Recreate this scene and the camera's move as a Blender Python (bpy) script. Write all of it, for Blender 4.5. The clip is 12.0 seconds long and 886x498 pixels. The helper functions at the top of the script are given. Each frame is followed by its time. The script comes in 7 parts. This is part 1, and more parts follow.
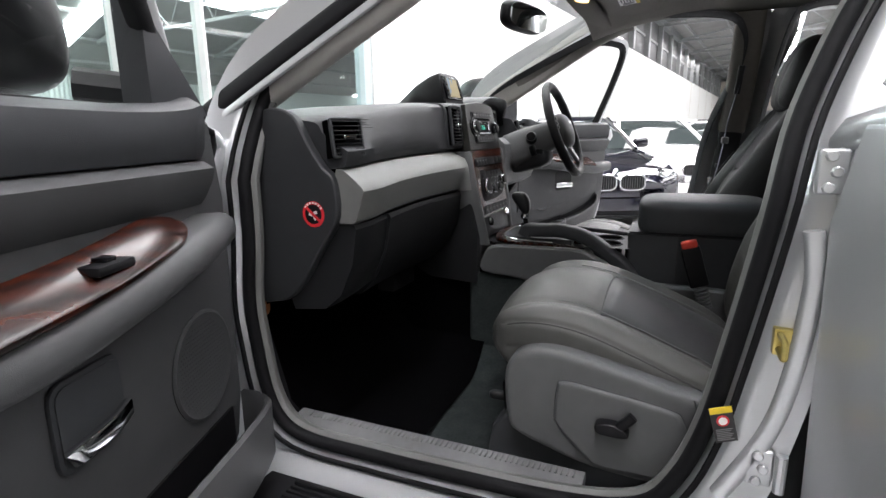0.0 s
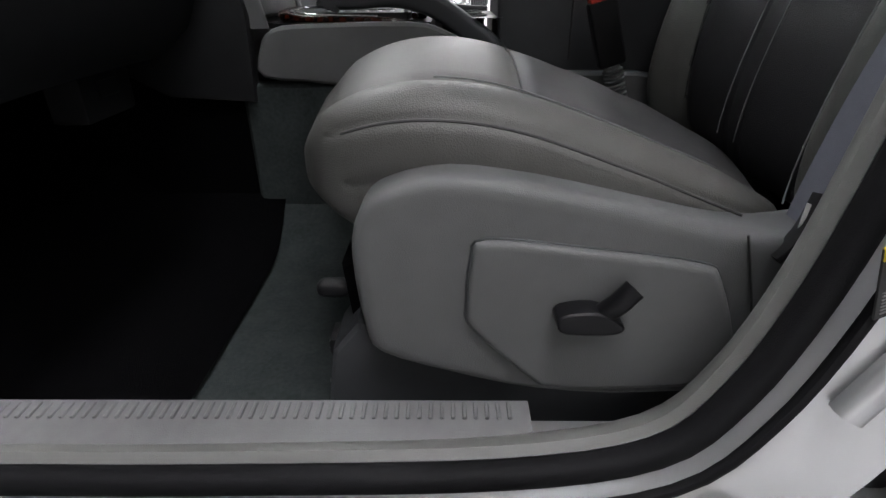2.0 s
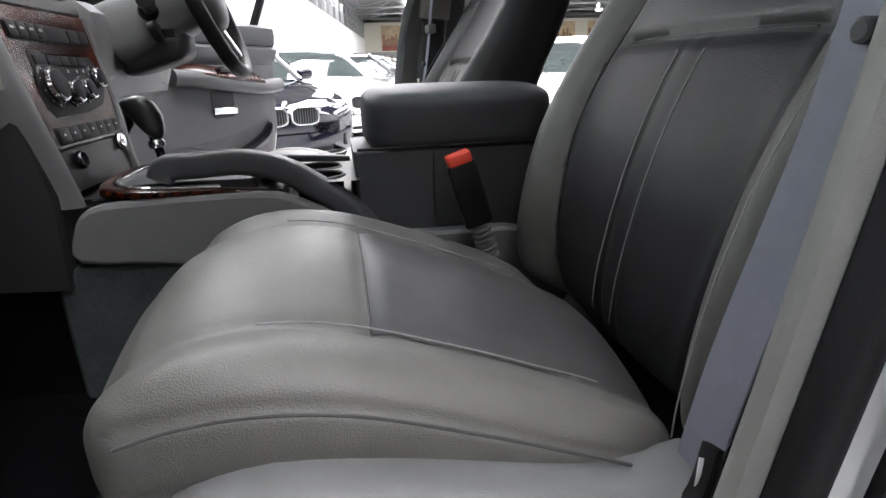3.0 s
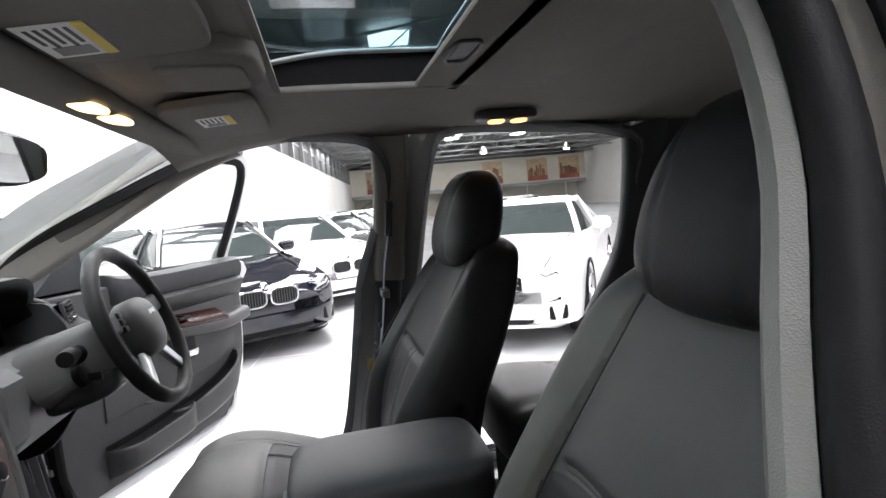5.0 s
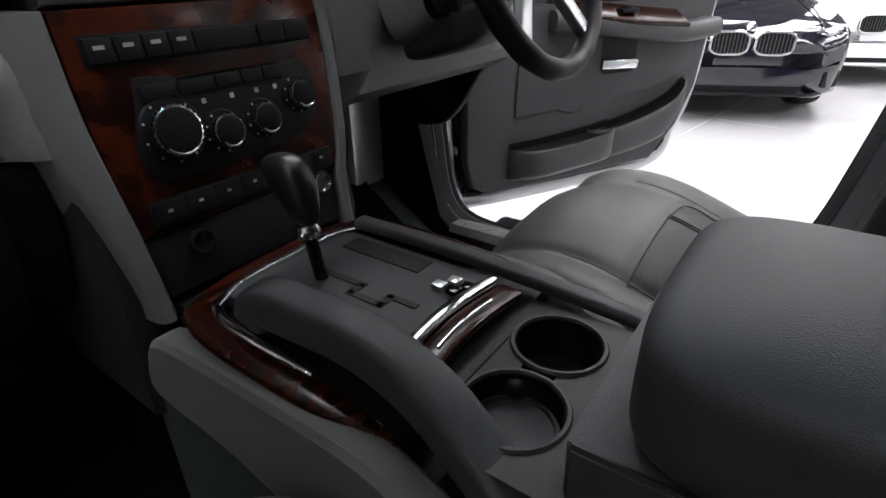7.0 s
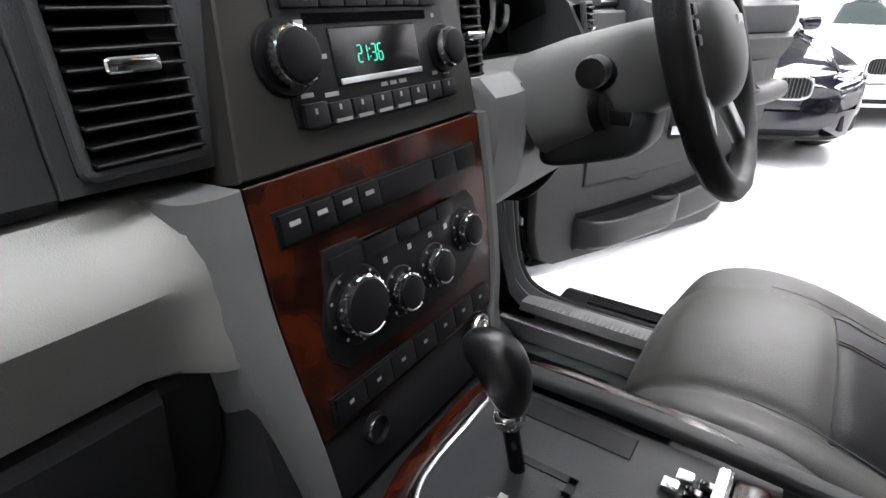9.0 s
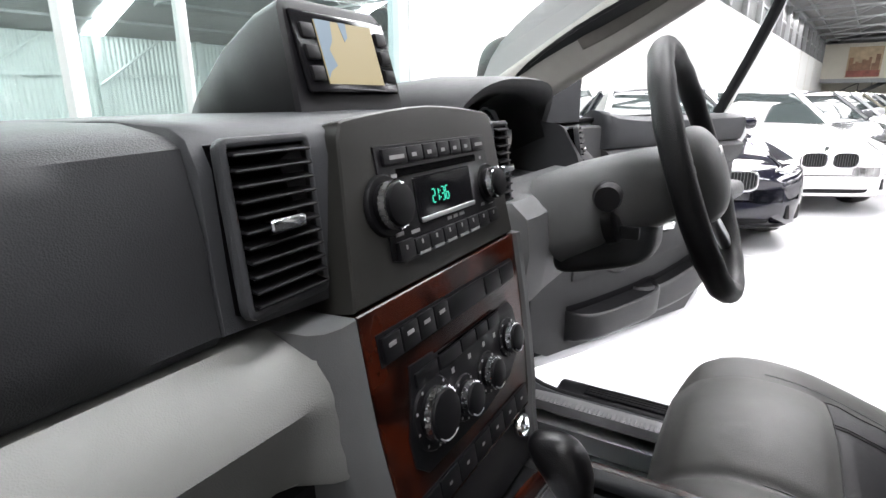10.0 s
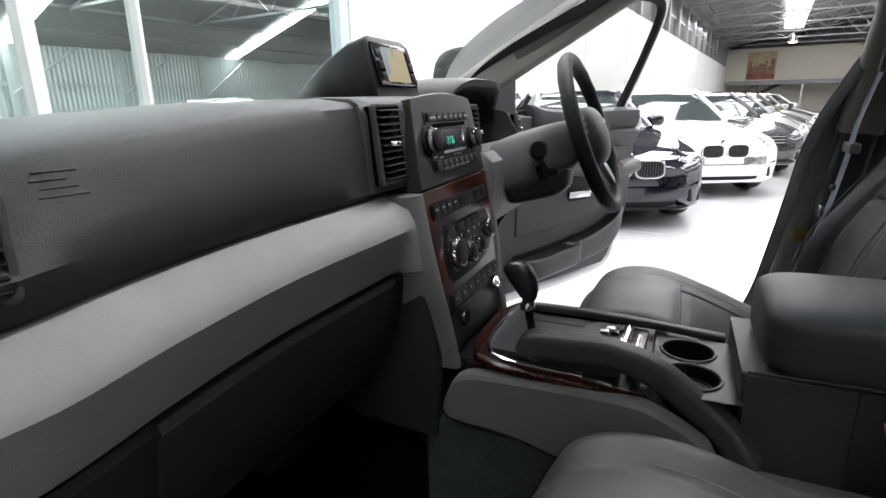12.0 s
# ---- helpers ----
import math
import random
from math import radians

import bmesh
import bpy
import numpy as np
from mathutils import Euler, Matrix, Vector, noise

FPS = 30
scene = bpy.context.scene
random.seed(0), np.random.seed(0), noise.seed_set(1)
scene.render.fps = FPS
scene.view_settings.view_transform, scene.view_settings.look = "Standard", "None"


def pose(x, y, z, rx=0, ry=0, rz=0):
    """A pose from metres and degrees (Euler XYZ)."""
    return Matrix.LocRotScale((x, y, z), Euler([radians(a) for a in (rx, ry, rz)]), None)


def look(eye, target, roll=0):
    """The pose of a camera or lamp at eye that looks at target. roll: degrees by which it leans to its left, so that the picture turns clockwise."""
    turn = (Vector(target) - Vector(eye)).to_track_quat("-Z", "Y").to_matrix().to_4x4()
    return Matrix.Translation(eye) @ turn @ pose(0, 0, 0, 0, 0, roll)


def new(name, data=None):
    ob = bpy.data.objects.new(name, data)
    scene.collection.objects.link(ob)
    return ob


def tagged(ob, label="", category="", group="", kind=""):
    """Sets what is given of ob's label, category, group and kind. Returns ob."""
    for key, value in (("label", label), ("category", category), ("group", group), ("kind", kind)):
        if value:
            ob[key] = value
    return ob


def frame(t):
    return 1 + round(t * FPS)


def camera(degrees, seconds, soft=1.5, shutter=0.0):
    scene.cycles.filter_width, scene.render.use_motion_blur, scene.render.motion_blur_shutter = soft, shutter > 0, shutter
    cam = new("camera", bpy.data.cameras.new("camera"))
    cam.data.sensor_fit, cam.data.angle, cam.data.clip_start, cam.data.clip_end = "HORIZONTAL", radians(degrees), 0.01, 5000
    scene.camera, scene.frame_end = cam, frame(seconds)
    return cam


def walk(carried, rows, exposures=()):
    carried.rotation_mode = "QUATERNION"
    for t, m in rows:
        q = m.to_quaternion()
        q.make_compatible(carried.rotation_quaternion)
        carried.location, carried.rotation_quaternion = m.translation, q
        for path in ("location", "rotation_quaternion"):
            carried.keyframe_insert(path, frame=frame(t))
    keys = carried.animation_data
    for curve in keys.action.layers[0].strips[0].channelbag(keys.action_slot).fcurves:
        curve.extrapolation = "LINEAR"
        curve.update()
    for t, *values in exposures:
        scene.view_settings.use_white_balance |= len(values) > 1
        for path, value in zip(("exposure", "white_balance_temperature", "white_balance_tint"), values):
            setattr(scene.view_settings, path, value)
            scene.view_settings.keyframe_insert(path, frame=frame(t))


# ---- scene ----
cam = camera(79, 12.0)
PATH = [
    (0, (0.577, -1.722, 1.207), (-0.207, 0.069, 0.785), -0.8),
    (0.5, (0.426, -1.589, 1.087), (-0.224, 0.197, 0.464), -0.1),
    (1, (0.369, -1.452, 0.997), (-0.111, 0.321, 0.207), -0.7),
    (1.5, (0.329, -1.317, 0.948), (0.091, 0.446, 0.033), -0.6),
    (2, (0.371, -1.171, 0.941), (0.339, 0.612, 0.034), -0.6),
    (2.5, (0.408, -1.072, 0.969), (0.562, 0.766, 0.196), -1.3),
    (3, (0.435, -1.025, 1.046), (0.775, 0.840, 0.410), -1.6),
    (3.5, (0.470, -0.993, 1.161), (0.977, 0.882, 0.682), -2.4),
    (3.7, (0.484, -0.992, 1.192), (1.058, 0.888, 0.822), -2.2),
    (5.3, (0.611, -0.821, 1.451), (0.927, 1.147, 1.283), -5.6),
    (5.5, (0.627, -0.748, 1.456), (0.764, 1.236, 1.251), -3.7),
    (6, (0.604, -0.563, 1.378), (0.138, 1.312, 0.861), -2.9),
    (6.5, (0.570, -0.413, 1.257), (-0.297, 1.219, 0.493), -1.4),
    (7, (0.531, -0.347, 1.178), (-0.490, 1.101, 0.250), -0.7),
    (7.2, (0.503, -0.336, 1.154), (-0.538, 1.075, 0.192), -0.5),
    (8.8, (0.300, -0.341, 1.242), (-0.716, 1.133, 0.352), 0.0),
    (9, (0.277, -0.341, 1.262), (-0.740, 1.159, 0.416), -0.0),
    (9.5, (0.254, -0.367, 1.298), (-0.775, 1.199, 0.599), -0.5),
    (10, (0.232, -0.433, 1.310), (-0.744, 1.227, 0.771), -0.2),
    (10.5, (0.220, -0.510, 1.309), (-0.735, 1.182, 0.834), -0.4),
    (11, (0.239, -0.602, 1.294), (-0.696, 1.104, 0.830), -0.6),
    (11.5, (0.276, -0.754, 1.286), (-0.590, 0.973, 0.771), -0.6),
    (12, (0.346, -0.893, 1.285), (-0.427, 0.875, 0.763), -1.0),
]
EXPOSURE = [(0, 0.15), (1, 0.15), (1.5, 0.12), (2.5, 0.36), (3.5, 1.15), (5.3, 0.06), (6, -0.28), (6.5, -0.5), (7.2, -0.1), (8.8, 0.68), (9.5, 0.66), (10.5, 0.07), (11, -0.03), (11.5, -0.07), (12, 0.0)]
walk(cam, [(t, look(eye, target, roll)) for t, eye, target, roll in PATH], EXPOSURE)

# ---- world and light ----
world = bpy.data.worlds.new("sky")
scene.world = world
world.use_nodes = True
_wn = world.node_tree.nodes
_sky = _wn.new("ShaderNodeTexSky")
_sky.sky_type, _sky.sun_disc = "NISHITA", False
_sky.sun_elevation, _sky.sun_rotation = radians(40), radians(200)
world.node_tree.links.new(_sky.outputs[0], _wn["Background"].inputs[0])
_wn["Background"].inputs[1].default_value = 0.1


def area_lamp(name, at, sx, sy, watts, colour, rot=(0, 0, 0)):
    d = bpy.data.lights.new(name, "AREA")
    d.shape, d.size, d.size_y, d.energy, d.color = "RECTANGLE", sx, sy, watts, colour
    ob = new(name, d)
    ob.matrix_world = pose(*at, *rot)
    return ob


LAMP = 0.23
COOL = (1.0, 0.960, 0.995)
# long roof lights of the hall
for _x, _y, _sy, _w in ((1.0, 4.0, 16, 3000), (6.5, 4.0, 16, 2200), (1.0, 33.0, 36, 3200), (12.5, 28.0, 44, 3200), (-2.2, 6.5, 10, 1500), (3.5, -6.0, 9, 200)):
    area_lamp("roof_light_lamp", (_x, _y, 5.35), 0.9, _sy, _w * LAMP, COOL)
# the neighbouring hall behind the glazing
for _x in (-9.0, -17.0):
    area_lamp("side_hall_lamp", (_x, 4.0, 5.6), 1.0, 18, 5200 * LAMP, (0.93, 1.0, 0.99))

# ---- materials ----
def mat(name, colour, rough=0.6, metal=0.0, vary=0.12, scale=40.0, bump=0.0, bscale=400.0, coat=0.0, spots=0.0, second=None, spec=0.5):
    """A surface with wear at two scales: broad tone changes and fine grain."""
    m = bpy.data.materials.new(name)
    m.use_nodes = True
    n, l = m.node_tree.nodes, m.node_tree.links
    b = n["Principled BSDF"]
    b.inputs["Metallic"].default_value = metal
    b.inputs["Coat Weight"].default_value = coat
    b.inputs["Coat Roughness"].default_value = 0.05
    b.inputs["Specular IOR Level"].default_value = spec
    tc = n.new("ShaderNodeTexCoord")
    broad = n.new("ShaderNodeTexNoise")
    broad.inputs["Scale"].default_value, broad.inputs["Detail"].default_value = scale * 0.15, 4
    fine = n.new("ShaderNodeTexNoise")
    fine.inputs["Scale"].default_value, fine.inputs["Detail"].default_value = scale, 6
    add = n.new("ShaderNodeMath")
    add.operation = "MULTIPLY_ADD"
    add.inputs[1].default_value = 0.5
    half = n.new("ShaderNodeMath")
    half.operation = "MULTIPLY"
    half.inputs[1].default_value = 0.5
    for q in (broad, fine):
        l.new(tc.outputs["Object"], q.inputs["Vector"])
    l.new(fine.outputs["Fac"], half.inputs[0])
    l.new(broad.outputs["Fac"], add.inputs[0])
    l.new(half.outputs[0], add.inputs[2])
    ramp = n.new("ShaderNodeValToRGB")
    lo, hi = ramp.color_ramp.elements
    lo.position, hi.position = 0.3, 0.7
    c = Vector(colour)
    lo.color = (*(c * (1 - vary)), 1)
    hi.color = (*(Vector(second) if second else c * (1 + vary)), 1)
    l.new(add.outputs[0], ramp.inputs[0])
    l.new(ramp.outputs[0], b.inputs["Base Color"])
    rr = n.new("ShaderNodeMapRange")
    rr.inputs["To Min"].default_value, rr.inputs["To Max"].default_value = max(0.02, rough * 0.82), min(1, rough * 1.18)
    l.new(broad.outputs["Fac"], rr.inputs["Value"])
    l.new(rr.outputs[0], b.inputs["Roughness"])
    if bump:
        g = n.new("ShaderNodeTexVoronoi") if spots else n.new("ShaderNodeTexNoise")
        g.inputs["Scale"].default_value = bscale
        l.new(tc.outputs["Object"], g.inputs["Vector"])
        bp = n.new("ShaderNodeBump")
        bp.inputs["Strength"].default_value, bp.inputs["Distance"].default_value = bump, 0.002
        l.new(g.outputs[0], bp.inputs["Height"])
        l.new(bp.outputs[0], b.inputs["Normal"])
    return m


def glow(name, colour, strength, body=1.0):
    m = bpy.data.materials.new(name)
    m.use_nodes = True
    b = m.node_tree.nodes["Principled BSDF"]
    b.inputs["Base Color"].default_value = (*(Vector(colour) * body), 1)
    b.inputs["Emission Color"].default_value = (*colour, 1)
    b.inputs["Emission Strength"].default_value = strength
    return m


def clear_glass(name, tint=(0.95, 0.98, 0.97), gloss=0.04):
    m = bpy.data.materials.new(name)
    m.use_nodes = True
    n, l = m.node_tree.nodes, m.node_tree.links
    n.remove(n["Principled BSDF"])
    tr, gl, mx, fr = (n.new("ShaderNodeBsdfTransparent"), n.new("ShaderNodeBsdfGlossy"), n.new("ShaderNodeMixShader"), n.new("ShaderNodeLayerWeight"))
    pw, ma = n.new("ShaderNodeMath"), n.new("ShaderNodeMath")
    pw.operation, ma.operation = "POWER", "MULTIPLY_ADD"
    pw.inputs[1].default_value, ma.inputs[1].default_value, ma.inputs[2].default_value = 4.0, 0.6, gloss
    tr.inputs[0].default_value = (*tint, 1)
    gl.inputs["Roughness"].default_value = 0.02
    l.new(fr.outputs["Facing"], pw.inputs[0])
    l.new(pw.outputs[0], ma.inputs[0])
    l.new(ma.outputs[0], mx.inputs[0])
    l.new(tr.outputs[0], mx.inputs[1])
    l.new(gl.outputs[0], mx.inputs[2])
    l.new(mx.outputs[0], n["Material Output"].inputs[0])
    return m


def wood(name):
    m = mat(name, (0.13, 0.028, 0.012), 0.24, 0, 0.35, 30, coat=0.06, spec=0.22, second=(0.22, 0.06, 0.022))
    n, l = m.node_tree.nodes, m.node_tree.links
    w = n.new("ShaderNodeTexWave")
    w.inputs["Scale"].default_value, w.inputs["Distortion"].default_value, w.inputs["Detail"].default_value = 14, 9, 6
    tc = n["Texture Coordinate"]
    l.new(tc.outputs["Object"], w.inputs["Vector"])
    r = n.new("ShaderNodeValToRGB")
    r.color_ramp.elements[0].color = (0.0042, 0.0010, 0.0005, 1)
    r.color_ramp.elements[1].color = (0.029, 0.0050, 0.0016, 1)
    l.new(w.outputs["Fac"], r.inputs[0])
    l.new(r.outputs[0], n["Principled BSDF"].inputs["Base Color"])
    return m


M = dict(
    silver=mat("silver_paint", (0.52, 0.53, 0.54), 0.3, 0.55, 0.04, 8, coat=0.6),
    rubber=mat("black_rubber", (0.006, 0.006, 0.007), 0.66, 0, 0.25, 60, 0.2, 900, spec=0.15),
    black=mat("black_plastic", (0.006, 0.006, 0.007), 0.42, 0, 0.2, 60, 0.1, 1100, spec=0.2),
    gloss=mat("gloss_black_plastic", (0.005, 0.005, 0.006), 0.12, 0, 0.2, 40, spec=0.35),
    pad=mat("dark_slate_dash_plastic", (0.024, 0.025, 0.027), 0.5, 0, 0.14, 30, 0.2, 900, spots=1, spec=0.25),
    # the pad's slate plastic again, darkened to put in the lower dash's shade
    lowpad=mat("dash_plastic_shaded_copy", (0.011, 0.0115, 0.0125), 0.6, 0, 0.14, 30, 0.2, 900, spots=1, spec=0.15),
    slate=mat("slate_grey_plastic", (0.037, 0.039, 0.042), 0.5, 0, 0.12, 30, 0.16, 900, spots=1, spec=0.25),
    grey=mat("mid_grey_plastic", (0.088, 0.090, 0.091), 0.5, 0, 0.09, 30, 0.16, 900, spots=1, spec=0.3),
    light=mat("light_grey_plastic", (0.128, 0.130, 0.124), 0.42, 0, 0.09, 30, 0.16, 900, spots=1, spec=0.35),
    bezel=mat("radio_bezel_plastic", (0.018, 0.018, 0.0165), 0.36, 0, 0.08, 40, 0.1, 1100, spec=0.25),
    leather=mat("grey_leather", (0.070, 0.070, 0.066), 0.45, 0, 0.16, 25, 0.20, 650, spots=1, spec=0.28),
    mleather=mat("slate_leather", (0.034, 0.034, 0.035), 0.42, 0, 0.16, 25, 0.16, 650, spots=1, spec=0.3),
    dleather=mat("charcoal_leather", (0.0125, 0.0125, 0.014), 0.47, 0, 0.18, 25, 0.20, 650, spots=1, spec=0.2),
    stitch=mat("grey_thread", (0.16, 0.165, 0.165), 0.8, 0, 0.1, 100),
    seam=mat("dark_sewing_thread", (0.028, 0.028, 0.028), 0.8, 0, 0.1, 100),
    cloth=mat("grey_headliner_cloth", (0.195, 0.186, 0.172), 0.95, 0, 0.08, 90, 0.3, 900, spec=0.15),
    knobhide=mat("black_knob_leather", (0.007, 0.007, 0.008), 0.3, 0, 0.2, 40, 0.1, 700, spots=1, spec=0.35),
    pillar=mat("warm_grey_pillar_plastic", (0.36, 0.35, 0.325), 0.55, 0, 0.05, 60, 0.15, 900, spec=0.3),
    slat=mat("matt_black_vent_plastic", (0.0035, 0.0035, 0.0042), 0.5, 0, 0.2, 60, spec=0.12),
    scuff=mat("scuffed_grey_sill_plastic", (0.125, 0.126, 0.128), 0.45, 0, 0.15, 50, 0.15, 700, spec=0.3),
    trimgrey=mat("smooth_slate_trim_plastic", (0.07, 0.072, 0.073), 0.45, 0, 0.1, 30, 0.12, 900, spots=1, spec=0.3),
    doorgrey=mat("grey_door_trim_plastic", (0.054, 0.055, 0.057), 0.5, 0, 0.1, 30, 0.16, 900, spots=1, spec=0.3),
    plug=mat("orange_brown_plug", (0.36, 0.14, 0.05), 0.5, 0, 0.15, 60),
    carpet=mat("grey_carpet", (0.030, 0.036, 0.036), 0.98, 0, 0.4, 160, 0.9, 800, spec=0.1),
    # black mat, pushed near zero to put the footwell shade into its colour
    mat_black=mat("black_mat_and_footwell_shade", (0.0018, 0.0018, 0.0021), 0.98, 0, 0.3, 160, 0.8, 700, spec=0.02),
    belt=mat("slate_seat_belt_webbing", (0.13, 0.135, 0.165), 0.75, 0, 0.08, 60, 0.4, 900, spec=0.2),
    wood=wood("burr_wood_veneer"),
    chrome=mat("chrome", (0.80, 0.81, 0.82), 0.1, 1.0, 0.03, 20),
    satin=mat("satin_metal", (0.55, 0.56, 0.57), 0.3, 1.0, 0.05, 30),
    brass=mat("yellow_zinc_steel", (0.55, 0.45, 0.16), 0.35, 1.0, 0.15, 60),
    red=mat("red_plastic", (0.55, 0.045, 0.025), 0.45, 0, 0.1, 60),
    redprint=mat("red_print", (0.55, 0.02, 0.03), 0.5, 0, 0.08, 60),
    white=mat("white_print", (0.78, 0.78, 0.76), 0.5, 0, 0.05, 60),
    yellow=mat("yellow_print", (0.75, 0.55, 0.03), 0.5, 0, 0.08, 60),
    ink=mat("black_print", (0.02, 0.02, 0.02), 0.5, 0, 0.1, 60),
    pale=mat("pale_grey_print", (0.2, 0.2, 0.2), 0.5, 0, 0.05, 60),
    glass=clear_glass("car_glass"),
    tint=clear_glass("tinted_roof_glass", (0.32, 0.40, 0.42), 0.07),
    privacy=clear_glass("dark_privacy_glass", (0.06, 0.065, 0.07), 0.05),
    hallglass=clear_glass("hall_glazing", (0.90, 0.955, 0.945), 0.05),
    mirror=mat("mirror_glass", (0.85, 0.87, 0.87), 0.03, 1.0, 0.01, 10),
    floor=mat("painted_white_concrete", (0.39, 0.39, 0.40), 0.20, 0, 0.08, 1.2, 0.05, 60, second=(0.50, 0.50, 0.505)),
    joint=mat("floor_joint_filler", (0.40, 0.40, 0.41), 0.7, 0, 0.15, 30),
    wall=mat("white_painted_panel", (0.80, 0.80, 0.775), 0.6, 0, 0.04, 2.0, 0.05, 80),
    cream=mat("cream_painted_wall", (0.66, 0.63, 0.54), 0.7, 0, 0.05, 2.0, 0.05, 80),
    steel=mat("painted_roof_steel", (0.30, 0.31, 0.31), 0.5, 0.3, 0.15, 6),
    deck=mat("galvanised_roof_sheet", (0.22, 0.22, 0.215), 0.6, 0.2, 0.2, 1.5),
    corr=mat("corrugated_wall_sheet", (0.54, 0.585, 0.57), 0.45, 0.3, 0.10, 2.0),
    post=mat("pale_blue_grey_frame_paint", (0.42, 0.49, 0.50), 0.4, 0, 0.06, 6),
    postw=mat("white_frame_paint", (0.62, 0.63, 0.62), 0.4, 0, 0.05, 6),
    dark=mat("dark_clerestory_sheet", (0.06, 0.062, 0.062), 0.5, 0, 0.2, 3),
    rooflight=glow("roof_light_sheet", (0.97, 0.97, 1.0), 11.5),
    lampglass=glow("pendant_lamp_glass", (1.0, 0.97, 0.9), 12.0),
    amber=glow("amber_lamp_lens", (1.0, 0.50, 0.18), 2.2),
    mapglow=glow("warm_lamp_lens", (1.0, 0.66, 0.30), 3.0),
    lcd=glow("green_display_segments", (0.05, 0.75, 0.5), 0.8, 0.1),
    screen=glow("navigation_screen_land", (0.80, 0.66, 0.36), 0.42, 0.03),
    sea=glow("navigation_screen_water", (0.38, 0.52, 0.66), 0.42, 0.03),
    tyre=mat("tyre_rubber", (0.016, 0.016, 0.017), 0.75, 0, 0.2, 40, 0.2, 300),
    navy=mat("midnight_blue_paint", (0.003, 0.003, 0.010), 0.08, 0.1, 0.1, 6, coat=1.0),
    whitepaint=mat("white_car_paint", (0.80, 0.80, 0.80), 0.15, 0, 0.02, 6, coat=0.8),
    greypaint=mat("graphite_car_paint", (0.09, 0.095, 0.10), 0.15, 0.4, 0.08, 6, coat=1.0),
    goldpaint=mat("champagne_car_paint", (0.38, 0.36, 0.29), 0.2, 0.5, 0.05, 6, coat=1.0),
    winglass=mat("dark_car_window", (0.03, 0.038, 0.038), 0.04, 0, 0.1, 6),
    headlamp=mat("headlamp_lens", (0.55, 0.57, 0.60), 0.12, 0.6, 0.25, 60),
)

# ---- mesh tools ----
def link(name, bm, material, parent=None, label="", smooth=35, matrix=None):
    me = bpy.data.meshes.new(name)
    bm.normal_update()
    bm.to_mesh(me)
    bm.free()
    mats = material if isinstance(material, (list, tuple)) else [material]
    for q in mats:
        me.materials.append(M[q] if isinstance(q, str) else q)
    if smooth:
        me.polygons.foreach_set("use_smooth", [True] * len(me.polygons))
        me.set_sharp_from_angle(angle=radians(smooth))
    ob = new(name, me)
    if matrix is not None:
        ob.matrix_world = matrix
    if parent is not None:
        ob.parent = parent
        ob.matrix_parent_inverse = parent.matrix_world.inverted()
    if label:
        ob["label"] = label
    return ob


part = link


def thing(name, label, category, at=(0, 0, 0), group="", kind="", rz=0):
    ob = new(name)
    ob.empty_display_size = 0.05
    ob.matrix_world = pose(*at, 0, 0, rz)
    return tagged(ob, label, category, group, kind)


def child_of(ob, parent):
    ob.parent = parent
    ob.matrix_parent_inverse = parent.matrix_world.inverted()
    return ob


def box(x0, x1, y0, y1, z0, z1, bevel=0.0, seg=2, bm=None):
    bm = bm or bmesh.new()
    m = Matrix.LocRotScale(((x0 + x1) / 2, (y0 + y1) / 2, (z0 + z1) / 2), None, (x1 - x0, y1 - y0, z1 - z0))
    r = bmesh.ops.create_cube(bm, size=1, matrix=m)
    if bevel:
        es = {e for v in r["verts"] for e in v.link_edges}
        bmesh.ops.bevel(bm, geom=list(es), offset=bevel, segments=seg, affect="EDGES", profile=0.6)
    return bm


def turned(bm, m):
    bmesh.ops.transform(bm, matrix=m, verts=bm.verts)
    return bm


def loft(rings, closed=True, caps=True, bm=None, loop=False):
    """Skin over rings of equally many points."""
    bm = bm or bmesh.new()
    vs = [[bm.verts.new(p) for p in r] for r in rings]
    n = len(vs[0])
    last = len(vs) if loop else len(vs) - 1
    for i in range(last):
        a, b = vs[i], vs[(i + 1) % len(vs)]
        for j in range(n if closed else n - 1):
            k = (j + 1) % n
            bm.faces.new((a[j], a[k], b[k], b[j]))
    if caps and closed and not loop:
        bm.faces.new(vs[0][::-1])
        bm.faces.new(vs[-1])
    bmesh.ops.recalc_face_normals(bm, faces=bm.faces)
    return bm


def curve(points, n=8, closed=False):
    """Points along a smooth line through the given ones."""
    ps = [Vector(p) for p in points]
    out, m = [], len(ps)
    for i in range(m if closed else m - 1):
        if closed:
            a, b, c, d = ps[i - 1], ps[i], ps[(i + 1) % m], ps[(i + 2) % m]
        else:
            a, b, c, d = ps[max(i - 1, 0)], ps[i], ps[i + 1], ps[min(i + 2, m - 1)]
        for k in range(n):
            t = k / n
            out.append(0.5 * (2 * b + (c - a) * t + (2 * a - 5 * b + 4 * c - d) * t * t + (3 * b - a - 3 * c + d) * t ** 3))
    if not closed:
        out.append(ps[-1].copy())
    return out


def sweep(path, section, closed=False, up=(0, 0, 1), bm=None, scale=None):
    """A section of (side, up) points carried along a path."""
    rings, m, up = [], len(path), Vector(up)
    for i, p in enumerate(path):
        if closed:
            d = path[(i + 1) % m] - path[i - 1]
        else:
            d = path[min(i + 1, m - 1)] - path[max(i - 1, 0)]
        d.normalize()
        s = d.cross(up)
        s = s.normalized() if s.length > 1e-6 else Vector((1, 0, 0))
        u = s.cross(d)
        f = scale(i / (m - 1)) if scale else 1
        rings.append([p + s * a * f + u * b * f for a, b in section])
    return loft(rings, True, not closed, bm, closed)


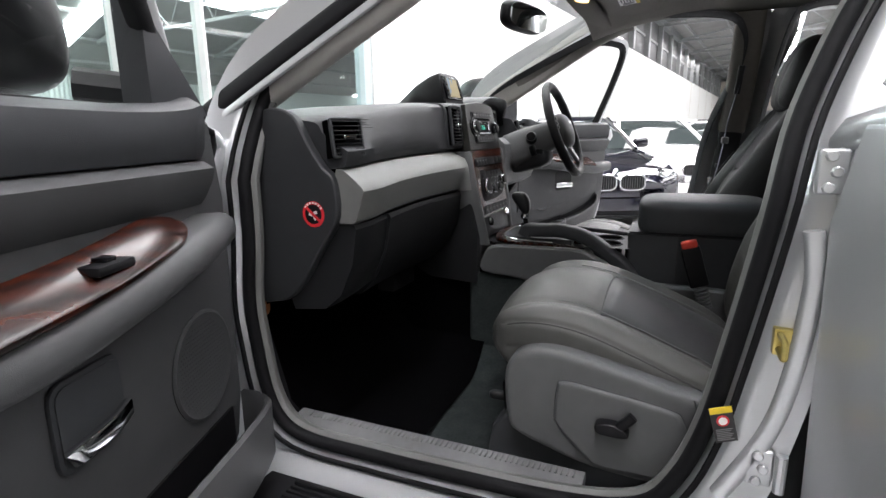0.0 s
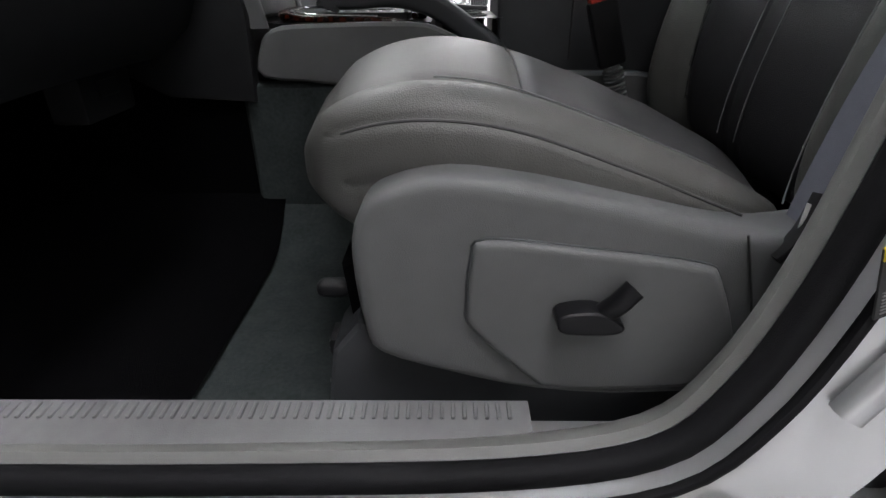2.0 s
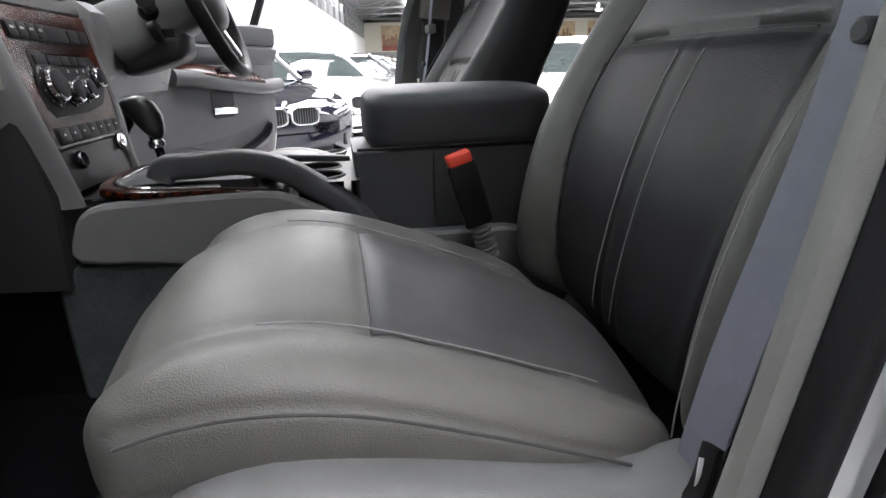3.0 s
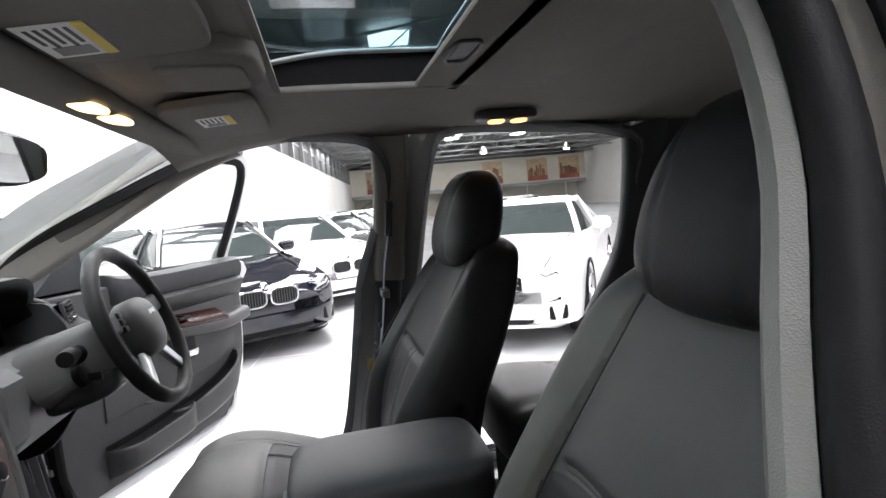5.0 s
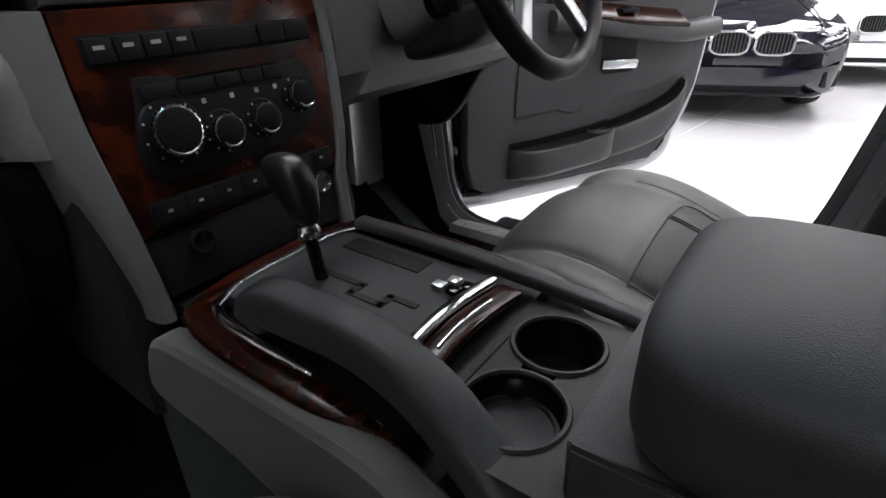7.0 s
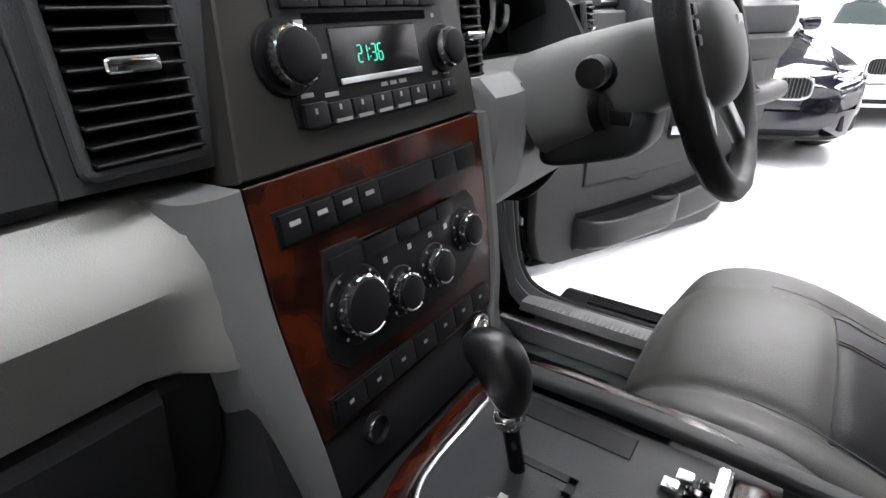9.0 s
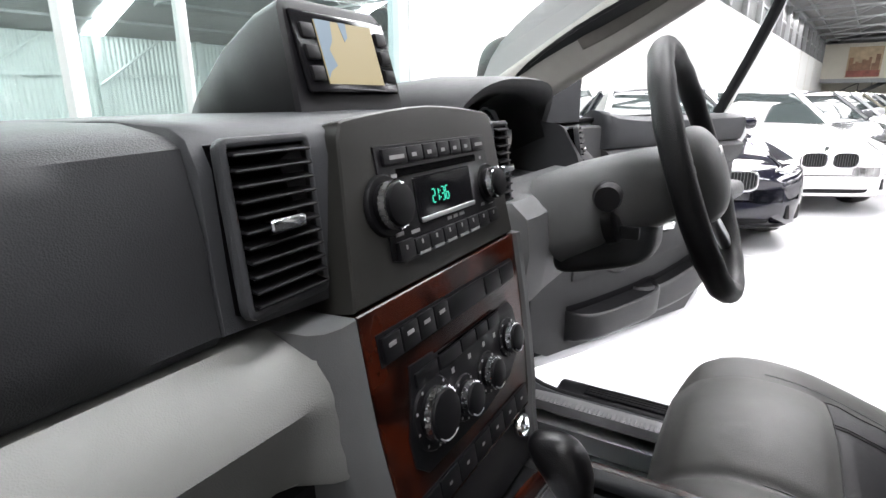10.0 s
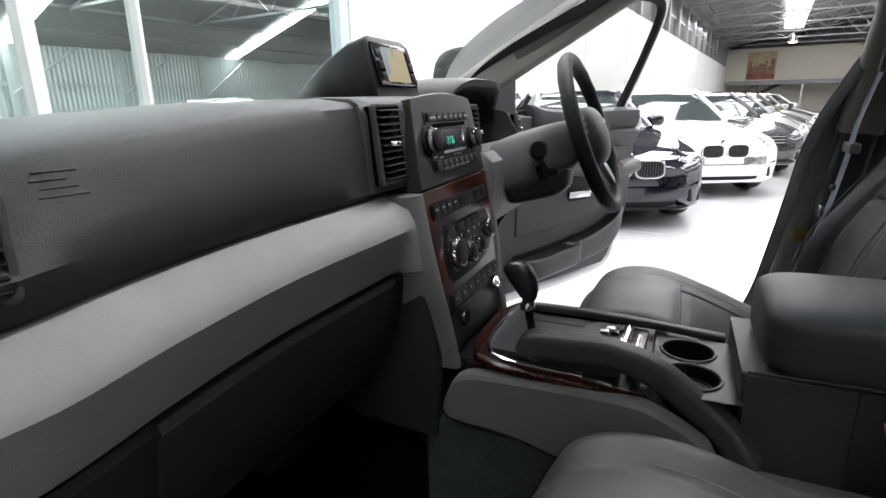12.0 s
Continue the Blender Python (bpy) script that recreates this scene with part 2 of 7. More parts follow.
def circle(r, n=10, ry=None):
    return [(r * math.cos(2 * math.pi * k / n), (ry or r) * math.sin(2 * math.pi * k / n)) for k in range(n)]


def rounded(w, h, r, n=3):
    """Rounded rectangle as (a, b) points."""
    out = []
    for cx, cy, a0 in ((w / 2 - r, h / 2 - r, 0), (-w / 2 + r, h / 2 - r, 90), (-w / 2 + r, -h / 2 + r, 180), (w / 2 - r, -h / 2 + r, 270)):
        for k in range(n + 1):
            a = radians(a0 + 90 * k / n)
            out.append((cx + r * math.cos(a), cy + r * math.sin(a)))
    return out


def tube(path, r, n=8, closed=False, up=(0, 0, 1), bm=None, scale=None):
    return sweep([Vector(p) for p in path], circle(r, n), closed, up, bm, scale)


def lathe(profile, n=20, m=None, bm=None, caps=True):
    """Profile of (radius, height) turned about z."""
    bm = loft([[(r * math.cos(2 * math.pi * k / n), r * math.sin(2 * math.pi * k / n), z) for k in range(n)] for r, z in profile], True, caps, bm)
    return turned(bm, m) if m else bm


def prism(outline, axis, lo, hi, bevel=0.0, seg=2):
    """An outline in the plane across an axis, with thickness from lo to hi."""
    def place(p, v):
        return {"x": (v, p[0], p[1]), "y": (p[0], v, p[1]), "z": (p[0], p[1], v)}[axis]
    bm = loft([[place(p, lo) for p in outline], [place(p, hi) for p in outline]])
    if bevel:
        es = [e for e in bm.edges if abs((e.verts[0].co - e.verts[1].co)["xyz".index(axis)]) < 1e-6]
        bmesh.ops.bevel(bm, geom=es, offset=bevel, segments=seg, affect="EDGES", profile=0.6)
    return bm


def spline(table):
    """A smooth function through (x, value) pairs."""
    xs, ys = [p[0] for p in table], [p[1] for p in table]

    def f(x):
        if x <= xs[0]:
            return ys[0]
        if x >= xs[-1]:
            return ys[-1]
        i = max(k for k in range(len(xs)) if xs[k] <= x)
        i = min(i, len(xs) - 2)
        t = (x - xs[i]) / (xs[i + 1] - xs[i])
        def slope(k):
            if k in (0, len(xs) - 1):
                return 0
            return (ys[k + 1] - ys[k - 1]) / (xs[k + 1] - xs[k - 1])
        h = xs[i + 1] - xs[i]
        a, b = slope(i) * h, slope(i + 1) * h
        return (2 * t ** 3 - 3 * t * t + 1) * ys[i] + (t ** 3 - 2 * t * t + t) * a + (3 * t * t - 2 * t ** 3) * ys[i + 1] + (t ** 3 - t * t) * b
    return f


def puff(n, k, fn, slots=None):
    """A cushion: a cube grid of n cells an edge, rounded with exponent k, shaped by fn(u, v, w)."""
    bm = bmesh.new()
    seen = {}
    def at(p):
        key = tuple(round(c, 5) for c in p)
        if key not in seen:
            s = sum(abs(c) ** k for c in p) ** (1 / k)
            u = Vector(p) / s
            seen[key] = (bm.verts.new(fn(*u)), u)
        return seen[key]
    for ax in range(3):
        for sg in (-1, 1):
            for i in range(n):
                for j in range(n):
                    q = []
                    for a, b in ((i, j), (i + 1, j), (i + 1, j + 1), (i, j + 1)):
                        p = [0, 0, 0]
                        p[ax], p[(ax + 1) % 3], p[(ax + 2) % 3] = sg, 2 * a / n - 1, 2 * b / n - 1
                        q.append(at(p))
                    f = bm.faces.new([w[0] for w in (q if sg > 0 else q[::-1])])
                    if slots:
                        f.material_index = slots(sum((w[1] for w in q), Vector()) / 4)
    bmesh.ops.recalc_face_normals(bm, faces=bm.faces)
    return bm


def groove(d, width, depth):
    return depth * math.exp(-(d / width) ** 2)


def solid(ob, t, offset=0):
    md = ob.modifiers.new("thickness", "SOLIDIFY")
    md.thickness, md.offset = t, offset
    return ob

# ---- the hall ----
HALL = Matrix.Rotation(radians(-7.5), 4, "Z")


def hp(p):
    return HALL @ Vector(p)


def in_hall(bm):
    return turned(bm, HALL)


WX = -3.9        # the white long wall
FAR, NEAR, EAST = 61.0, -14.0, 22.0
EAVES = 5.75
CLEAR = 4.1      # foot of the clerestory band
floor = tagged(link("floor", in_hall(box(-26, EAST, NEAR, FAR, -0.2, 0)), "floor", smooth=0), "glossy white painted concrete showroom floor", "floor", kind="structure")
_jn = bmesh.new()
for _k in range(-2, 12):
    box(WX, EAST, _k * 5.0 - 0.3, _k * 5.0 - 0.285, 0.001, 0.0025, bm=_jn)
for _x in (-0.85, 4.2, 9.2):
    box(_x, _x + 0.015, NEAR, FAR, 0.001, 0.0025, bm=_jn)
tagged(link("trim", in_hall(_jn), "joint", smooth=0), "thin grey saw-cut joints in the concrete floor", "floor joint", kind="structure")

# white long wall with its glazed part
GL0, GL1 = -3.0, 4.4
wall_west = tagged(link("wall_west", in_hall(box(WX - 0.25, WX, GL1, FAR, 0, CLEAR)), "wall", smooth=0), "white painted long wall of flat panels", "wall", kind="structure")
link("wall_west_end", in_hall(box(WX - 0.25, WX, NEAR, GL0, 0, EAVES)), "wall", wall_west, smooth=0)
link("lintel", in_hall(box(WX - 0.25, WX, GL0, GL1, 4.6, EAVES)), "wall", wall_west, smooth=0)
for _k in range(12):
    _y = GL1 + 4.6 * (_k + 1)
    link("panel_joint", in_hall(box(WX, WX + 0.012, _y, _y + 0.03, 0, CLEAR)), "cream", wall_west, smooth=0)
# dark clerestory band with mullions
link("clerestory_sheet", in_hall(box(WX - 0.25, WX - 0.08, GL1, FAR, CLEAR, EAVES + 0.1)), "dark", wall_west, smooth=0)
for _k in range(20):
    _y = GL1 + 2.8 * _k + 1.0
    link("pilaster", in_hall(box(WX - 0.2, WX + 0.10, _y, _y + 0.28, CLEAR, EAVES + 0.1, 0.01)), "steel", wall_west, smooth=0)
    link("clerestory_sill", in_hall(box(WX - 0.08, WX - 0.02, _y + 0.3, _y + 2.6, 4.85, 4.93)), "steel", wall_west, smooth=0)
link("wall_plate", in_hall(box(WX - 0.25, WX + 0.14, GL1, FAR, EAVES - 0.05, EAVES + 0.2)), "steel", wall_west, smooth=0)

# glazing: posts, rails and panes
window_1 = thing("window_1", "tall glazed wall with pale metal posts", "window", kind="structure")
for _y, _w, _m in ((GL1 - 0.17, 0.15, "post"), (1.84, 0.03, "postw"), (1.02, 0.09, "postw"), (-0.6, 0.03, "postw"), (GL0, 0.1, "postw")):
    link("window_frame", in_hall(box(WX - 0.18, WX - 0.02, _y, _y + _w, 0, 4.6, 0.008)), _m, window_1, smooth=0)
for _a, _b in ((GL0 + 0.14, -0.6), (-0.55, 1.0), (1.13, 1.83), (1.88, GL1 - 0.17)):
    _p = link("pane", in_hall(box(WX - 0.11, WX - 0.10, _a, _b, 0.05, 4.6)), "hallglass", window_1, smooth=0)
    _p.visible_shadow = False

# the neighbouring hall behind the glazing
wall_side = thing("wall_far_side", "pale corrugated metal wall of the neighbouring hall", "wall", kind="structure")


def corrugated(y0, y1, x, z0, z1, pitch=0.19, depth=0.035):
    n = int((y1 - y0) / pitch * 4)
    prof = (0, 1, 1, 0)
    row = [(x + depth * prof[k % 4], y0 + (y1 - y0) * k / n) for k in range(n + 1)]
    return loft([[(a, b, z0) for a, b in row], [(a, b, z1) for a, b in row]], closed=False)


solid(link("cladding", in_hall(corrugated(NEAR, FAR, -24.4, 0, 3.8)), "corr", wall_side, smooth=0), 0.004)
for _k in range(7):
    _y = -8 + 4.2 * _k
    link("column", in_hall(box(-24.35, -24.1, _y, _y + 0.25, 0, 3.8, 0.01)), "corr", wall_side, smooth=0)
    link("brace", in_hall(tube([(-24.1, _y + 0.1, 1.9), (-24.1, _y + 2.6, 3.7)], 0.06, 6)), "corr", wall_side)
link("girt", in_hall(box(-24.35, -24.2, NEAR, FAR, 2.2, 2.32)), "corr", wall_side, smooth=0)
tagged(link("wall_south", in_hall(box(-26, EAST, NEAR - 0.3, NEAR, 0, 8.2)), "cream", smooth=0), "plain cream end wall", "wall", kind="structure")
tagged(link("wall_east", in_hall(box(EAST, EAST + 0.3, NEAR, FAR, 0, 8.2)), "wall", smooth=0), "plain white long wall", "wall", kind="structure")

# far end: upper storey front, under it a cream wall with a stair
wall_north = tagged(link("wall_north", in_hall(box(-26, EAST, FAR, FAR + 0.3, 0, 4.7)), "cream", smooth=0), "cream end wall under a mezzanine", "wall", kind="structure")
link("gable", in_hall(box(-26, EAST, FAR, FAR + 0.3, 4.7, 8.6)), "deck", wall_north, smooth=0)
mezz = thing("mezzanine", "cream mezzanine front on slim white posts", "mezzanine", hp((5, FAR - 3, 0)), kind="structure")
part("front_wall", in_hall(box(WX, EAST, FAR - 3.2, FAR - 3.0, 2.75, 5.6)), "cream", mezz, smooth=0)
part("edge_beam", in_hall(box(WX, EAST, FAR - 3.3, FAR - 3.2, 2.45, 2.8, 0.01)), "steel", mezz, smooth=0)
part("deck", in_hall(box(WX, EAST, FAR - 3.2, FAR, 2.55, 2.7)), "steel", mezz, smooth=0)
for _x in (2.2, 6.6, 10.8, 15.2, 19.6):
    part("post", in_hall(box(_x, _x + 0.14, FAR - 3.3, FAR - 3.15, 0, 2.5, 0.01)), "wall", mezz, smooth=0)
part("stair_string", in_hall(prism([(-3.4, 0.2), (-3.4, 0.55), (1.0, 2.95), (1.0, 2.6)], "y", FAR - 2.0, FAR - 1.9)), "dark", mezz, smooth=0)
part("stair_rail", in_hall(tube([(-3.4, FAR - 2.0, 1.3), (1.0, FAR - 2.0, 3.7)], 0.04, 6)), "dark", mezz)
for _k in range(5):
    part("baluster", in_hall(tube([(-3.0 + _k * 0.9, FAR - 2.0, 0.7 + _k * 0.5), (-3.0 + _k * 0.9, FAR - 2.0, 1.55 + _k * 0.49)], 0.03, 6)), "dark", mezz)


def poster(x, w, h, tones):
    th = thing("poster", "colour poster in warm red and brown tones on the mezzanine wall", "poster", hp((x, FAR - 3.22, 2.9)), "wall posters")
    part("print", in_hall(box(x, x + w, FAR - 3.24, FAR - 3.2, 2.9, 2.9 + h, 0.004)), tones[0], th, smooth=0)
    bm = bmesh.new()
    for k in range(9):
        a = x + w * (0.05 + 0.095 * k)
        box(a, a + w * (0.06 + 0.08 * random.random()), FAR - 3.25 - 0.001 * k, FAR - 3.238, 2.9 + h * 0.22, 2.9 + h * (0.35 + 0.4 * random.random()), bm=bm)
    part("print_skyline", in_hall(bm), tones[1], th, smooth=0)
    part("print_ground", in_hall(box(x + 0.05, x + w - 0.05, FAR - 3.25, FAR - 3.238, 2.93, 2.9 + h * 0.22)), tones[2], th, smooth=0)


M["p_sky"] = mat("poster_sand", (0.50, 0.38, 0.24), 0.5, 0, 0.35, 2.5)
M["p_town"] = mat("poster_brown", (0.24, 0.13, 0.075), 0.5, 0, 0.5, 4)
M["p_red"] = mat("poster_red", (0.30, 0.085, 0.06), 0.5, 0, 0.5, 3)
for _x in (-2.2, 10.4, 15.4, 19.0):
    poster(_x, 2.3, 2.4, ("p_sky", "p_town", "p_red"))

# roof: sheets, purlins, trusses, roof lights and pendant lamps
RIDGE = 7.9
MID = (WX + EAST) / 2
_bm = bmesh.new()
for _a, _za, _b, _zb in ((WX - 0.3, EAVES + 0.15, MID, RIDGE), (MID, RIDGE, EAST + 0.3, EAVES + 0.15), (-24.6, 3.75, -14.0, 7.2), (-14.0, 7.2, WX - 0.3, EAVES + 0.15)):
    loft([[(_a, NEAR, _za), (_b, NEAR, _zb)], [(_a, FAR, _za), (_b, FAR, _zb)]], closed=False, bm=_bm)
ceiling = tagged(solid(link("ceiling", in_hall(_bm), "deck", smooth=0), 0.06, 1), "dark pitched sheet-metal roof", "ceiling", kind="structure")


def roof_z(x):
    if x < -14.0:
        return 3.75 + (x + 24.6) / 10.6 * 3.45
    if x < WX - 0.3:
        return 7.2 - (x + 14.0) / (WX - 0.3 + 14.0) * (7.2 - EAVES - 0.15)
    return RIDGE - abs(x - MID) / (MID - WX + 0.3) * (RIDGE - EAVES - 0.15)


for _x in (-23, -21.2, -19.4, -17.6, -15.8, -14, -12.2, -10.4, -8.6, -6.8, -5.2, -3.2, -1.6, 0.0, 1.6, 3.2, 5.0, 6.8, 8.6, 10.4, 12.2, 14.0, 15.8, 17.6, 19.4, 21.0):
    _z = roof_z(_x) - 0.14
    tagged(link("beam_purlin", in_hall(box(_x, _x + 0.07, NEAR, FAR, _z, _z + 0.13)), "steel", smooth=0), "grey steel roof purlin", "purlin", "roof purlins", "structure")


def truss(y, x0, x1, zl):
    th = thing("truss", "grey lattice steel roof truss", "truss", hp(((x0 + x1) / 2, y, zl)), "roof trusses", "structure")
    n = max(4, int((x1 - x0) / 1.1))
    xs = [x0 + (x1 - x0) * k / n for k in range(n + 1)]
    up = [roof_z(x) - 0.22 for x in xs]
    part("bottom_chord", in_hall(box(x0, x1, y - 0.04, y + 0.04, zl, zl + 0.09)), "steel", th, smooth=0)
    part("top_chord", in_hall(tube([(x, y, z) for x, z in zip(xs, up)], 0.05, 6)), "steel", th)
    bm = bmesh.new()
    for k in range(n):
        tube([(xs[k], y, zl + 0.05), (xs[k + 1], y, up[k + 1])] if k % 2 == 0 else [(xs[k], y, up[k]), (xs[k + 1], y, zl + 0.05)], 0.025, 5, bm=bm)
    part("web", in_hall(bm), "steel", th)


for _k in range(14):
    truss(-10 + 5.0 * _k, WX, EAST, EAVES - 0.1)
    if _k < 6:
        truss(-10 + 5.0 * _k, -21.2, WX - 0.3, 4.7)

for _x, _y0, _y1 in ((0.55, -4, 12), (6.05, -4, 12), (0.55, 15, 51), (6.05, 15, 51), (12.05, 6, 50), (-2.65, 1.5, 11.5), (-9.4, -6, 14), (-17.4, -6, 16), (3.05, -10.5, -1.5)):
    _z = roof_z(_x + 0.4) - 0.30
    for _s in range(int((_y1 - _y0) / 2.0)):
        _y = _y0 + 2.0 * _s
        tagged(link("roof_light", in_hall(box(_x - 0.2, _x + 1.0, _y, _y + 1.35, _z, _z + 0.03)), "rooflight", smooth=0), "long white roof light panel", "roof light", "roof lights", "structure")


# translucent strips that run down the slope of the side hall's roof
for _y in (-2.0, 8.5, 18.6, 28.0):
    tagged(link("roof_light", in_hall(loft([[(x, _y, roof_z(x) - 0.16), (x, _y + 0.75, roof_z(x) - 0.16), (x, _y + 0.75, roof_z(x) - 0.13), (x, _y, roof_z(x) - 0.13)] for x in (-24.2, -19.5, -14.3)])), "rooflight", smooth=0), "long translucent strip in the sloping roof", "roof light", "roof lights", "structure")


def pendant(x, y):
    z = 4.55
    th = thing("pendant_lamp", "white bell-shaped pendant lamp, lit", "lamp", hp((x, y, z)), "pendant lamps")
    part("cable", in_hall(tube([(x, y, z + 0.42), (x, y, roof_z(x) - 0.02)], 0.012, 5)), "steel", th)
    part("shade", in_hall(lathe([(0.05, 0.45), (0.08, 0.42), (0.16, 0.3), (0.27, 0.1), (0.3, 0.0), (0.28, 0.0), (0.25, 0.1), (0.1, 0.3)], 16, Matrix.Translation((x, y, z)))), "satin", th)
    part("bulb", in_hall(lathe([(0.02, 0.3), (0.14, 0.2), (0.24, 0.05), (0.2, -0.04), (0.02, -0.08)], 14, Matrix.Translation((x, y, z)))), "lampglass", th)


for _x, _y in ((0.9, 23), (0.9, 40), (7.0, 23), (7.0, 36), (13.5, 24), (13.5, 38), (18.0, 38)):
    pendant(_x, _y)

# ---- the other cars ----
def sedan(name, label, at, heading, paint, L=4.6, W=1.8, H=1.4, kidney=True, clear=0.17, suv=False):
    """A parked car, nose towards its own -y, standing at the front axle's middle of its nose."""
    th = thing(name, label, "car", group="parked cars")
    hw = W / 2
    wheel_r = 0.34 if not suv else 0.37
    f_ax, r_ax = 0.85, L - 1.05
    top = spline([(0, 0.64), (0.12, 0.72), (0.5, 0.82), (1.2, 0.93), (1.7, 0.98), (L - 1.0, 1.0), (L - 0.25, 1.0), (L, 0.86)])
    wid = spline([(0, hw * 0.60), (0.08, hw * 0.78), (0.25, hw * 0.91), (0.6, hw * 0.97), (1.4, hw), (L - 1.2, hw), (L - 0.3, hw * 0.92), (L, hw * 0.75)])
    low = spline([(0, 0.30), (0.1, 0.2), (0.4, clear), (L - 0.4, clear + 0.03), (L, 0.4)])
    ys = [0, 0.03, 0.08, 0.16, 0.3, 0.5, 0.8, 1.2, 1.7, 2.2, 2.8, L - 1.2, L - 0.7, L - 0.3, L - 0.1, L]
    rings = []
    for y in ys:
        w, a, b = wid(y), low(y), top(y)
        half = [(0, a), (w * 0.8, a), (w * 0.97, a + 0.05), (w, a + 0.25), (w, b - 0.2), (w * 0.985, b - 0.1), (w * 0.93, b - 0.035), (w * 0.7, b), (w * 0.35, b + 0.012), (0, b + 0.018)]
        rings.append([(x, y, z) for x, z in half] + [(-x, y, z) for x, z in half[-2:0:-1]])
    part("body", loft(rings), paint, th, smooth=40)
    # glasshouse
    sx, y0, y1, y2, y3 = hw, 1.35, 2.15, L - 1.75 if not suv else L - 0.55, L - 0.75 if not suv else L - 0.15
    def shell(k, lift):
        zb = 0.965 + lift
        base = [(0.80 * sx * k, y0 + 0.12), (0.86 * sx * k, y0 + 0.6), (0.88 * sx * k, (y0 + y3) / 2), (0.84 * sx * k, y3 - 0.2), (0.7 * sx * k, y3)]
        roof = [(0.58 * sx * k, y1), (0.64 * sx * k, y1 + 0.25), (0.66 * sx * k, (y1 + y2) / 2), (0.62 * sx * k, y2 - 0.1), (0.55 * sx * k, y2)]
        r0 = [(x, y, zb) for x, y in base] + [(-x, y, zb) for x, y in base[::-1]]
        r1 = [(x, y, H - 0.04 + lift) for x, y in roof] + [(-x, y, H - 0.04 + lift) for x, y in roof[::-1]]
        r2 = [(x * 0.8, y + (0.1 if y < 2.6 else -0.1), H + lift) for x, y, z in r1]
        return r0, r1, r2
    r0, r1, r2 = shell(1.0, 0)
    def mid(t):
        return [Vector(a).lerp(Vector(b), t) for a, b in zip(r0, r1)]
    part("roof", loft([mid(0.9), r1, r2]), paint, th, smooth=50)
    part("cabin_glass", loft([mid(0), mid(0.5), mid(0.92)]), "winglass", th, smooth=50)
    for s in (1, -1):
        for a, b in (((0.805 * sx, y0 + 0.1, 0.955), (0.585 * sx, y1, H - 0.04)), ((0.875 * sx, (y0 + y3) / 2, 0.96), (0.665 * sx, (y1 + y2) / 2, H - 0.04)), ((0.82 * sx, y3 - 0.15, 0.96), (0.6 * sx, y2, H - 0.04))):
            part("window_pillar", tube([(s * a[0], a[1], a[2]), (s * (a[0] * 0.5 + b[0] * 0.5 + 0.01), (a[1] + b[1]) / 2, (a[2] + b[2]) / 2), (s * b[0], b[1], b[2])], 0.035, 6), paint, th)
        # wing mirror
        part("wing_mirror", puff(6, 3, lambda u, v, w: (s * (hw + 0.05) + 0.11 * u, y0 + 0.52 + 0.06 * v, 1.03 + 0.075 * w)), paint, th)
        # headlamp, on the corner of the nose
        hl = puff(8, 3.5, lambda u, v, w: (s * (wid(0.14) * 0.76 + 0.19 * u), 0.165 + 0.09 * v + 0.17 * max(0, u * s * s) * (0.6 + 0.4 * u), 0.655 + 0.07 * w + 0.025 * u))
        lamp = part("headlamp", hl, "headlamp", th)
        for q in (-0.06, 0.07):
            part("lamp_ring", lathe([(0.05, 0), (0.058, 0.012), (0.045, 0.014), (0.03, 0.004)], 14, pose(s * (wid(0.14) * 0.76 + q), 0.09 + (0.05 if q > 0 else 0), 0.655, 90)), "chrome", lamp)
        # wheels
        for y in (f_ax, r_ax):
            wl = part("wheel", lathe([(wheel_r * 0.72, -0.11), (wheel_r * 0.97, -0.1), (wheel_r, -0.06), (wheel_r, 0.06), (wheel_r * 0.97, 0.1), (wheel_r * 0.72, 0.11)], 28, pose(s * (hw - 0.115), y, wheel_r, 0, 90)), "tyre", th)
            part("rim", lathe([(0.03, 0.125), (wheel_r * 0.70, 0.118), (wheel_r * 0.73, 0.1), (wheel_r * 0.5, 0.05), (0.03, 0.06)], 24, pose(s * (hw - 0.115), y, wheel_r, 0, 90 * s)), "satin", wl)
            bm = bmesh.new()
            for k in range(5):
                a = k * 72
                q = box(-0.022, 0.022, 0.02, wheel_r * 0.7, 0.118, 0.134)
                turned(q, pose(s * (hw - 0.115), y, wheel_r, 0, 90 * s) @ pose(0, 0, 0, 0, 0, a))
                tmp = bpy.data.meshes.new("spoke")
                q.to_mesh(tmp)
                q.free()
                bm.from_mesh(tmp)
                bpy.data.meshes.remove(tmp)
            part("spokes", bm, "chrome", wl, smooth=0)
            part("wheel_arch", sweep([Vector((s * (hw - 0.004), y + (wheel_r + 0.045) * math.cos(radians(a)), wheel_r + (wheel_r + 0.045) * math.sin(radians(a)))) for a in range(0, 181, 15)], rounded(0.035, 0.02, 0.008, 2), up=(1, 0, 0)), "rubber", th)
    # grille: two kidneys or one wide
    if kidney:
        for s in (1, -1):
            fr = part("grille", sweep([Vector((s * 0.165 + 0.14 * a, 0.0 - 0.012, 0.625 + 0.085 * b)) for a, b in rounded(2, 2, 0.6, 4)], circle(0.013, 6), True, (0, 1, 0)), "chrome", th)
            part("grille_back", prism([(s * 0.165 + 0.13 * a, 0.625 + 0.08 * b) for a, b in rounded(2, 2, 0.6, 4)], "y", -0.012, 0.02), "black", fr, smooth=0)
            bm = bmesh.new()
            for k in range(9):
                x = s * 0.165 - 0.11 + k * 0.0275
                box(x - 0.0028, x + 0.0028, -0.015, 0.0, 0.555, 0.695, bm=bm)
            part("grille_bars", bm, "trimgrey", fr, smooth=0)
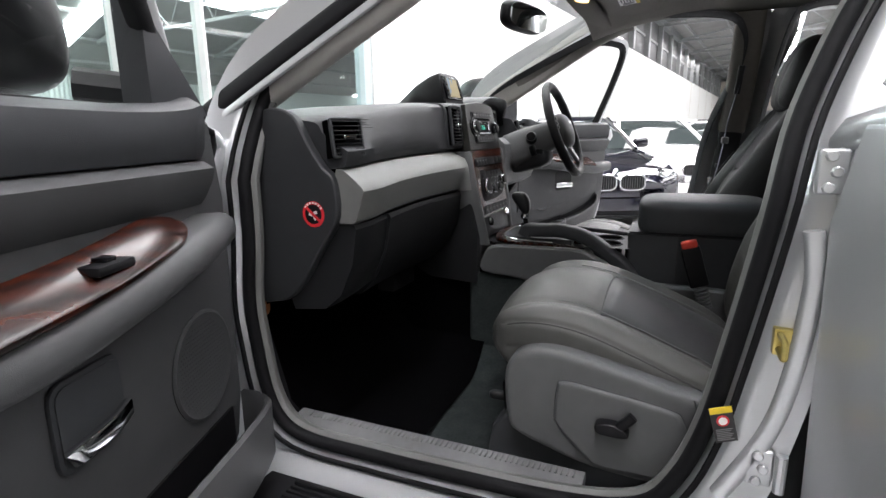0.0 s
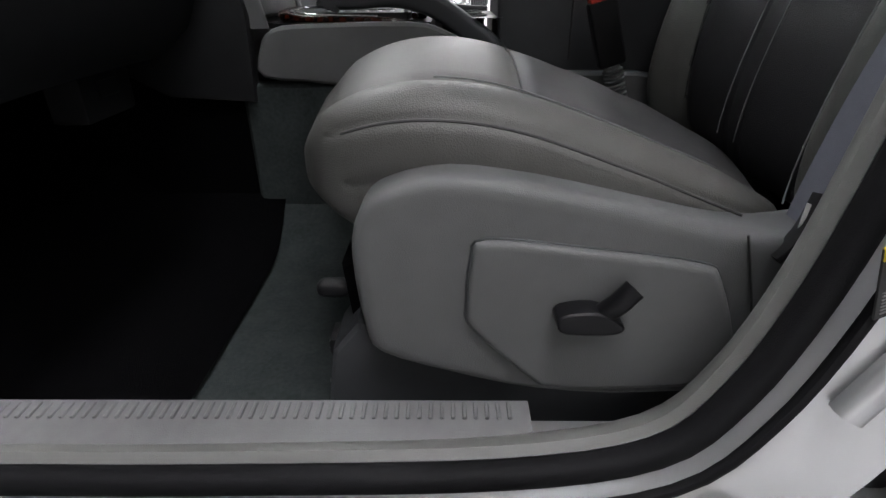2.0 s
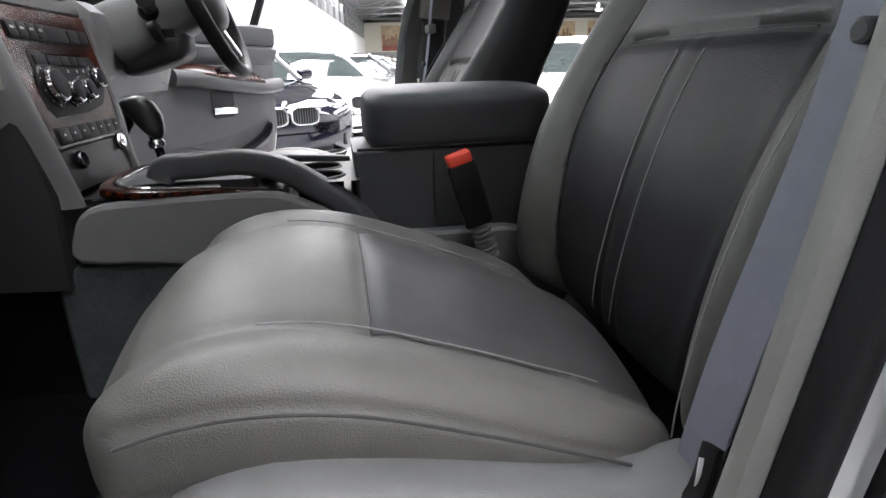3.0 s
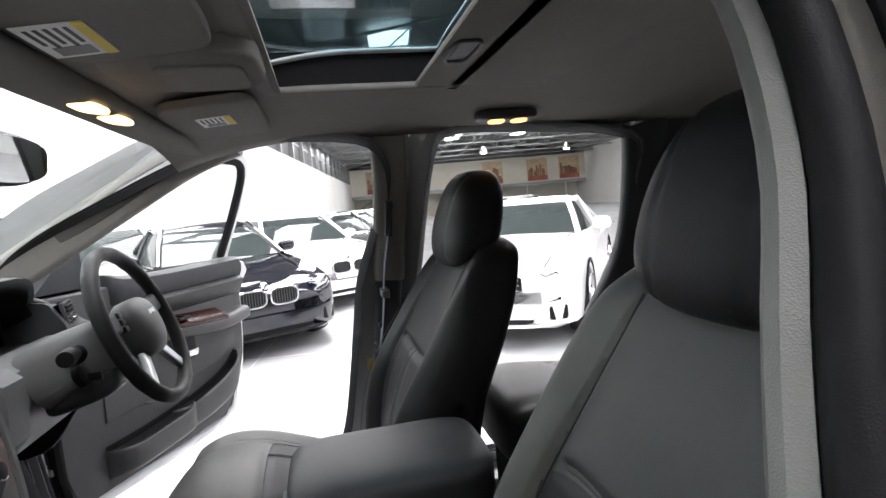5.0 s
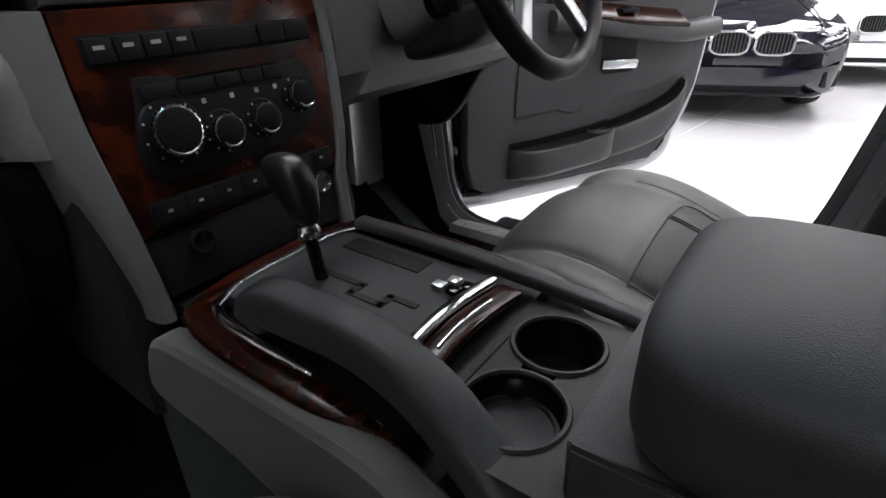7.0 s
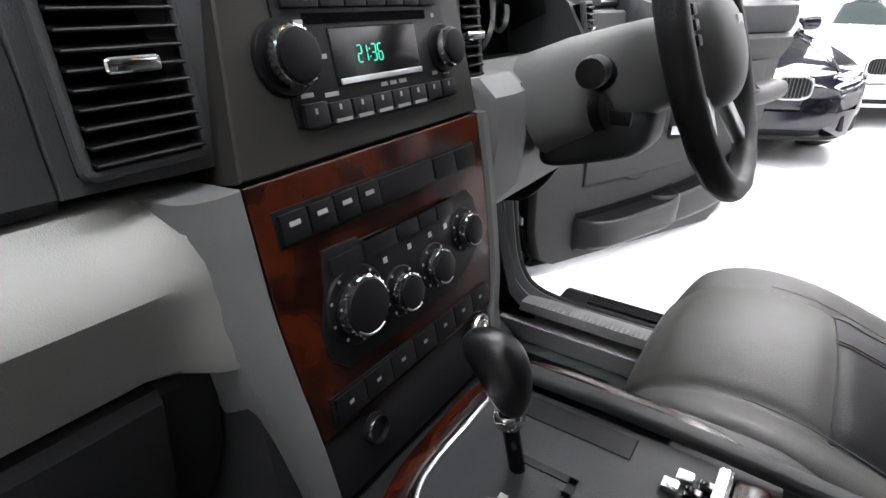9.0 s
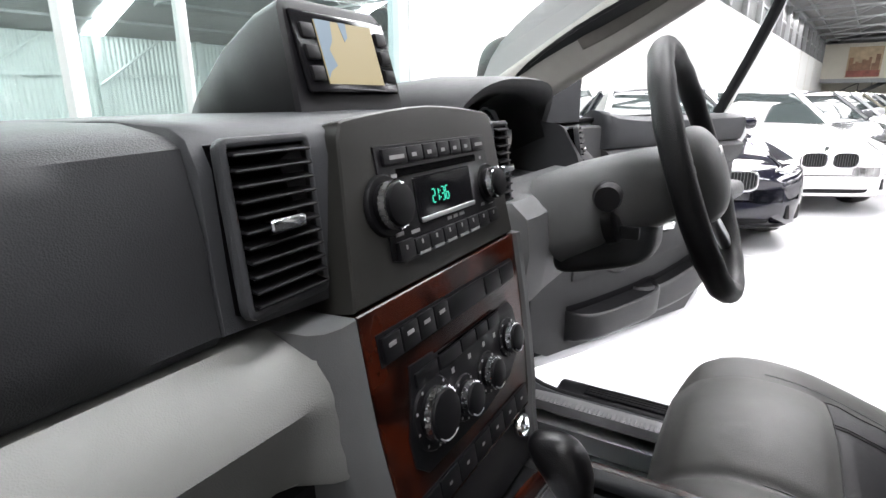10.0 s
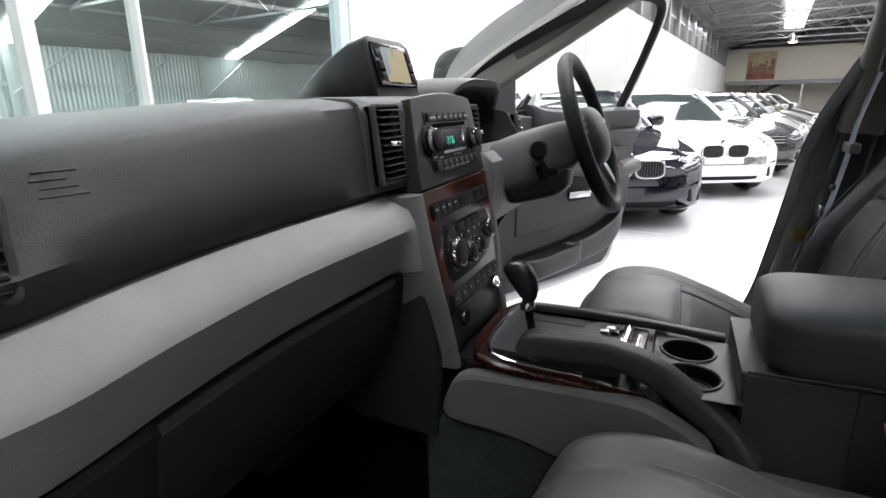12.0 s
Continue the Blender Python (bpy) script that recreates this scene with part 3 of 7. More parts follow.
        part("badge", lathe([(0.042, 0), (0.042, 0.008), (0.03, 0.012), (0.01, 0.012)], 14, pose(0, 0.09, 0.735, 50)), "chrome", th)
    else:
        fr = part("grille", prism([(0.36 * a, 0.62 + 0.085 * b) for a, b in rounded(2, 2, 0.4, 4)], "y", -0.018, 0.02, 0.004), "gloss", th)
        for z in (0.57, 0.62, 0.67):
            part("grille_bar", box(-0.34, 0.34, -0.026, 0.0, z - 0.008, z + 0.008, 0.003), "chrome", fr)
        part("badge", lathe([(0.06, 0), (0.06, 0.012), (0.045, 0.012), (0.045, 0.004)], 16, pose(0, -0.012, 0.62, 90)), "chrome", th)
    # lower bumper openings
    part("intake", prism([(hw * 0.50 * a, 0.335 + 0.085 * b) for a, b in rounded(2, 2, 0.3, 3)], "y", 0.004, 0.08, 0.004), "black", th)
    for s in (1, -1):
        q = prism([(hw * 0.1 * a, 0.35 + 0.065 * b) for a, b in rounded(2, 2, 0.3, 3)], "y", -0.02, 0.12, 0.004)
        part("side_intake", turned(q, pose(s * hw * 0.74, 0.1, 0, 0, 0, s * 32)), "black", th)
    part("number_plate", box(-0.26, 0.26, -0.008, 0.012, 0.46, 0.56, 0.003), "navy" if paint == "navy" else paint, th)
    lip = curve([(-wid(0.2), 0.3, 0.235), (-wid(0) * 0.9, 0.02, 0.235), (0, -0.02, 0.235), (wid(0) * 0.9, 0.02, 0.235), (wid(0.2), 0.3, 0.235)], 6)
    part("front_lip", sweep(lip, rounded(0.05, 0.025, 0.01, 2)), "black" if paint == "navy" else paint, th)
    part("bonnet_line", tube(curve([(hw * 0.6, 0.1, 0.73), (hw * 0.66, 0.6, 0.86), (hw * 0.72, 1.3, 0.955)], 4), 0.006, 5), "black", th)
    part("bonnet_line", tube(curve([(-hw * 0.6, 0.1, 0.73), (-hw * 0.66, 0.6, 0.86), (-hw * 0.72, 1.3, 0.955)], 4), 0.006, 5), "black", th)
    ang = math.degrees(math.atan2(heading[1], heading[0])) + 90
    th.matrix_world = pose(at[0], at[1], 0, 0, 0, ang)
    return th


sedan("black_coupe", "midnight blue coupe with twin chrome grille, parked", (-0.05, 4.72), (0.42, -0.91), "navy", 4.6, 1.8, 1.42)
sedan("white_sedan", "glossy white saloon car with twin dark grille", (0.90, 7.05), (0.42, -0.91), "whitepaint", 4.9, 1.86, 1.46)
sedan("silver_hatchback", "silver parked hatchback with dark windows", (-1.75, 5.9), (0.42, -0.91), "silver", 4.3, 1.78, 1.52, False, suv=True)
for _k, (_n, _l, _p) in enumerate((("grey_sedan", "graphite grey saloon in the row of parked cars", "greypaint"), ("silver_sedan", "silver saloon in the row of parked cars", "silver"), ("champagne_sedan", "champagne saloon in the row of parked cars", "goldpaint"),
                                   ("silver_saloon", "silver saloon far down the row of cars", "silver"), ("dark_saloon", "dark grey saloon far down the row of cars", "greypaint"), ("white_saloon", "white saloon at the far end of the row of cars", "whitepaint"))):
    sedan(_n, _l, (1.62 + 0.47 * _k, 9.45 + 2.25 * _k), (0.42, -0.91), _p, 4.6, 1.8, 1.42, False)
sedan("white_coupe", "white coupe with chrome-barred grille on the open floor", (1.95, 3.85), (-0.55, -0.835), "whitepaint", 4.6, 1.77, 1.38, False)
for _k, _y in enumerate((19.5, 23.0, 26.5, 30.0)):
    sedan("parked_car", "dark saloon in the facing row of cars", (6.9 + 0.5 * _k, _y), (-0.8, -0.6), ("greypaint", "navy", "greypaint", "goldpaint")[_k], 4.5, 1.8, 1.42, False)
sedan("side_hall_car", "pale green parked car behind the glazed wall", (-6.6, 4.8), (0.4, -0.9), "goldpaint", 4.4, 1.8, 1.45, False)

# ---- the silver off-road car: body ----
car = thing("off_road_car", "silver off-road car with its doors wide open", "car")


def side_y(z, s, base=0.82):
    """How far out the door opening lies at a height."""
    return s * (base - max(0.0, z - 1.12) * 0.42)


R = 1.05     # the driver's side lies a little further out

FRONT_OPENING = [(-0.285, 0.75), (-0.255, 0.60), (-0.18, 0.535), (0.0, 0.528), (0.2, 0.53), (0.42, 0.538), (0.55, 0.566), (0.605, 0.63), (0.642, 0.73), (0.668, 0.86), (0.695, 1.02), (0.724, 1.2),
                 (0.768, 1.33), (0.812, 1.44), (0.815, 1.55), (0.74, 1.617), (0.42, 1.63), (0.22, 1.575), (0.03, 1.495), (-0.13, 1.415), (-0.24, 1.33), (-0.275, 1.22), (-0.278, 1.0), (-0.292, 0.85)]
REAR_OPENING = [(0.93, 0.64), (1.0, 0.56), (1.1, 0.535), (1.3, 0.545), (1.42, 0.65), (1.52, 0.80), (1.66, 0.92), (1.70, 1.05), (1.69, 1.25), (1.61, 1.45), (1.5, 1.59), (1.2, 1.625), (1.02, 1.62), (0.965, 1.56), (0.925, 1.3), (0.90, 1.0), (0.895, 0.75)]
BPX = (-0.075, -0.125)   # how far the door pillars stand forward, passenger's and driver's side


def drive_x(x, rear=False):
    """Where the pillars of the driver's side stand."""
    if rear:
        return 0.875 + (x - 0.93) * 0.90
    return x - 0.055 * min(1.0, max(0.0, (x - 0.2) / 0.4)) - 0.03 * min(1.0, max(0.0, (0.1 - x) / 0.3))


def ring(outline, s, grow, shift, n=4):
    """The opening's outline, grown outward, as a line in space."""
    pts = curve([(x, 0, z) for x, z in outline], n, True)
    m = len(pts)
    cx = sum(p.x for p in pts) / m
    cz = sum(p.z for p in pts) / m
    out = []
    for i, p in enumerate(pts):
        d = (pts[(i + 1) % m] - pts[i - 1]).normalized()
        nrm = Vector((d.z, 0, -d.x))
        if nrm.dot(Vector((p.x - cx, 0, p.z - cz))) < 0:
            nrm = -nrm
        q = p + nrm * grow
        out.append(Vector((q.x, side_y(q.z, s) + s * shift, q.z)))
    return out


for s in (-1, R):
    sg = 1 if s > 0 else -1
    for op, which in ((FRONT_OPENING, "front"), (REAR_OPENING, "rear")):
        if s > 0:
            if which == "rear":
                op = op[:8] + [(1.715, 1.25), (1.71, 1.45), (1.66, 1.585)] + op[11:]
            op = [(drive_x(x, which == "rear"), z) for x, z in op]
        rear = which == "rear"
        outer = 0.075 if rear else 0.11
        part("door_frame", loft([ring(op, s, g, d) for g, d in ((0.006, -0.03), (0.006, -0.012), (0.022, 0.004), (0.034, 0.022), (0.05, 0.030), (outer * 0.72, 0.034), (outer, 0.05))], True, False, loop=False), "silver", car, "silver painted door frame with rounded flange")
        seal = [Vector(p) for p in ring(op, s, 0.004, 0.006)]
        part("door_seal", sweep(seal, [(a, b) for a, b in rounded(0.025, 0.026, 0.010, 3)], True, (0, 1, 0)), "rubber", car, "black rubber door seal")
        seal2 = [Vector(p) for p in ring(op, s, 0.024, 0.031)]
        part("weather_strip", sweep(seal2, [(a, b) for a, b in rounded(0.010, 0.010, 0.004, 2)], True, (0, 1, 0)), "rubber", car)
        # one trim, two greys: lightened at the passenger's front, darker elsewhere for shade
        part("opening_trim", loft([ring(op, s, g, d) for g, d in (((-0.006, -0.004), (-0.013, -0.012), (-0.012, -0.022), (0.0, -0.038), (0.018, -0.054), (0.034, -0.066)) if s < 0 else ((-0.006, -0.004), (-0.008, -0.012), (0.002, -0.026), (0.012, -0.034)))], True, False), "light" if which == "front" and s < 0 else "slate", car, "grey plastic trim inside the door seal")

    # sill: painted rocker, step board and scuff plate
    up = 0.035
    def rocker(x):
        return [(x, s * 0.848, 0.462 + up), (x, s * 0.885, 0.455 + up), (x, s * 0.905, 0.435 + up), (x, s * 0.91, 0.40), (x, s * 0.90, 0.34), (x, s * 0.80, 0.31), (x, s * 0.72, 0.33), (x, s * 0.72, 0.46 + up)]
    part("rocker_panel", loft([rocker(x) for x in (-0.5, -0.3, 0, 0.4, 0.8, 1.2, 1.45)]), "silver", car, "silver painted sill")
    step = part("step_board", loft([[(x, s * (0.905 + a), 0.452 + b) for a, b in ((-0.02, 0.0), (0.0, 0.03), (0.055, 0.034), (0.085, 0.026), (0.095, 0.0), (0.085, -0.04), (-0.02, -0.05))] for x in (-0.20, -0.16, 0.3, 0.8, 1.3, 1.36)]), "black", car, "black ribbed side step")
    for k in range(4):
        part("tread_rib", tube([(-0.12, s * (0.925 + 0.014 * k), 0.488 - 0.001 * k), (1.30, s * (0.925 + 0.014 * k), 0.488 - 0.001 * k)], 0.0045, 6, up=(0, 0, 1)), "rubber", step)
    sp = part("scuff_plate", loft([[(x, s * y, z + up) for y, z in ((0.818, 0.478), (0.815, 0.495), (0.806, 0.500), (0.772, 0.509), (0.742, 0.510), (0.732, 0.49), (0.75, 0.475))] for x in (-0.235, -0.225, 0.1, 0.435, 0.450)]), "scuff", car, "ribbed grey plastic door scuff plate")
    for k in range(56):
        x = -0.20 + k * 0.0114
        part("rib", box(x, x + 0.0045, min(s * 0.745, s * 0.768), max(s * 0.745, s * 0.768), 0.5075 + up, 0.5115 + up, 0.001, 1), "scuff", sp)

    # pillars, inside trim
    a_in = curve([(-0.52, s * 0.745, 1.18), (-0.22, s * 0.72, 1.355), (0.02, s * 0.69, 1.49), (0.22, s * 0.665, 1.60), (0.36, s * 0.64, 1.65)], 5)
    ap = part("a_pillar_trim", sweep(a_in, rounded(0.105, 0.055, 0.022, 3), up=(0, s * 1.0, 0.3)), "pillar", car, "light grey plastic windscreen pillar cover")
    gp = [a_in[7] + (a_in[14] - a_in[7]) * (k / 11) + Vector((0, -s * 0.026, 0.004)) for k in range(12)]
    part("grab_recess", sweep(gp, rounded(0.05, 0.012, 0.005, 3), up=(0, s * 1.0, 0.3), scale=lambda t: 0.25 + 0.75 * math.sin(math.pi * (0.06 + 0.88 * t)) ** 0.5), "cloth", ap, "taupe recess of the grab handle")
    a_out = curve([(-0.60, s * 0.80, 1.14), (-0.30, s * 0.765, 1.315), (-0.05, s * 0.725, 1.46), (0.18, s * 0.69, 1.59), (0.36, s * 0.665, 1.66)], 5)
    part("a_pillar", sweep(a_out, rounded(0.05, 0.045, 0.014, 3), up=(0, s * 1.0, 0.3)), "rubber", car, "black sealed windscreen pillar")
    part("pillar_strip", sweep([p + Vector((0.018, s * 0.020, -0.022)) for p in a_out], rounded(0.018, 0.010, 0.004, 2), up=(0, s * 1.0, 0.3)), "silver", car, "thin silver strip along the pillar")
    bx = BPX[s > 0]
    tx = 0.055 if s < 0 else 0.0
    b_in = curve([(0.835 + bx, s * 0.785, 0.50), (0.855 + bx, s * 0.785, 0.9), (0.885 + bx, s * 0.765, 1.2), (0.90 + bx + tx, s * 0.685, 1.42), (0.905 + bx + tx, s * 0.625, 1.63)], 4)
    bp = part("b_pillar_trim", sweep(b_in[:9], rounded(0.085, 0.05, 0.02, 3), up=(0, 1, 0)), "pad", car, "charcoal lower pillar cover")
    part("b_pillar_upper_trim", sweep(b_in[8:], rounded(0.10, 0.05, 0.02, 3), up=(0, 1, 0)), "cloth", car, "grey upper pillar cover")
    part("belt_slot", sweep([Vector((0.885 + bx + tx * 0.6, s * 0.665, 1.34)), Vector((0.892 + bx + tx, s * 0.64, 1.44))], rounded(0.022, 0.02, 0.006, 2), up=(0, 1, 0)), "slate", bp)
    cx_in = -0.03 if s < 0 else -0.14
    cq = 0.0 if s < 0 else 1.0
    c_in = curve([(1.62 + cx_in, s * 0.74, 0.95), (1.72 + cx_in + 0.04 * cq, s * 0.74, 1.2), (1.64 + cx_in + 0.13 * cq, s * 0.68, 1.45), (1.5 + cx_in + 0.24 * cq, s * 0.62, 1.63)], 4)
    part("c_pillar_trim", sweep(c_in, rounded(0.16, 0.05, 0.02, 3), up=(0, 1, 0)), "slate", car, "grey rear pillar cover")
    q0 = 1.56 if s > 0 else 1.71
    part("quarter_trim", loft([[(x, s * y, z) for x, y, z in ((q0 + 0.02, yy, 0.92), (q0 + 0.06 + 0.03 * cq, yy - 0.02, 1.15), (q0 - 0.05 + 0.14 * cq, yy - 0.085, 1.42), (q0 - 0.16 + 0.24 * cq, yy - 0.14, 1.63), (1.80, yy - 0.14, 1.63), (1.86, yy - 0.06, 1.34), (1.90, yy, 0.92))] for yy in (0.745, 0.775)]), "slate", car, "slate rear quarter trim panel", 30)
    part("roof_rail", sweep(curve([(0.30, s * 0.66, 1.66), (0.8, s * 0.65, 1.69), (1.6, s * 0.645, 1.69), (2.4, s * 0.63, 1.64)], 4), rounded(0.08, 0.07, 0.025, 3)), "silver", car)

    # lower side wall of the cabin and wings
    wing = [(-2.02, 0.45), (-2.05, 0.62), (-2.0, 0.85), (-1.75, 0.98), (-1.2, 1.06), (-0.62, 1.12), (-0.47, 1.1), (-0.47, 0.34), (-0.58, 0.34)]
    wing += [(-1.02 + 0.43 * math.cos(radians(a)), 0.38 + 0.43 * math.sin(radians(a))) for a in range(0, 181, 18)]
    part("front_wing", prism(wing, "y", min(s * 0.62, s * 0.915), max(s * 0.62, s * 0.915), 0.025, 3), "silver", car, "silver front wing")
    qp = [(1.82, 1.14), (1.8, 0.95), (1.62, 0.8), (1.48, 0.6), (1.42, 0.45)]
    qp += [(1.87 - 0.43 * math.cos(radians(a)), 0.38 + 0.43 * math.sin(radians(a))) for a in range(0, 181, 18)]
    qp += [(2.66, 0.42), (2.72, 0.8), (2.66, 1.14)]
    part("rear_wing", prism(qp, "y", min(s * 0.62, s * 0.915), max(s * 0.62, s * 0.915), 0.025, 3), "silver", car, "silver rear wing")
    part("d_pillar", sweep(curve([(2.60, s * 0.82, 1.1), (2.52, s * 0.76, 1.4), (2.38, s * 0.66, 1.66)], 4), rounded(0.16, 0.06, 0.02, 3), up=(0, 1, 0)), "silver", car)
    gq = part("quarter_window", loft([[(1.84, s * 0.82, 1.14), (2.56, s * 0.82, 1.14)], [(1.66, s * 0.67, 1.62), (2.38, s * 0.66, 1.62)]], closed=False), "privacy", car, "dark privacy glass", 0)
    gq.visible_shadow = False
    for x in (-1.02, 1.87):
        wl = part("wheel", lathe([(0.26, -0.12), (0.36, -0.115), (0.375, -0.08), (0.375, 0.08), (0.36, 0.115), (0.26, 0.12)], 30, pose(x, s * 0.79, 0.375, 90)), "tyre", car)
        part("rim", lathe([(0.03, 0.12), (0.07, 0.125), (0.24, 0.105), (0.265, 0.12), (0.265, 0.0), (0.03, 0.02)], 24, pose(x, s * 0.79, 0.375, -90 * sg)), "satin", wl)
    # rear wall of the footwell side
    part("cowl_side_trim", prism([(-0.62, 0.46), (-0.62, 1.0), (-0.40, 1.12), (-0.335, 1.1), (-0.335, 0.8), (-0.27, 0.56), (-0.2, 0.50)], "y", min(s * 0.74, s * 0.79), max(s * 0.74, s * 0.79), 0.01), "rubber", car, "black footwell side panel")

# roof skin, headliner and sunroof
SR = (0.50, 0.88, -0.28, 0.28)   # sunroof opening


def roof_sheet(z_mid, z_side, y_half, x0, x1, front_drop, hole, nx=44, ny=32):
    bm = bmesh.new()
    vs = {}
    for i in range(nx + 1):
        for j in range(ny + 1):
            x, y = x0 + (x1 - x0) * i / nx, -y_half + 2 * y_half * j / ny
            e = abs(y) / y_half
            z = z_mid - (z_mid - z_side) * e ** 3 - front_drop * max(0, 1 - (x - x0) / 0.35) ** 2 - 0.05 * max(0, (x - 1.8) / 0.6) ** 2
            vs[i, j] = bm.verts.new((x, y, z))
    for i in range(nx):
        for j in range(ny):
            c = (vs[i, j].co + vs[i + 1, j + 1].co) / 2
            if hole and hole[0] < c.x < hole[1] and hole[2] < c.y < hole[3]:
                continue
            bm.faces.new((vs[i, j], vs[i + 1, j], vs[i + 1, j + 1], vs[i, j + 1]))
    return bm


solid(part("roof", roof_sheet(1.765, 1.70, 0.66, 0.34, 2.42, 0.07, SR), "silver", car, "silver roof panel", 60), 0.008, 1)
solid(part("headliner", roof_sheet(1.685, 1.625, 0.64, 0.22, 2.40, 0.062, SR), "cloth", car, "grey woven headliner", 60), 0.012, 1)
part("sunroof_well", loft([[(x, y, z) for x, y in ((SR[0] - 0.02, SR[2] - 0.02), (SR[1] + 0.02, SR[2] - 0.02), (SR[1] + 0.02, SR[3] + 0.02), (SR[0] - 0.02, SR[3] + 0.02))] for z in (1.676, 1.765)], True, False), "black", car, "black frame of the sunroof")
part("sunroof_trim", sweep([Vector((p.x, p.y, 1.682)) for p in curve([((SR[0] + SR[1]) / 2 + (SR[1] - SR[0] + 0.02) / 2 * a, 0.292 * b, 1.682) for a, b in rounded(2, 2, 0.16, 4)], 1, True)], rounded(0.034, 0.012, 0.005, 2), True), "cloth", car, "grey rolled edge round the sunroof")
_sg = part("sunroof_glass", box(SR[0] - 0.03, SR[1] + 0.03, SR[2] - 0.03, SR[3] + 0.03, 1.762, 1.767), "tint", car, "dark tinted glass sunroof", smooth=0)
_sg.visible_shadow = False
_shade = part("sunroof_shade", box(0.80, 1.12, -0.27, 0.27, 1.676, 1.688, 0.005), "cloth", car, "half-open grey sunroof shade")
part("shade_pull", sweep([Vector((0.835 + 0.022 * a, 0.0 + 0.06 * b, 1.674)) for a, b in rounded(2, 2, 0.5, 3)], circle(0.004, 6), True), "slate", _shade)
part("shade_pull_dish", box(0.82, 0.85, -0.05, 0.05, 1.6735, 1.676, 0.001, 1), "slate", _shade)

# windscreen, bonnet, bulkhead, floor, tail
_ws = part("windscreen", loft([[(-0.78 + 0.10 * (y / 0.74) ** 2, y, 1.125) for y in np.linspace(-0.74, 0.74, 9)], [(-0.30 + 0.07 * (y / 0.7) ** 2, y * 0.95, 1.385) for y in np.linspace(-0.74, 0.74, 9)], [(0.30 + 0.05 * (y / 0.7) ** 2, y * 0.87, 1.69) for y in np.linspace(-0.74, 0.74, 9)]], closed=False), "glass", car, smooth=60)
_ws.visible_shadow = False
part("windscreen_base", sweep(curve([(-0.54, -0.72, 1.222), (-0.600, -0.4, 1.232), (-0.615, 0, 1.235), (-0.600, 0.4, 1.232), (-0.54, 0.72, 1.222)], 5), rounded(0.04, 0.014, 0.005, 2)), "black", car, "black strip along the windscreen foot")
part("windscreen_header", sweep(curve([(0.265, -0.63, 1.614), (0.248, -0.3, 1.622), (0.245, 0, 1.624), (0.248, 0.3, 1.622), (0.265, 0.63, 1.614)], 5), rounded(0.075, 0.036, 0.015, 3)), "cloth", car)
part("bonnet", loft([[(x, y, z0 - 0.05 * (abs(y) / 0.8) ** 2.5) for y in np.linspace(-0.8, 0.8, 13)] for x, z0 in ((-2.05, 0.86), (-1.95, 0.95), (-1.7, 1.03), (-1.2, 1.09), (-0.76, 1.135))], closed=False), "silver", car, "silver bonnet", 60)
part("front_bumper", loft([[(x + 0.12 * (abs(y) / 0.9) ** 3, y, z) for y in np.linspace(-0.9, 0.9, 13)] for x, z in ((-2.0, 0.3), (-2.1, 0.36), (-2.12, 0.55), (-2.06, 0.6), (-2.05, 0.86))], closed=False), "silver", car, "silver front bumper", 60)
for _k in range(7):
    part("grille_slot", prism([(-0.33 + 0.11 * _k + 0.036 * a, 0.73 + 0.085 * b) for a, b in rounded(2, 2, 0.5, 3)], "x", -2.075, -2.04), "black", car)
for s in (-1, 1):
    part("headlight", lathe([(0.02, 0.02), (0.09, 0.015), (0.105, 0), (0.1, -0.03)], 18, pose(-2.04, s * 0.62, 0.75, 0, -90)), "headlamp", car, "round headlamp")
    part("tail_light", box(2.66, 2.74, min(s * 0.72, s * 0.9), max(s * 0.72, s * 0.9), 0.85, 1.1, 0.015), "redprint", car, "red tail lamp")
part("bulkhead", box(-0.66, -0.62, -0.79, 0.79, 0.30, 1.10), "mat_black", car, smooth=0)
part("tailgate", loft([[(x, y, z) for y in np.linspace(-0.84, 0.84, 9)] for x, z in ((2.66, 0.42), (2.74, 0.6), (2.72, 1.12))], closed=False), "silver", car, "silver tailgate", 60)
_tg = part("tailgate_window", loft([[(2.7, y, 1.12) for y in (-0.8, 0.8)], [(2.42, y, 1.66) for y in (-0.66, 0.66)]], closed=False), "privacy", car, "dark privacy glass", 0)
_tg.visible_shadow = False
part("luggage_floor", box(1.75, 2.68, -0.66, 0.66, 0.60, 0.64), "mat_black", car, smooth=0)


def floor_pan(x, y):
    tunnel = 0.12 * math.exp(-(y / 0.2) ** 4)
    toe = max(0, (-0.22 - x)) * 0.75
    return 0.445 + tunnel + toe + 0.004 * noise.noise((x * 30, y * 30, 0))


_fx, _fy = np.linspace(-0.62, 1.75, 80), np.linspace(-0.78, 0.78, 60)
part("carpet", loft([[(x, y, floor_pan(x, y)) for y in _fy] for x in _fx], closed=False), "carpet", car, "grey-green floor carpet", 80)
# tunnel carpet coloured black to stand for the footwell shade
part("tunnel_cover", loft([[(x, -0.15, 0.44), (x, -0.13, h), (x, 0.13, h), (x, 0.15, 0.44)] for x, h in ((-0.62, 0.82), (-0.2, 0.80), (0.0, 0.78), (0.07, 0.76))]), "mat_black", car, "gearbox tunnel carpet coloured black for footwell shade")
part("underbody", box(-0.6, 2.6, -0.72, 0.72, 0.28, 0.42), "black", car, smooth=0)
# mats reach over the shaded carpet, so their black also paints its shade
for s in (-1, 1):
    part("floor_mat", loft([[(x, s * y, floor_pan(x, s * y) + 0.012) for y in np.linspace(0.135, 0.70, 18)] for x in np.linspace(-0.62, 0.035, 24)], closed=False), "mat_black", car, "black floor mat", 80)


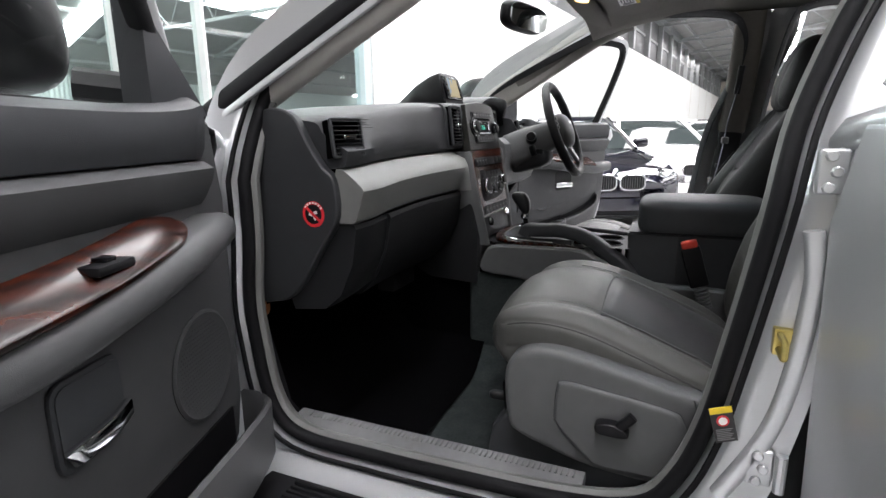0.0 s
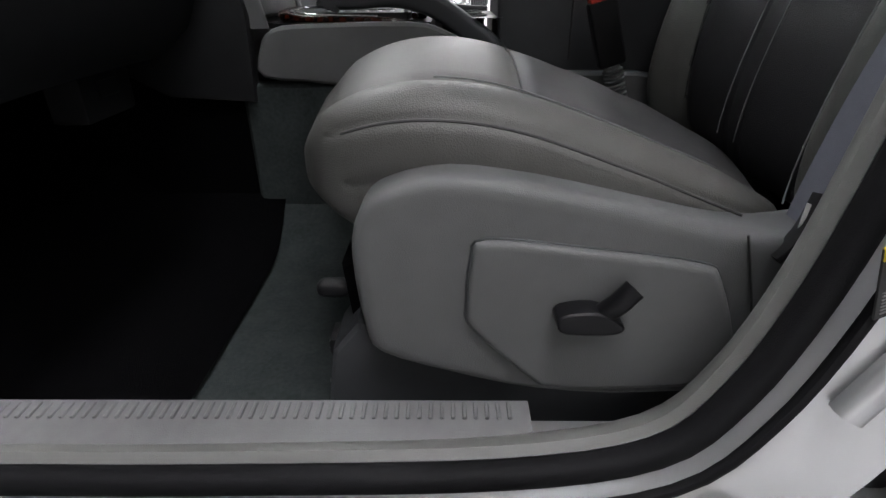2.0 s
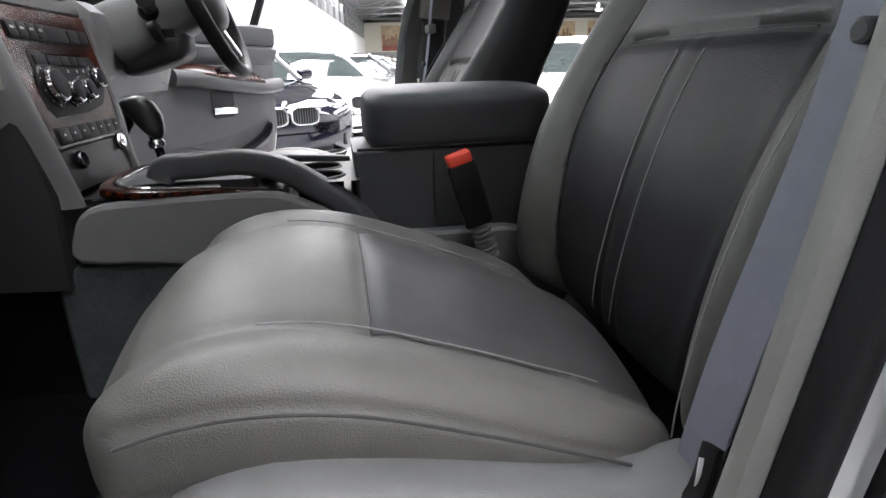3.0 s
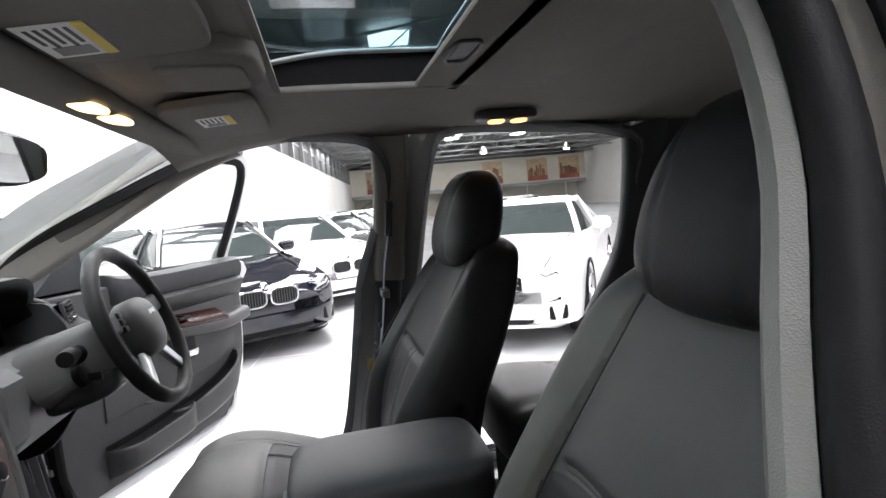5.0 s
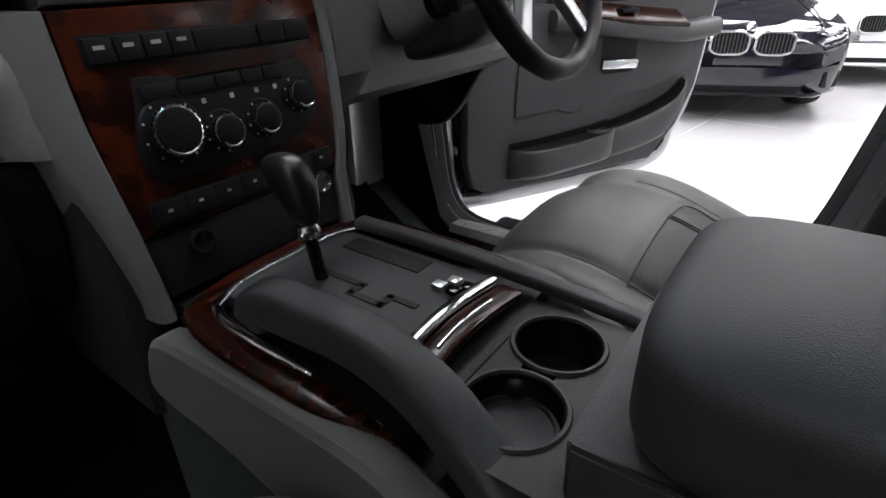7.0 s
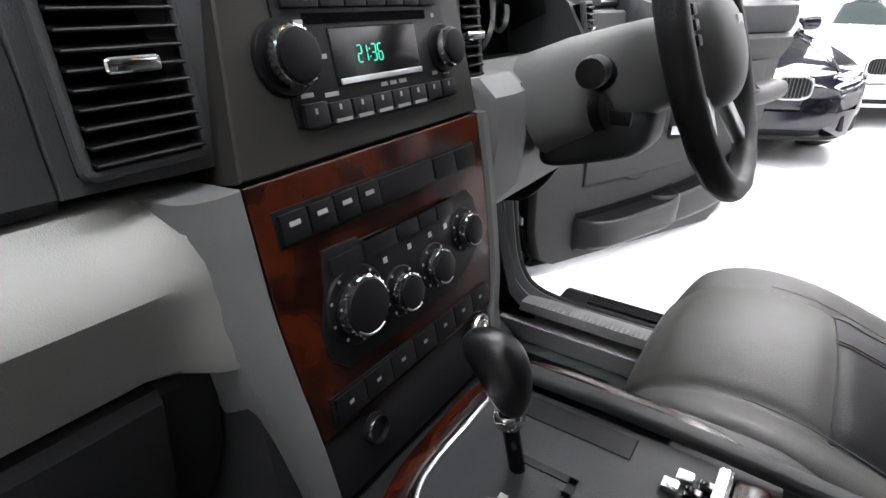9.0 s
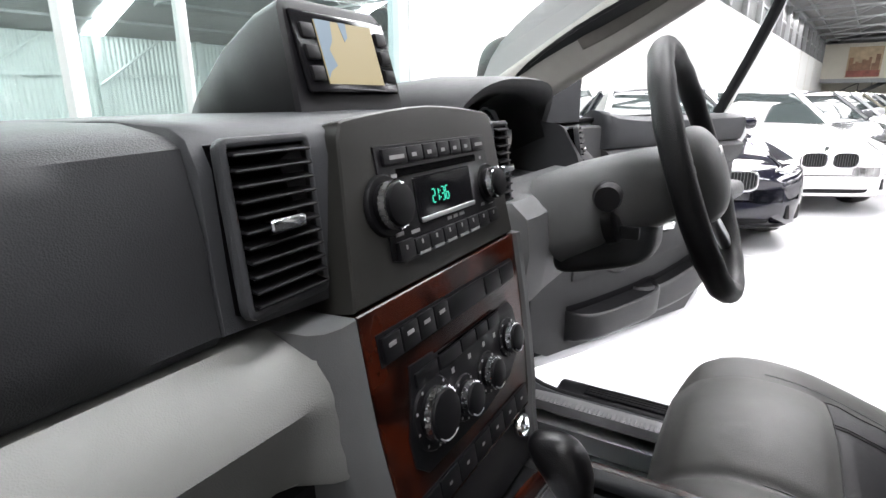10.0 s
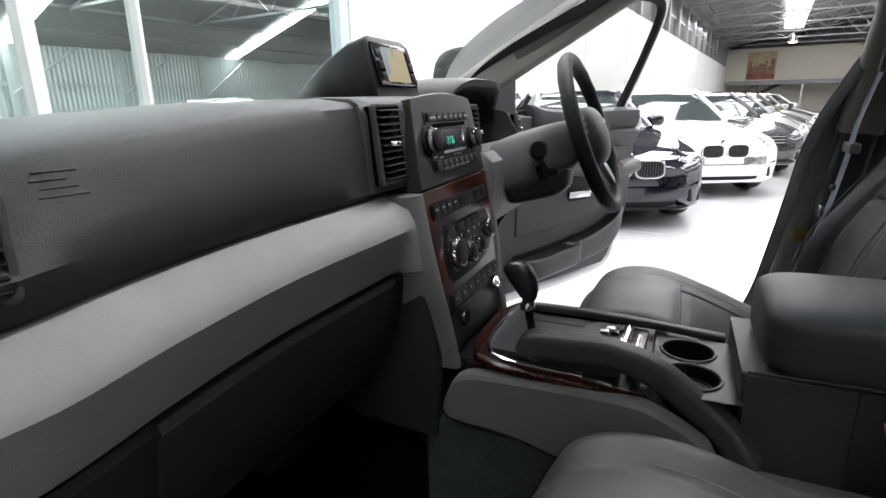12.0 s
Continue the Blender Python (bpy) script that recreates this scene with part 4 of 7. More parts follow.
def hinge_pair(s, x0, z):
    """Door hinge of two plates with bolts on the pillar."""
    h = part("door_hinge", box(x0 + 0.008, x0 + 0.044, min(s * 0.852, s * 0.870), max(s * 0.852, s * 0.870), z - 0.030, z + 0.030, 0.006, 3), "silver", car, "silver painted door hinge")
    for dz in (-0.021, 0.0, 0.021):
        part("bolt", lathe([(0.008, 0), (0.008, 0.004), (0.006, 0.006), (0.002, 0.006)], 8, pose(x0 + 0.022 + 0.008 * (dz == 0), s * 0.870, z + dz, 90 if s < 0 else -90)), "silver", h)
    part("knuckle", tube([(x0 + 0.052, s * 0.876, z - 0.030), (x0 + 0.052, s * 0.876, z + 0.030)], 0.008, 10, up=(1, 0, 0)), "silver", h)


for s in (-1, R):
    hinge_pair(s, 0.812 + BPX[s > 0], 1.150)
    hinge_pair(s, 0.770 + BPX[s > 0], 0.705)
    if s < 0:
        bead = curve([(x, side_y(z, s) + s * 0.040, z) for x, z in ((0.752, 1.07), (0.758, 1.03), (0.760, 0.98), (0.748, 0.85), (0.724, 0.75), (0.67, 0.64))], 5)
        part("pillar_bead", sweep(bead, rounded(0.026, 0.020, 0.008, 3), up=(0, 1, 0)), "silver", car, "pressed bead in the silver door pillar")
    hinge_pair(s, -0.385, 1.08)
    hinge_pair(s, -0.385, 0.70)
    # striker and plates on the pillar
    st = part("door_striker", box(0.795 + BPX[s > 0], 0.835 + BPX[s > 0], min(s * 0.84, s * 0.862), max(s * 0.84, s * 0.862), 0.885, 0.925, 0.003), "brass", car, "yellow passivated steel door striker")
    part("striker_loop", tube(curve([(0.803 + BPX[s > 0], s * 0.86, 0.895), (0.803 + BPX[s > 0], s * 0.90, 0.895), (0.803 + BPX[s > 0], s * 0.905, 0.906), (0.803 + BPX[s > 0], s * 0.90, 0.917), (0.803 + BPX[s > 0], s * 0.86, 0.917)], 4), 0.005, 8, up=(1, 0, 0)), "brass", st)
    part("body_plug", box(0.585, 0.613, min(s * 0.868, s * 0.880), max(s * 0.868, s * 0.880), 0.510, 0.536, 0.006), "black", car, "black rubber plug in the sill")
# warning label on the passenger side pillar
_lb = part("pillar_label", box(-0.028, 0.028, -0.0015, 0.0015, -0.055, 0.045), "ink", car, "black pillar label with a yellow head and red warning sign", 0, pose(0.668, -0.858, 0.762, 0, -15, 12) @ Matrix.Scale(0.58, 4))
def _on_label(name, bm, m):
    return part(name, bm, m, _lb, "", 0, _lb.matrix_world)
_on_label("label_head", box(-0.028, 0.028, -0.003, 0.001, 0.03, 0.047), "yellow")
_on_label("label_sign", lathe([(0.016, 0), (0.016, 0.002), (0.012, 0.0022), (0.002, 0.0022)], 20, pose(0, -0.0015, 0.008, 90)), "redprint")
_on_label("label_sign_face", lathe([(0.011, 0.0), (0.011, 0.0012), (0.002, 0.0012)], 18, pose(0, -0.0035, 0.008, 90)), "white")
for _k in range(7):
    _on_label("label_text_bar", box(-0.022, 0.02 - 0.004 * (_k % 3), -0.0025, 0.0, -0.018 - 0.005 * _k, -0.016 - 0.005 * _k), "pale")

# ---- doors ----
def door(s, opening, hinge, length, label, rear=False, lever_z=0.86):
    """A car door built shut along +x from its hinge and swung open; s is the side."""
    root = part("door", box(0.02, 0.03, -0.01, 0.01, 0.6, 0.62), "silver", car, label)
    inner = []

    def put(name, bm, m, lab="", smooth=35, up=None):
        ob = part(name, bm, m, None, lab, smooth)
        inner.append(ob)
        return ob
    o = -1       # inner face lies at negative local y, outer at positive
    L = length
    shape = [(0.0, 0.56), (0.03, 0.47), (0.10, 0.435), (L - 0.22, 0.435), (L - 0.10, 0.55), (L - 0.03, 0.70), (L, 1.0), (L + 0.005, 1.125), (0.02, 1.125), (-0.02, 1.0)]
    fx = -0.17 if s < 0 and not rear else 0.0
    shell = prism(shape, "y", 0.045, 0.085, 0.012, 3)
    put("outer_skin", shell, "silver", "silver painted outer skin")
    edge = curve([(x, 0.03, z) for x, z in shape], 5, True)
    put("door_edge", sweep(edge, rounded(0.05, 0.075, 0.018, 3), True, (0, 1, 0)), "silver", "silver painted door edge")
    inshape = [(0.035, 0.58), (0.06, 0.495), (0.12, 0.465), (L - 0.24, 0.465), (L - 0.13, 0.575), (L - 0.065, 0.71), (L - 0.035, 1.0), (L - 0.03, 1.15), (0.06, 1.15), (0.03, 1.0)]
    put("trim_panel", prism(inshape, "y", -0.045, 0.05, 0.014, 3), "doorgrey", "grey moulded door trim panel")
    put("edge_seal", sweep(curve([(x, -0.006, z) for x, z in inshape[:8] + inshape[8:]], 4, True), rounded(0.014, 0.02, 0.005, 2), True, (0, 1, 0)), "rubber")
    # upper roll and mid band
    top = spline([(0.285 + fx, 1.192), (0.33 + fx, 1.182), (0.42 + fx, 1.174), (0.55 + fx, 1.170), (L - 0.05, 1.172)])
    xs = [0.285 + fx, 0.290 + fx, 0.30 + fx] + list(np.linspace(0.33 + fx, L - 0.05, 16))
    put("upper_panel", loft([[(x, 0.03, top(x) - 0.02), (x, 0.0, top(x)), (x, -0.03 - 0.02 * k, top(x) - 0.002), (x, -0.05 - 0.02 * k, top(x) - 0.014), (x, -0.052 - 0.022 * k, top(x) - 0.04), (x, -0.050 - 0.018 * k, 1.10), (x, -0.048 - 0.012 * k, 1.083), (x, -0.02, 1.078)] for x, k in zip(xs, [0, 0.6, 1] + [1] * 16)]), "slate", "smooth slate upper door panel", 40)
    band = list(np.linspace(0.292 + fx, L - 0.05, 14))
    put("mid_band", loft([[(x, -0.02, 1.082), (x, -0.060, 1.078), (x, -0.078, 1.066), (x, -0.074, 1.045), (x, -0.058, 1.015), (x, -0.046, 1.0), (x, -0.02, 1.0)] for x in band]), "doorgrey", "grey moulded band across the door", 40)
    # arm rest with wood switch plate
    shift = Vector((fx, 0, 0))
    arm = curve([(0.30, -0.06, 0.955), (0.42, -0.09, 0.948), (0.60, -0.10, 0.925), (0.80, -0.095, 0.905), (L - 0.08, -0.065, 0.91)], 6)
    put("arm_rest", sweep([p + shift for p in arm], rounded(0.095, 0.06, 0.025, 3)), "doorgrey", "grey padded door arm rest")
    wd = curve([(0.335, -0.075, 0.985), (0.42, -0.098, 0.98), (0.58, -0.112, 0.962), (0.78, -0.108, 0.945)], 6)
    wshift = Vector((fx + 0.09, 0, 0.004)) if fx else shift
    put("wood_plate", sweep([p + wshift for p in wd], rounded(0.072 if fx else 0.085, 0.016, 0.007, 2), up=(0, -0.6, 1), scale=lambda t: 0.35 + 0.65 * min(1, t * 3.2)), "wood", "glossy reddish wood window-switch plate")
    sx, sz = (0.62 + fx, -0.006) if fx else (0.50, 0.0)
    put("window_switch", box(sx, sx + 0.065, -0.135, -0.095, 0.972 + sz, 0.984 + sz, 0.004), "black", "black window switch")
    put("switch_key", box(sx + 0.02, sx + 0.04, -0.125, -0.105, 0.982 + sz, 0.990 + sz, 0.003), "gloss")
    # release lever in its dish
    lx, lz = (0.460 if s < 0 and not rear else 0.59), lever_z
    put("lever_dish", prism([(lx + (0.064 if fx else 0.082) * a, lz + 0.062 * b) for a, b in rounded(2, 2, 0.35, 3)], "y", -0.052, -0.044, 0.003), "slate")
    put("lever_dish_bed", prism([(lx + (0.057 if fx else 0.074) * a, lz + 0.055 * b) for a, b in rounded(2, 2, 0.3, 3)], "y", -0.054, -0.05), "slate" if fx else "black", "dark dish behind the lever")
    lw = 0.78 if fx else 1.0
    put("release_lever", sweep(curve([(lx - 0.074 * lw, -0.060, lz - 0.024), (lx - 0.03 * lw, -0.068, lz - 0.025), (lx + 0.02 * lw, -0.070, lz - 0.027), (lx + 0.060 * lw, -0.068, lz - 0.030), (lx + 0.072 * lw, -0.060, lz - 0.034)], 5), rounded(0.028, 0.012, 0.004, 2), up=(0, -1, 0.0)), "chrome", "chrome door release lever")
    # speaker
    sp_x, sp_z = (0.42, 0.785) if s > 0 and not rear else (0.172 if not rear else 0.24, 0.705)
    put("speaker_ring", lathe([(0.104, 0), (0.104, 0.003), (0.098, 0.006), (0.092, 0.004), (0.02, 0.004)], 36, pose(sp_x, -0.044, sp_z, 90)), "doorgrey", "grey round speaker grille")
    bm = bmesh.new()
    for a in range(-11, 12):
        for b in range(-11, 12):
            if a * a + b * b < 118:
                x, z = sp_x + a * 0.0078 + (b % 2) * 0.0039, sp_z + b * 0.0078
                bm.faces.new([bm.verts.new((x + 0.0016 * c, -0.0488, z + 0.0016 * d)) for c, d in ((1, 0), (0, 1), (-1, 0), (0, -1))])
    put("speaker_mesh", bm, "black", smooth=0)
    # map pocket
    pk = [(0.36, 0.60), (0.40, 0.575), (L - 0.22, 0.575), (L - 0.14, 0.62), (L - 0.11, 0.73), (L - 0.2, 0.725), (0.55, 0.675), (0.37, 0.665)]
    if s < 0 and not rear:
        # deep open pocket along the foot of the door
        wall = curve([(0.045, -0.060, 0), (0.06, -0.105, 0), (0.12, -0.138, 0), (0.4, -0.145, 0), (L - 0.2, -0.135, 0), (L - 0.08, -0.06, 0)], 5)
        put("pocket_wall", loft([[(p.x, p.y * 0.93, 0.455), (p.x, p.y, 0.475), (p.x, p.y, 0.585 + 0.05 * max(0, p.x - 0.1)), (p.x, p.y + 0.006, 0.592 + 0.05 * max(0, p.x - 0.1)), (p.x, p.y + 0.014, 0.585 + 0.05 * max(0, p.x - 0.1)), (p.x, p.y + 0.014, 0.475), (p.x, p.y * 0.93 + 0.012, 0.465)] for p in wall]), "doorgrey", "grey wall of the open map pocket")
        # floor and back coloured black for the deep shade inside the pocket
        put("pocket_floor", prism([(0.06, -0.04), (0.07, -0.10), (0.13, -0.13), (L - 0.2, -0.125), (L - 0.08, -0.05)], "z", 0.458, 0.466), "black")
        put("pocket_back", box(0.09, L - 0.12, -0.050, -0.044, 0.47, 0.575), "black")
    else:
        if not rear:
            put("door_brow", prism([(0.20, 0.695), (0.55, 0.705), (0.80, 0.73), (0.925, 0.78), (0.95, 1.0), (0.21, 1.0)], "y", -0.053, -0.04, 0.006, 2), "doorgrey", "grey raised upper field of the door trim")
            for x0, x1, deep, rim, foot in ((0.185, 0.585, 0.085, spline([(0.18, 0.605), (0.3, 0.607), (0.5, 0.62), (0.6, 0.632)]), spline([(0.18, 0.50), (0.6, 0.515)])),
                                            (0.50, 0.925, 0.055, spline([(0.5, 0.62), (0.7, 0.645), (0.85, 0.69), (0.93, 0.74)]), spline([(0.5, 0.512), (0.8, 0.545), (0.93, 0.63)]))):
                rows, mouth = [], []
                for x in x0 + (x1 - x0) * (0.5 - 0.5 * np.cos(np.linspace(0, math.pi, 22))):
                    t = 2 * (x - x0) / (x1 - x0) - 1
                    d = 0.002 + deep * (1 - abs(t) ** 5) ** 0.5
                    r, f = rim(x), foot(x)
                    rows.append([(x, -0.040, f), (x, -0.045 - d * 0.75, f + 0.012), (x, -0.045 - d * 0.95, f + 0.03), (x, -0.045 - d, r - 0.012), (x, -0.043 - d, r - 0.003), (x, -0.040 - d * 0.96, r), (x, -0.040 - d * 0.86, r - 0.004), (x, -0.040 - d * 0.82, r - 0.03), (x, -0.040, r - 0.035)])
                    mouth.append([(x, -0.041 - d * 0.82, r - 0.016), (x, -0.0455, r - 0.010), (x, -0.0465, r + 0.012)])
                put("map_pocket", loft(rows), "doorgrey", "grey rounded door pocket", 50)
                # black sheet across the opening paints the shade inside the pocket
                put("pocket_mouth", loft(mouth, closed=False), "black", "sheet coloured black for the shade in the door pocket", 0)
        else:
            put("map_pocket", prism(pk, "y", -0.095, -0.045, 0.014, 3), "doorgrey", "grey door map pocket")
    # rear doors: black strip in place of the shade in the pocket
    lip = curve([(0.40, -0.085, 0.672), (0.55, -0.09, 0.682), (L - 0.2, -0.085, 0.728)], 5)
    if rear:
        put("pocket_mouth", sweep(lip, rounded(0.05, 0.008, 0.003, 2)), "black", "sheet coloured black for the shade in the door pocket")
    # window frame and glass
    if not rear:
        fr = [(0.03, 1.17), (0.22, 1.345), (0.45, 1.52), (0.66, 1.605), (0.90, 1.625), (L - 0.03, 1.59), (L - 0.01, 1.42), (L - 0.02, 1.17)]
    else:
        fr = [(0.02, 1.17), (0.01, 1.45), (0.05, 1.60), (0.3, 1.62), (0.62, 1.57), (L - 0.08, 1.42), (L - 0.02, 1.17)]
    lean = lambda z: 0.03 - (z - 1.2) * 0.42
    line = curve([(x, lean(z), z) for x, z in fr], 5)
    put("window_frame", sweep(line, rounded(0.05, 0.03, 0.01, 2), up=(0, 1, 0.4)), "silver", "silver window frame")
    line2 = curve([(x * 0.965 + 0.018, lean(z - 0.012) - 0.006, z - 0.018 if z > 1.3 else z) for x, z in fr], 5)
    put("window_channel", sweep(line2, rounded(0.034, 0.03, 0.008, 2), up=(0, 1, 0.4)), "rubber", "black window channel")
    gp = put("window_pane", loft([[(p[0], lean(p[1]), p[1]) for p in fr], [(0.05 + (L - 0.08) * k / 7, lean(1.17), 1.17) for k in range(8)][:len(fr)]], closed=False), "glass", smooth=0)
    gp.visible_shadow = False
    if not rear:
        put("corner_panel", prism([(0.03, 1.16), (0.21, 1.16), (0.21, 1.335)], "y", -0.03, 0.02, 0.004), "slate", "dark triangular mirror panel")
        mh = puff(10, 3.2, lambda u, v, w: (0.23 + 0.085 * u + 0.02 * w, 0.265 + 0.15 * v, 1.305 + 0.115 * w))
        put("door_mirror", mh, "black", "black door mirror housing")
        put("mirror_foot", tube([(0.14, 0.04, 1.20), (0.18, 0.12, 1.21)], 0.03, 8), "black")
        put("mirror_glass", prism([(0.265 + 0.13 * a, 1.305 + 0.095 * b) for a, b in rounded(2, 2, 0.4, 4)], "x", 0.312, 0.320), "mirror", "silvered mirror glass", smooth=0)
    flip = Matrix.Diagonal((1, s, 1, 1))
    swing = pose(hinge[0], s * hinge[1], 0.085) @ Matrix.Rotation(radians(opening * s), 4, "Z") @ flip
    for ob in inner + [root]:
        me = ob.data
        me.transform(swing)
        if s < 0:
            me.flip_normals()
        if ob is not root:
            child_of(ob, root)
    return root


door(-1, 71, (-0.31, 0.895), 1.06, "open silver front door with grey trim and wood switch plate", False, 0.768)
door(1, 64, (-0.34, 0.92), 1.06, "open silver driver's door with grey trim and map pocket", False, 0.845)
door(-1, 70, (0.85, 0.86), 0.92, "open silver rear door with grey trim", True)
door(1, 80, (0.80, 0.92), 0.84, "open silver rear door with grey trim", True)

# ---- seats ----
def seat(s, label, recline=0.0, slide=0.0, tall=1.0):
    """A front seat; s is the side of the car it stands on. x runs backwards."""
    C = 0.42
    th = thing("front_seat", label, "car seat", (0.45, s * C, 0.44), "front seats")
    zt = spline([(0.172, 0.79), (0.22, 0.825), (0.30, 0.845), (0.40, 0.838), (0.52, 0.80), (0.62, 0.762), (0.74, 0.722)])
    zb = spline([(0.172, 0.73), (0.23, 0.70), (0.35, 0.655), (0.6, 0.62), (0.74, 0.62)])

    short = 0.055 if s < 0 else 0.085

    def cushion(u, v, w):
        x = 0.172 + 0.284 * (u + 1)
        yv = abs(v)
        half = 0.268 - 0.012 * max(0, -u) ** 3
        y = half * v
        t, b = zt(x), zb(x)
        z = b + (t - b) * (w + 1) / 2
        if w > 0.2:
            k = min(1, (w - 0.2) / 0.5)
            bol = math.exp(-((yv - 0.83) / 0.15) ** 2)
            z += k * (0.016 * bol - 0.004 * (1 - yv * yv))
            crown = 0.028 * math.cos(min(1, abs(v) / 0.62) * math.pi / 2)
            z += k * crown
            z -= k * groove(x - 0.43, 0.011, 0.004) * (1 if yv < 0.59 else math.exp(-((yv - 0.59) / 0.06) ** 2))
            z -= k * groove(yv * 0.268 - 0.158, 0.010, 0.004)
            if x > 0.44 and yv < 0.6:
                z += k * 0.0016 * noise.noise((x * 26, y * 12, s))
        d = zt(x) - 0.020 - z
        if yv > 0.9:
            y *= 1 - 0.012 * math.exp(-(d / 0.006) ** 2)
            y *= 1 - 0.010 * math.exp(-((d - 0.055 + 0.03 * max(0, (x - 0.3))) / 0.005) ** 2) * (x > 0.24)
        return (x + short * max(0.0, 0.74 - x), s * C + y, z)

    def c_slots(q):
        return 1 if (q.z > 0.5 and abs(q.y) < 0.585 and 0.172 + 0.284 * (q.x + 1) > 0.432) else 0
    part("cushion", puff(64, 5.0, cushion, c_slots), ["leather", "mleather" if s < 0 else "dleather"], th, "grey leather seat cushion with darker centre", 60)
    for v in (-0.158, 0.158):
        part("cushion_stitching", tube([(x + short * (0.74 - x), s * C + v * 1.05, zt(x) + 0.003) for x in np.linspace(0.33, 0.66, 24)], 0.0009, 5), "stitch", th)
    def seam(name, fn, way, lift=(0, 0, 0.002)):
        """A dark sewn seam laid in a groove of a padded surface."""
        part(name, tube([Vector(fn(*q)) + Vector(lift) for q in way], 0.0012, 5), "seam", th)
    for v in (-0.594, 0.594):
        seam("cushion_seam", cushion, [(u, v, 0.985) for u in np.linspace(-0.09, 0.62, 20)])
    seam("cushion_seam", cushion, [(-0.091, v, 0.99) for v in np.linspace(-0.59, 0.59, 24)])
    for v in (0.10, 0.14) if s > 0 else ():
        part("cushion_stitching", tube([Vector(cushion(u, v * s, 0.995)) + Vector((0, 0, 0.0015)) for u in np.linspace(-0.10, 0.75, 24)], 0.0009, 5), "seam", th)
    pipe = curve([(x + short * (0.74 - x), s * (C + 0.2675), zt(x) - 0.018) for x in np.linspace(0.245, 0.64, 14)], 3)
    part("cushion_piping", tube(pipe, 0.0015, 6), "seam", th, "dark seam piping")

    # backrest
    cx = spline([(0.62, 0.78), (0.72, 0.752), (0.85, 0.765), (1.0, 0.81), (1.15, 0.888), (1.28, 0.955), (1.33, 0.98)])
    tilt = recline
    swell = 0.056

    def back(u, v, w):
        z = 0.68 + 0.335 * (w + 1) - 0.03 * abs(v) ** 4 * (w > 0)
        width = 0.280 - 0.03 * max(0, (z - 1.08) / 0.27) ** 2 - 0.02 * max(0, (0.8 - z) / 0.15) ** 2
        y = width * v
        front = cx(z)
        thick = 0.17 - 0.05 * max(0, (z - 0.9) / 0.45)
        yv = abs(v)
        x = front + thick * (u + 1) / 2
        if u < -0.2:
            k = min(1, (-0.2 - u) / 0.5)
            bol = math.exp(-((yv - 0.84) / 0.16) ** 2)
            x -= k * swell * bol * (1 - 0.6 * max(0, (z - 0.95) / 0.35))
            x -= k * 0.006 * (1 - yv * yv)
            gd = 0.170 + 0.02 * math.sin((z - 0.75) / 0.45 * math.pi)
            x += k * groove(yv * 0.285 - gd, 0.006, 0.010)
            if z < 1.075 and yv < 0.75:
                x += k * groove(yv * 0.285 - 0.018, 0.004, 0.0035)
            x += k * groove(z - 1.075, 0.007, 0.012) * (1 if yv < 0.56 else math.exp(-((yv - 0.56) / 0.05) ** 2))
        x += tilt * (z - 0.7)
        return (x, s * (C + 0.010) + y, 0.68 + (z - 0.68) * tall)

    def b_slots(q):
        z = 0.68 + 0.335 * (q.z + 1)
        if q.x > -0.5 or abs(q.y) * 0.285 > 0.171 + 0.02 * math.sin((z - 0.75) / 0.45 * math.pi):
            return 0
        return 1 if z < 1.072 else 2
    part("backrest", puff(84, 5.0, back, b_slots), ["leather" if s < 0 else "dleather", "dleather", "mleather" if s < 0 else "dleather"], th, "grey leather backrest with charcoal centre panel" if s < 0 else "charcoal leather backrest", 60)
    for e in (-1, 1):
        seam("backrest_seam", back, [(-0.975, e * (0.170 + 0.02 * math.sin((z - 0.75) / 0.45 * math.pi)) / 0.285, (z - 0.68) / 0.335 - 1) for z in np.linspace(0.76, 1.29, 40)], (-0.003, 0, 0))
    seam("backrest_seam", back, [(-0.985, v, 0.395 / 0.335 - 1) for v in np.linspace(-0.55, 0.55, 16)], (-0.004, 0, 0))
    for v in (-0.024, 0.024, 0.238 * s):
        zs = np.linspace(0.74, 1.06 if abs(v) < 0.1 else 1.14, 40)
        pts = []
        for z in zs:
            yv = abs(v) / 0.285
            bol = math.exp(-((yv - 0.84) / 0.16) ** 2)
            x = cx(z) - swell * bol * (1 - 0.6 * max(0, (z - 0.95) / 0.35)) - 0.006 * (1 - yv * yv) + tilt * (z - 0.7)
            pts.append((x - 0.0005, s * (C + 0.010) + v * (1 if abs(v) < 0.1 else (1 - 0.2 * max(0, z - 1.0))), 0.68 + (z - 0.68) * tall))
        part("backrest_stitching", tube(pts, 0.0009, 5, up=(0, 1, 0)), "stitch", th)

    # headrest
    hx = cx(1.33) + tilt * 0.63 - 0.035

    def head(u, v, w):
        z = 1.397 + 0.118 * w
        y = (0.152 - 0.024 * w - 0.014 * w * w) * v
        x = hx + 0.07 + (0.068 - 0.010 * w * (w > 0)) * u + 0.25 * (z - 1.397) - 0.012 * (1 - v * v) * (u < 0)
        x += groove(abs(y) - 0.07, 0.004, 0.004) * (u < -0.3)
        return (x, s * C + y, z - (1.35 - 0.68) * (1 - tall))
    hr = part("headrest", puff(28, 3.0, head), "dleather", th, "charcoal leather headrest", 60)
    for v in (-0.06, 0.06):
        part("headrest_post", tube([(hx + 0.03, s * C + v, 1.30 - 0.67 * (1 - tall)), (hx + 0.055, s * C + v, 1.37 - 0.67 * (1 - tall))], 0.006, 8, up=(1, 0, 0)), "chrome", hr)

    # outer side shield with its switch
    o = s
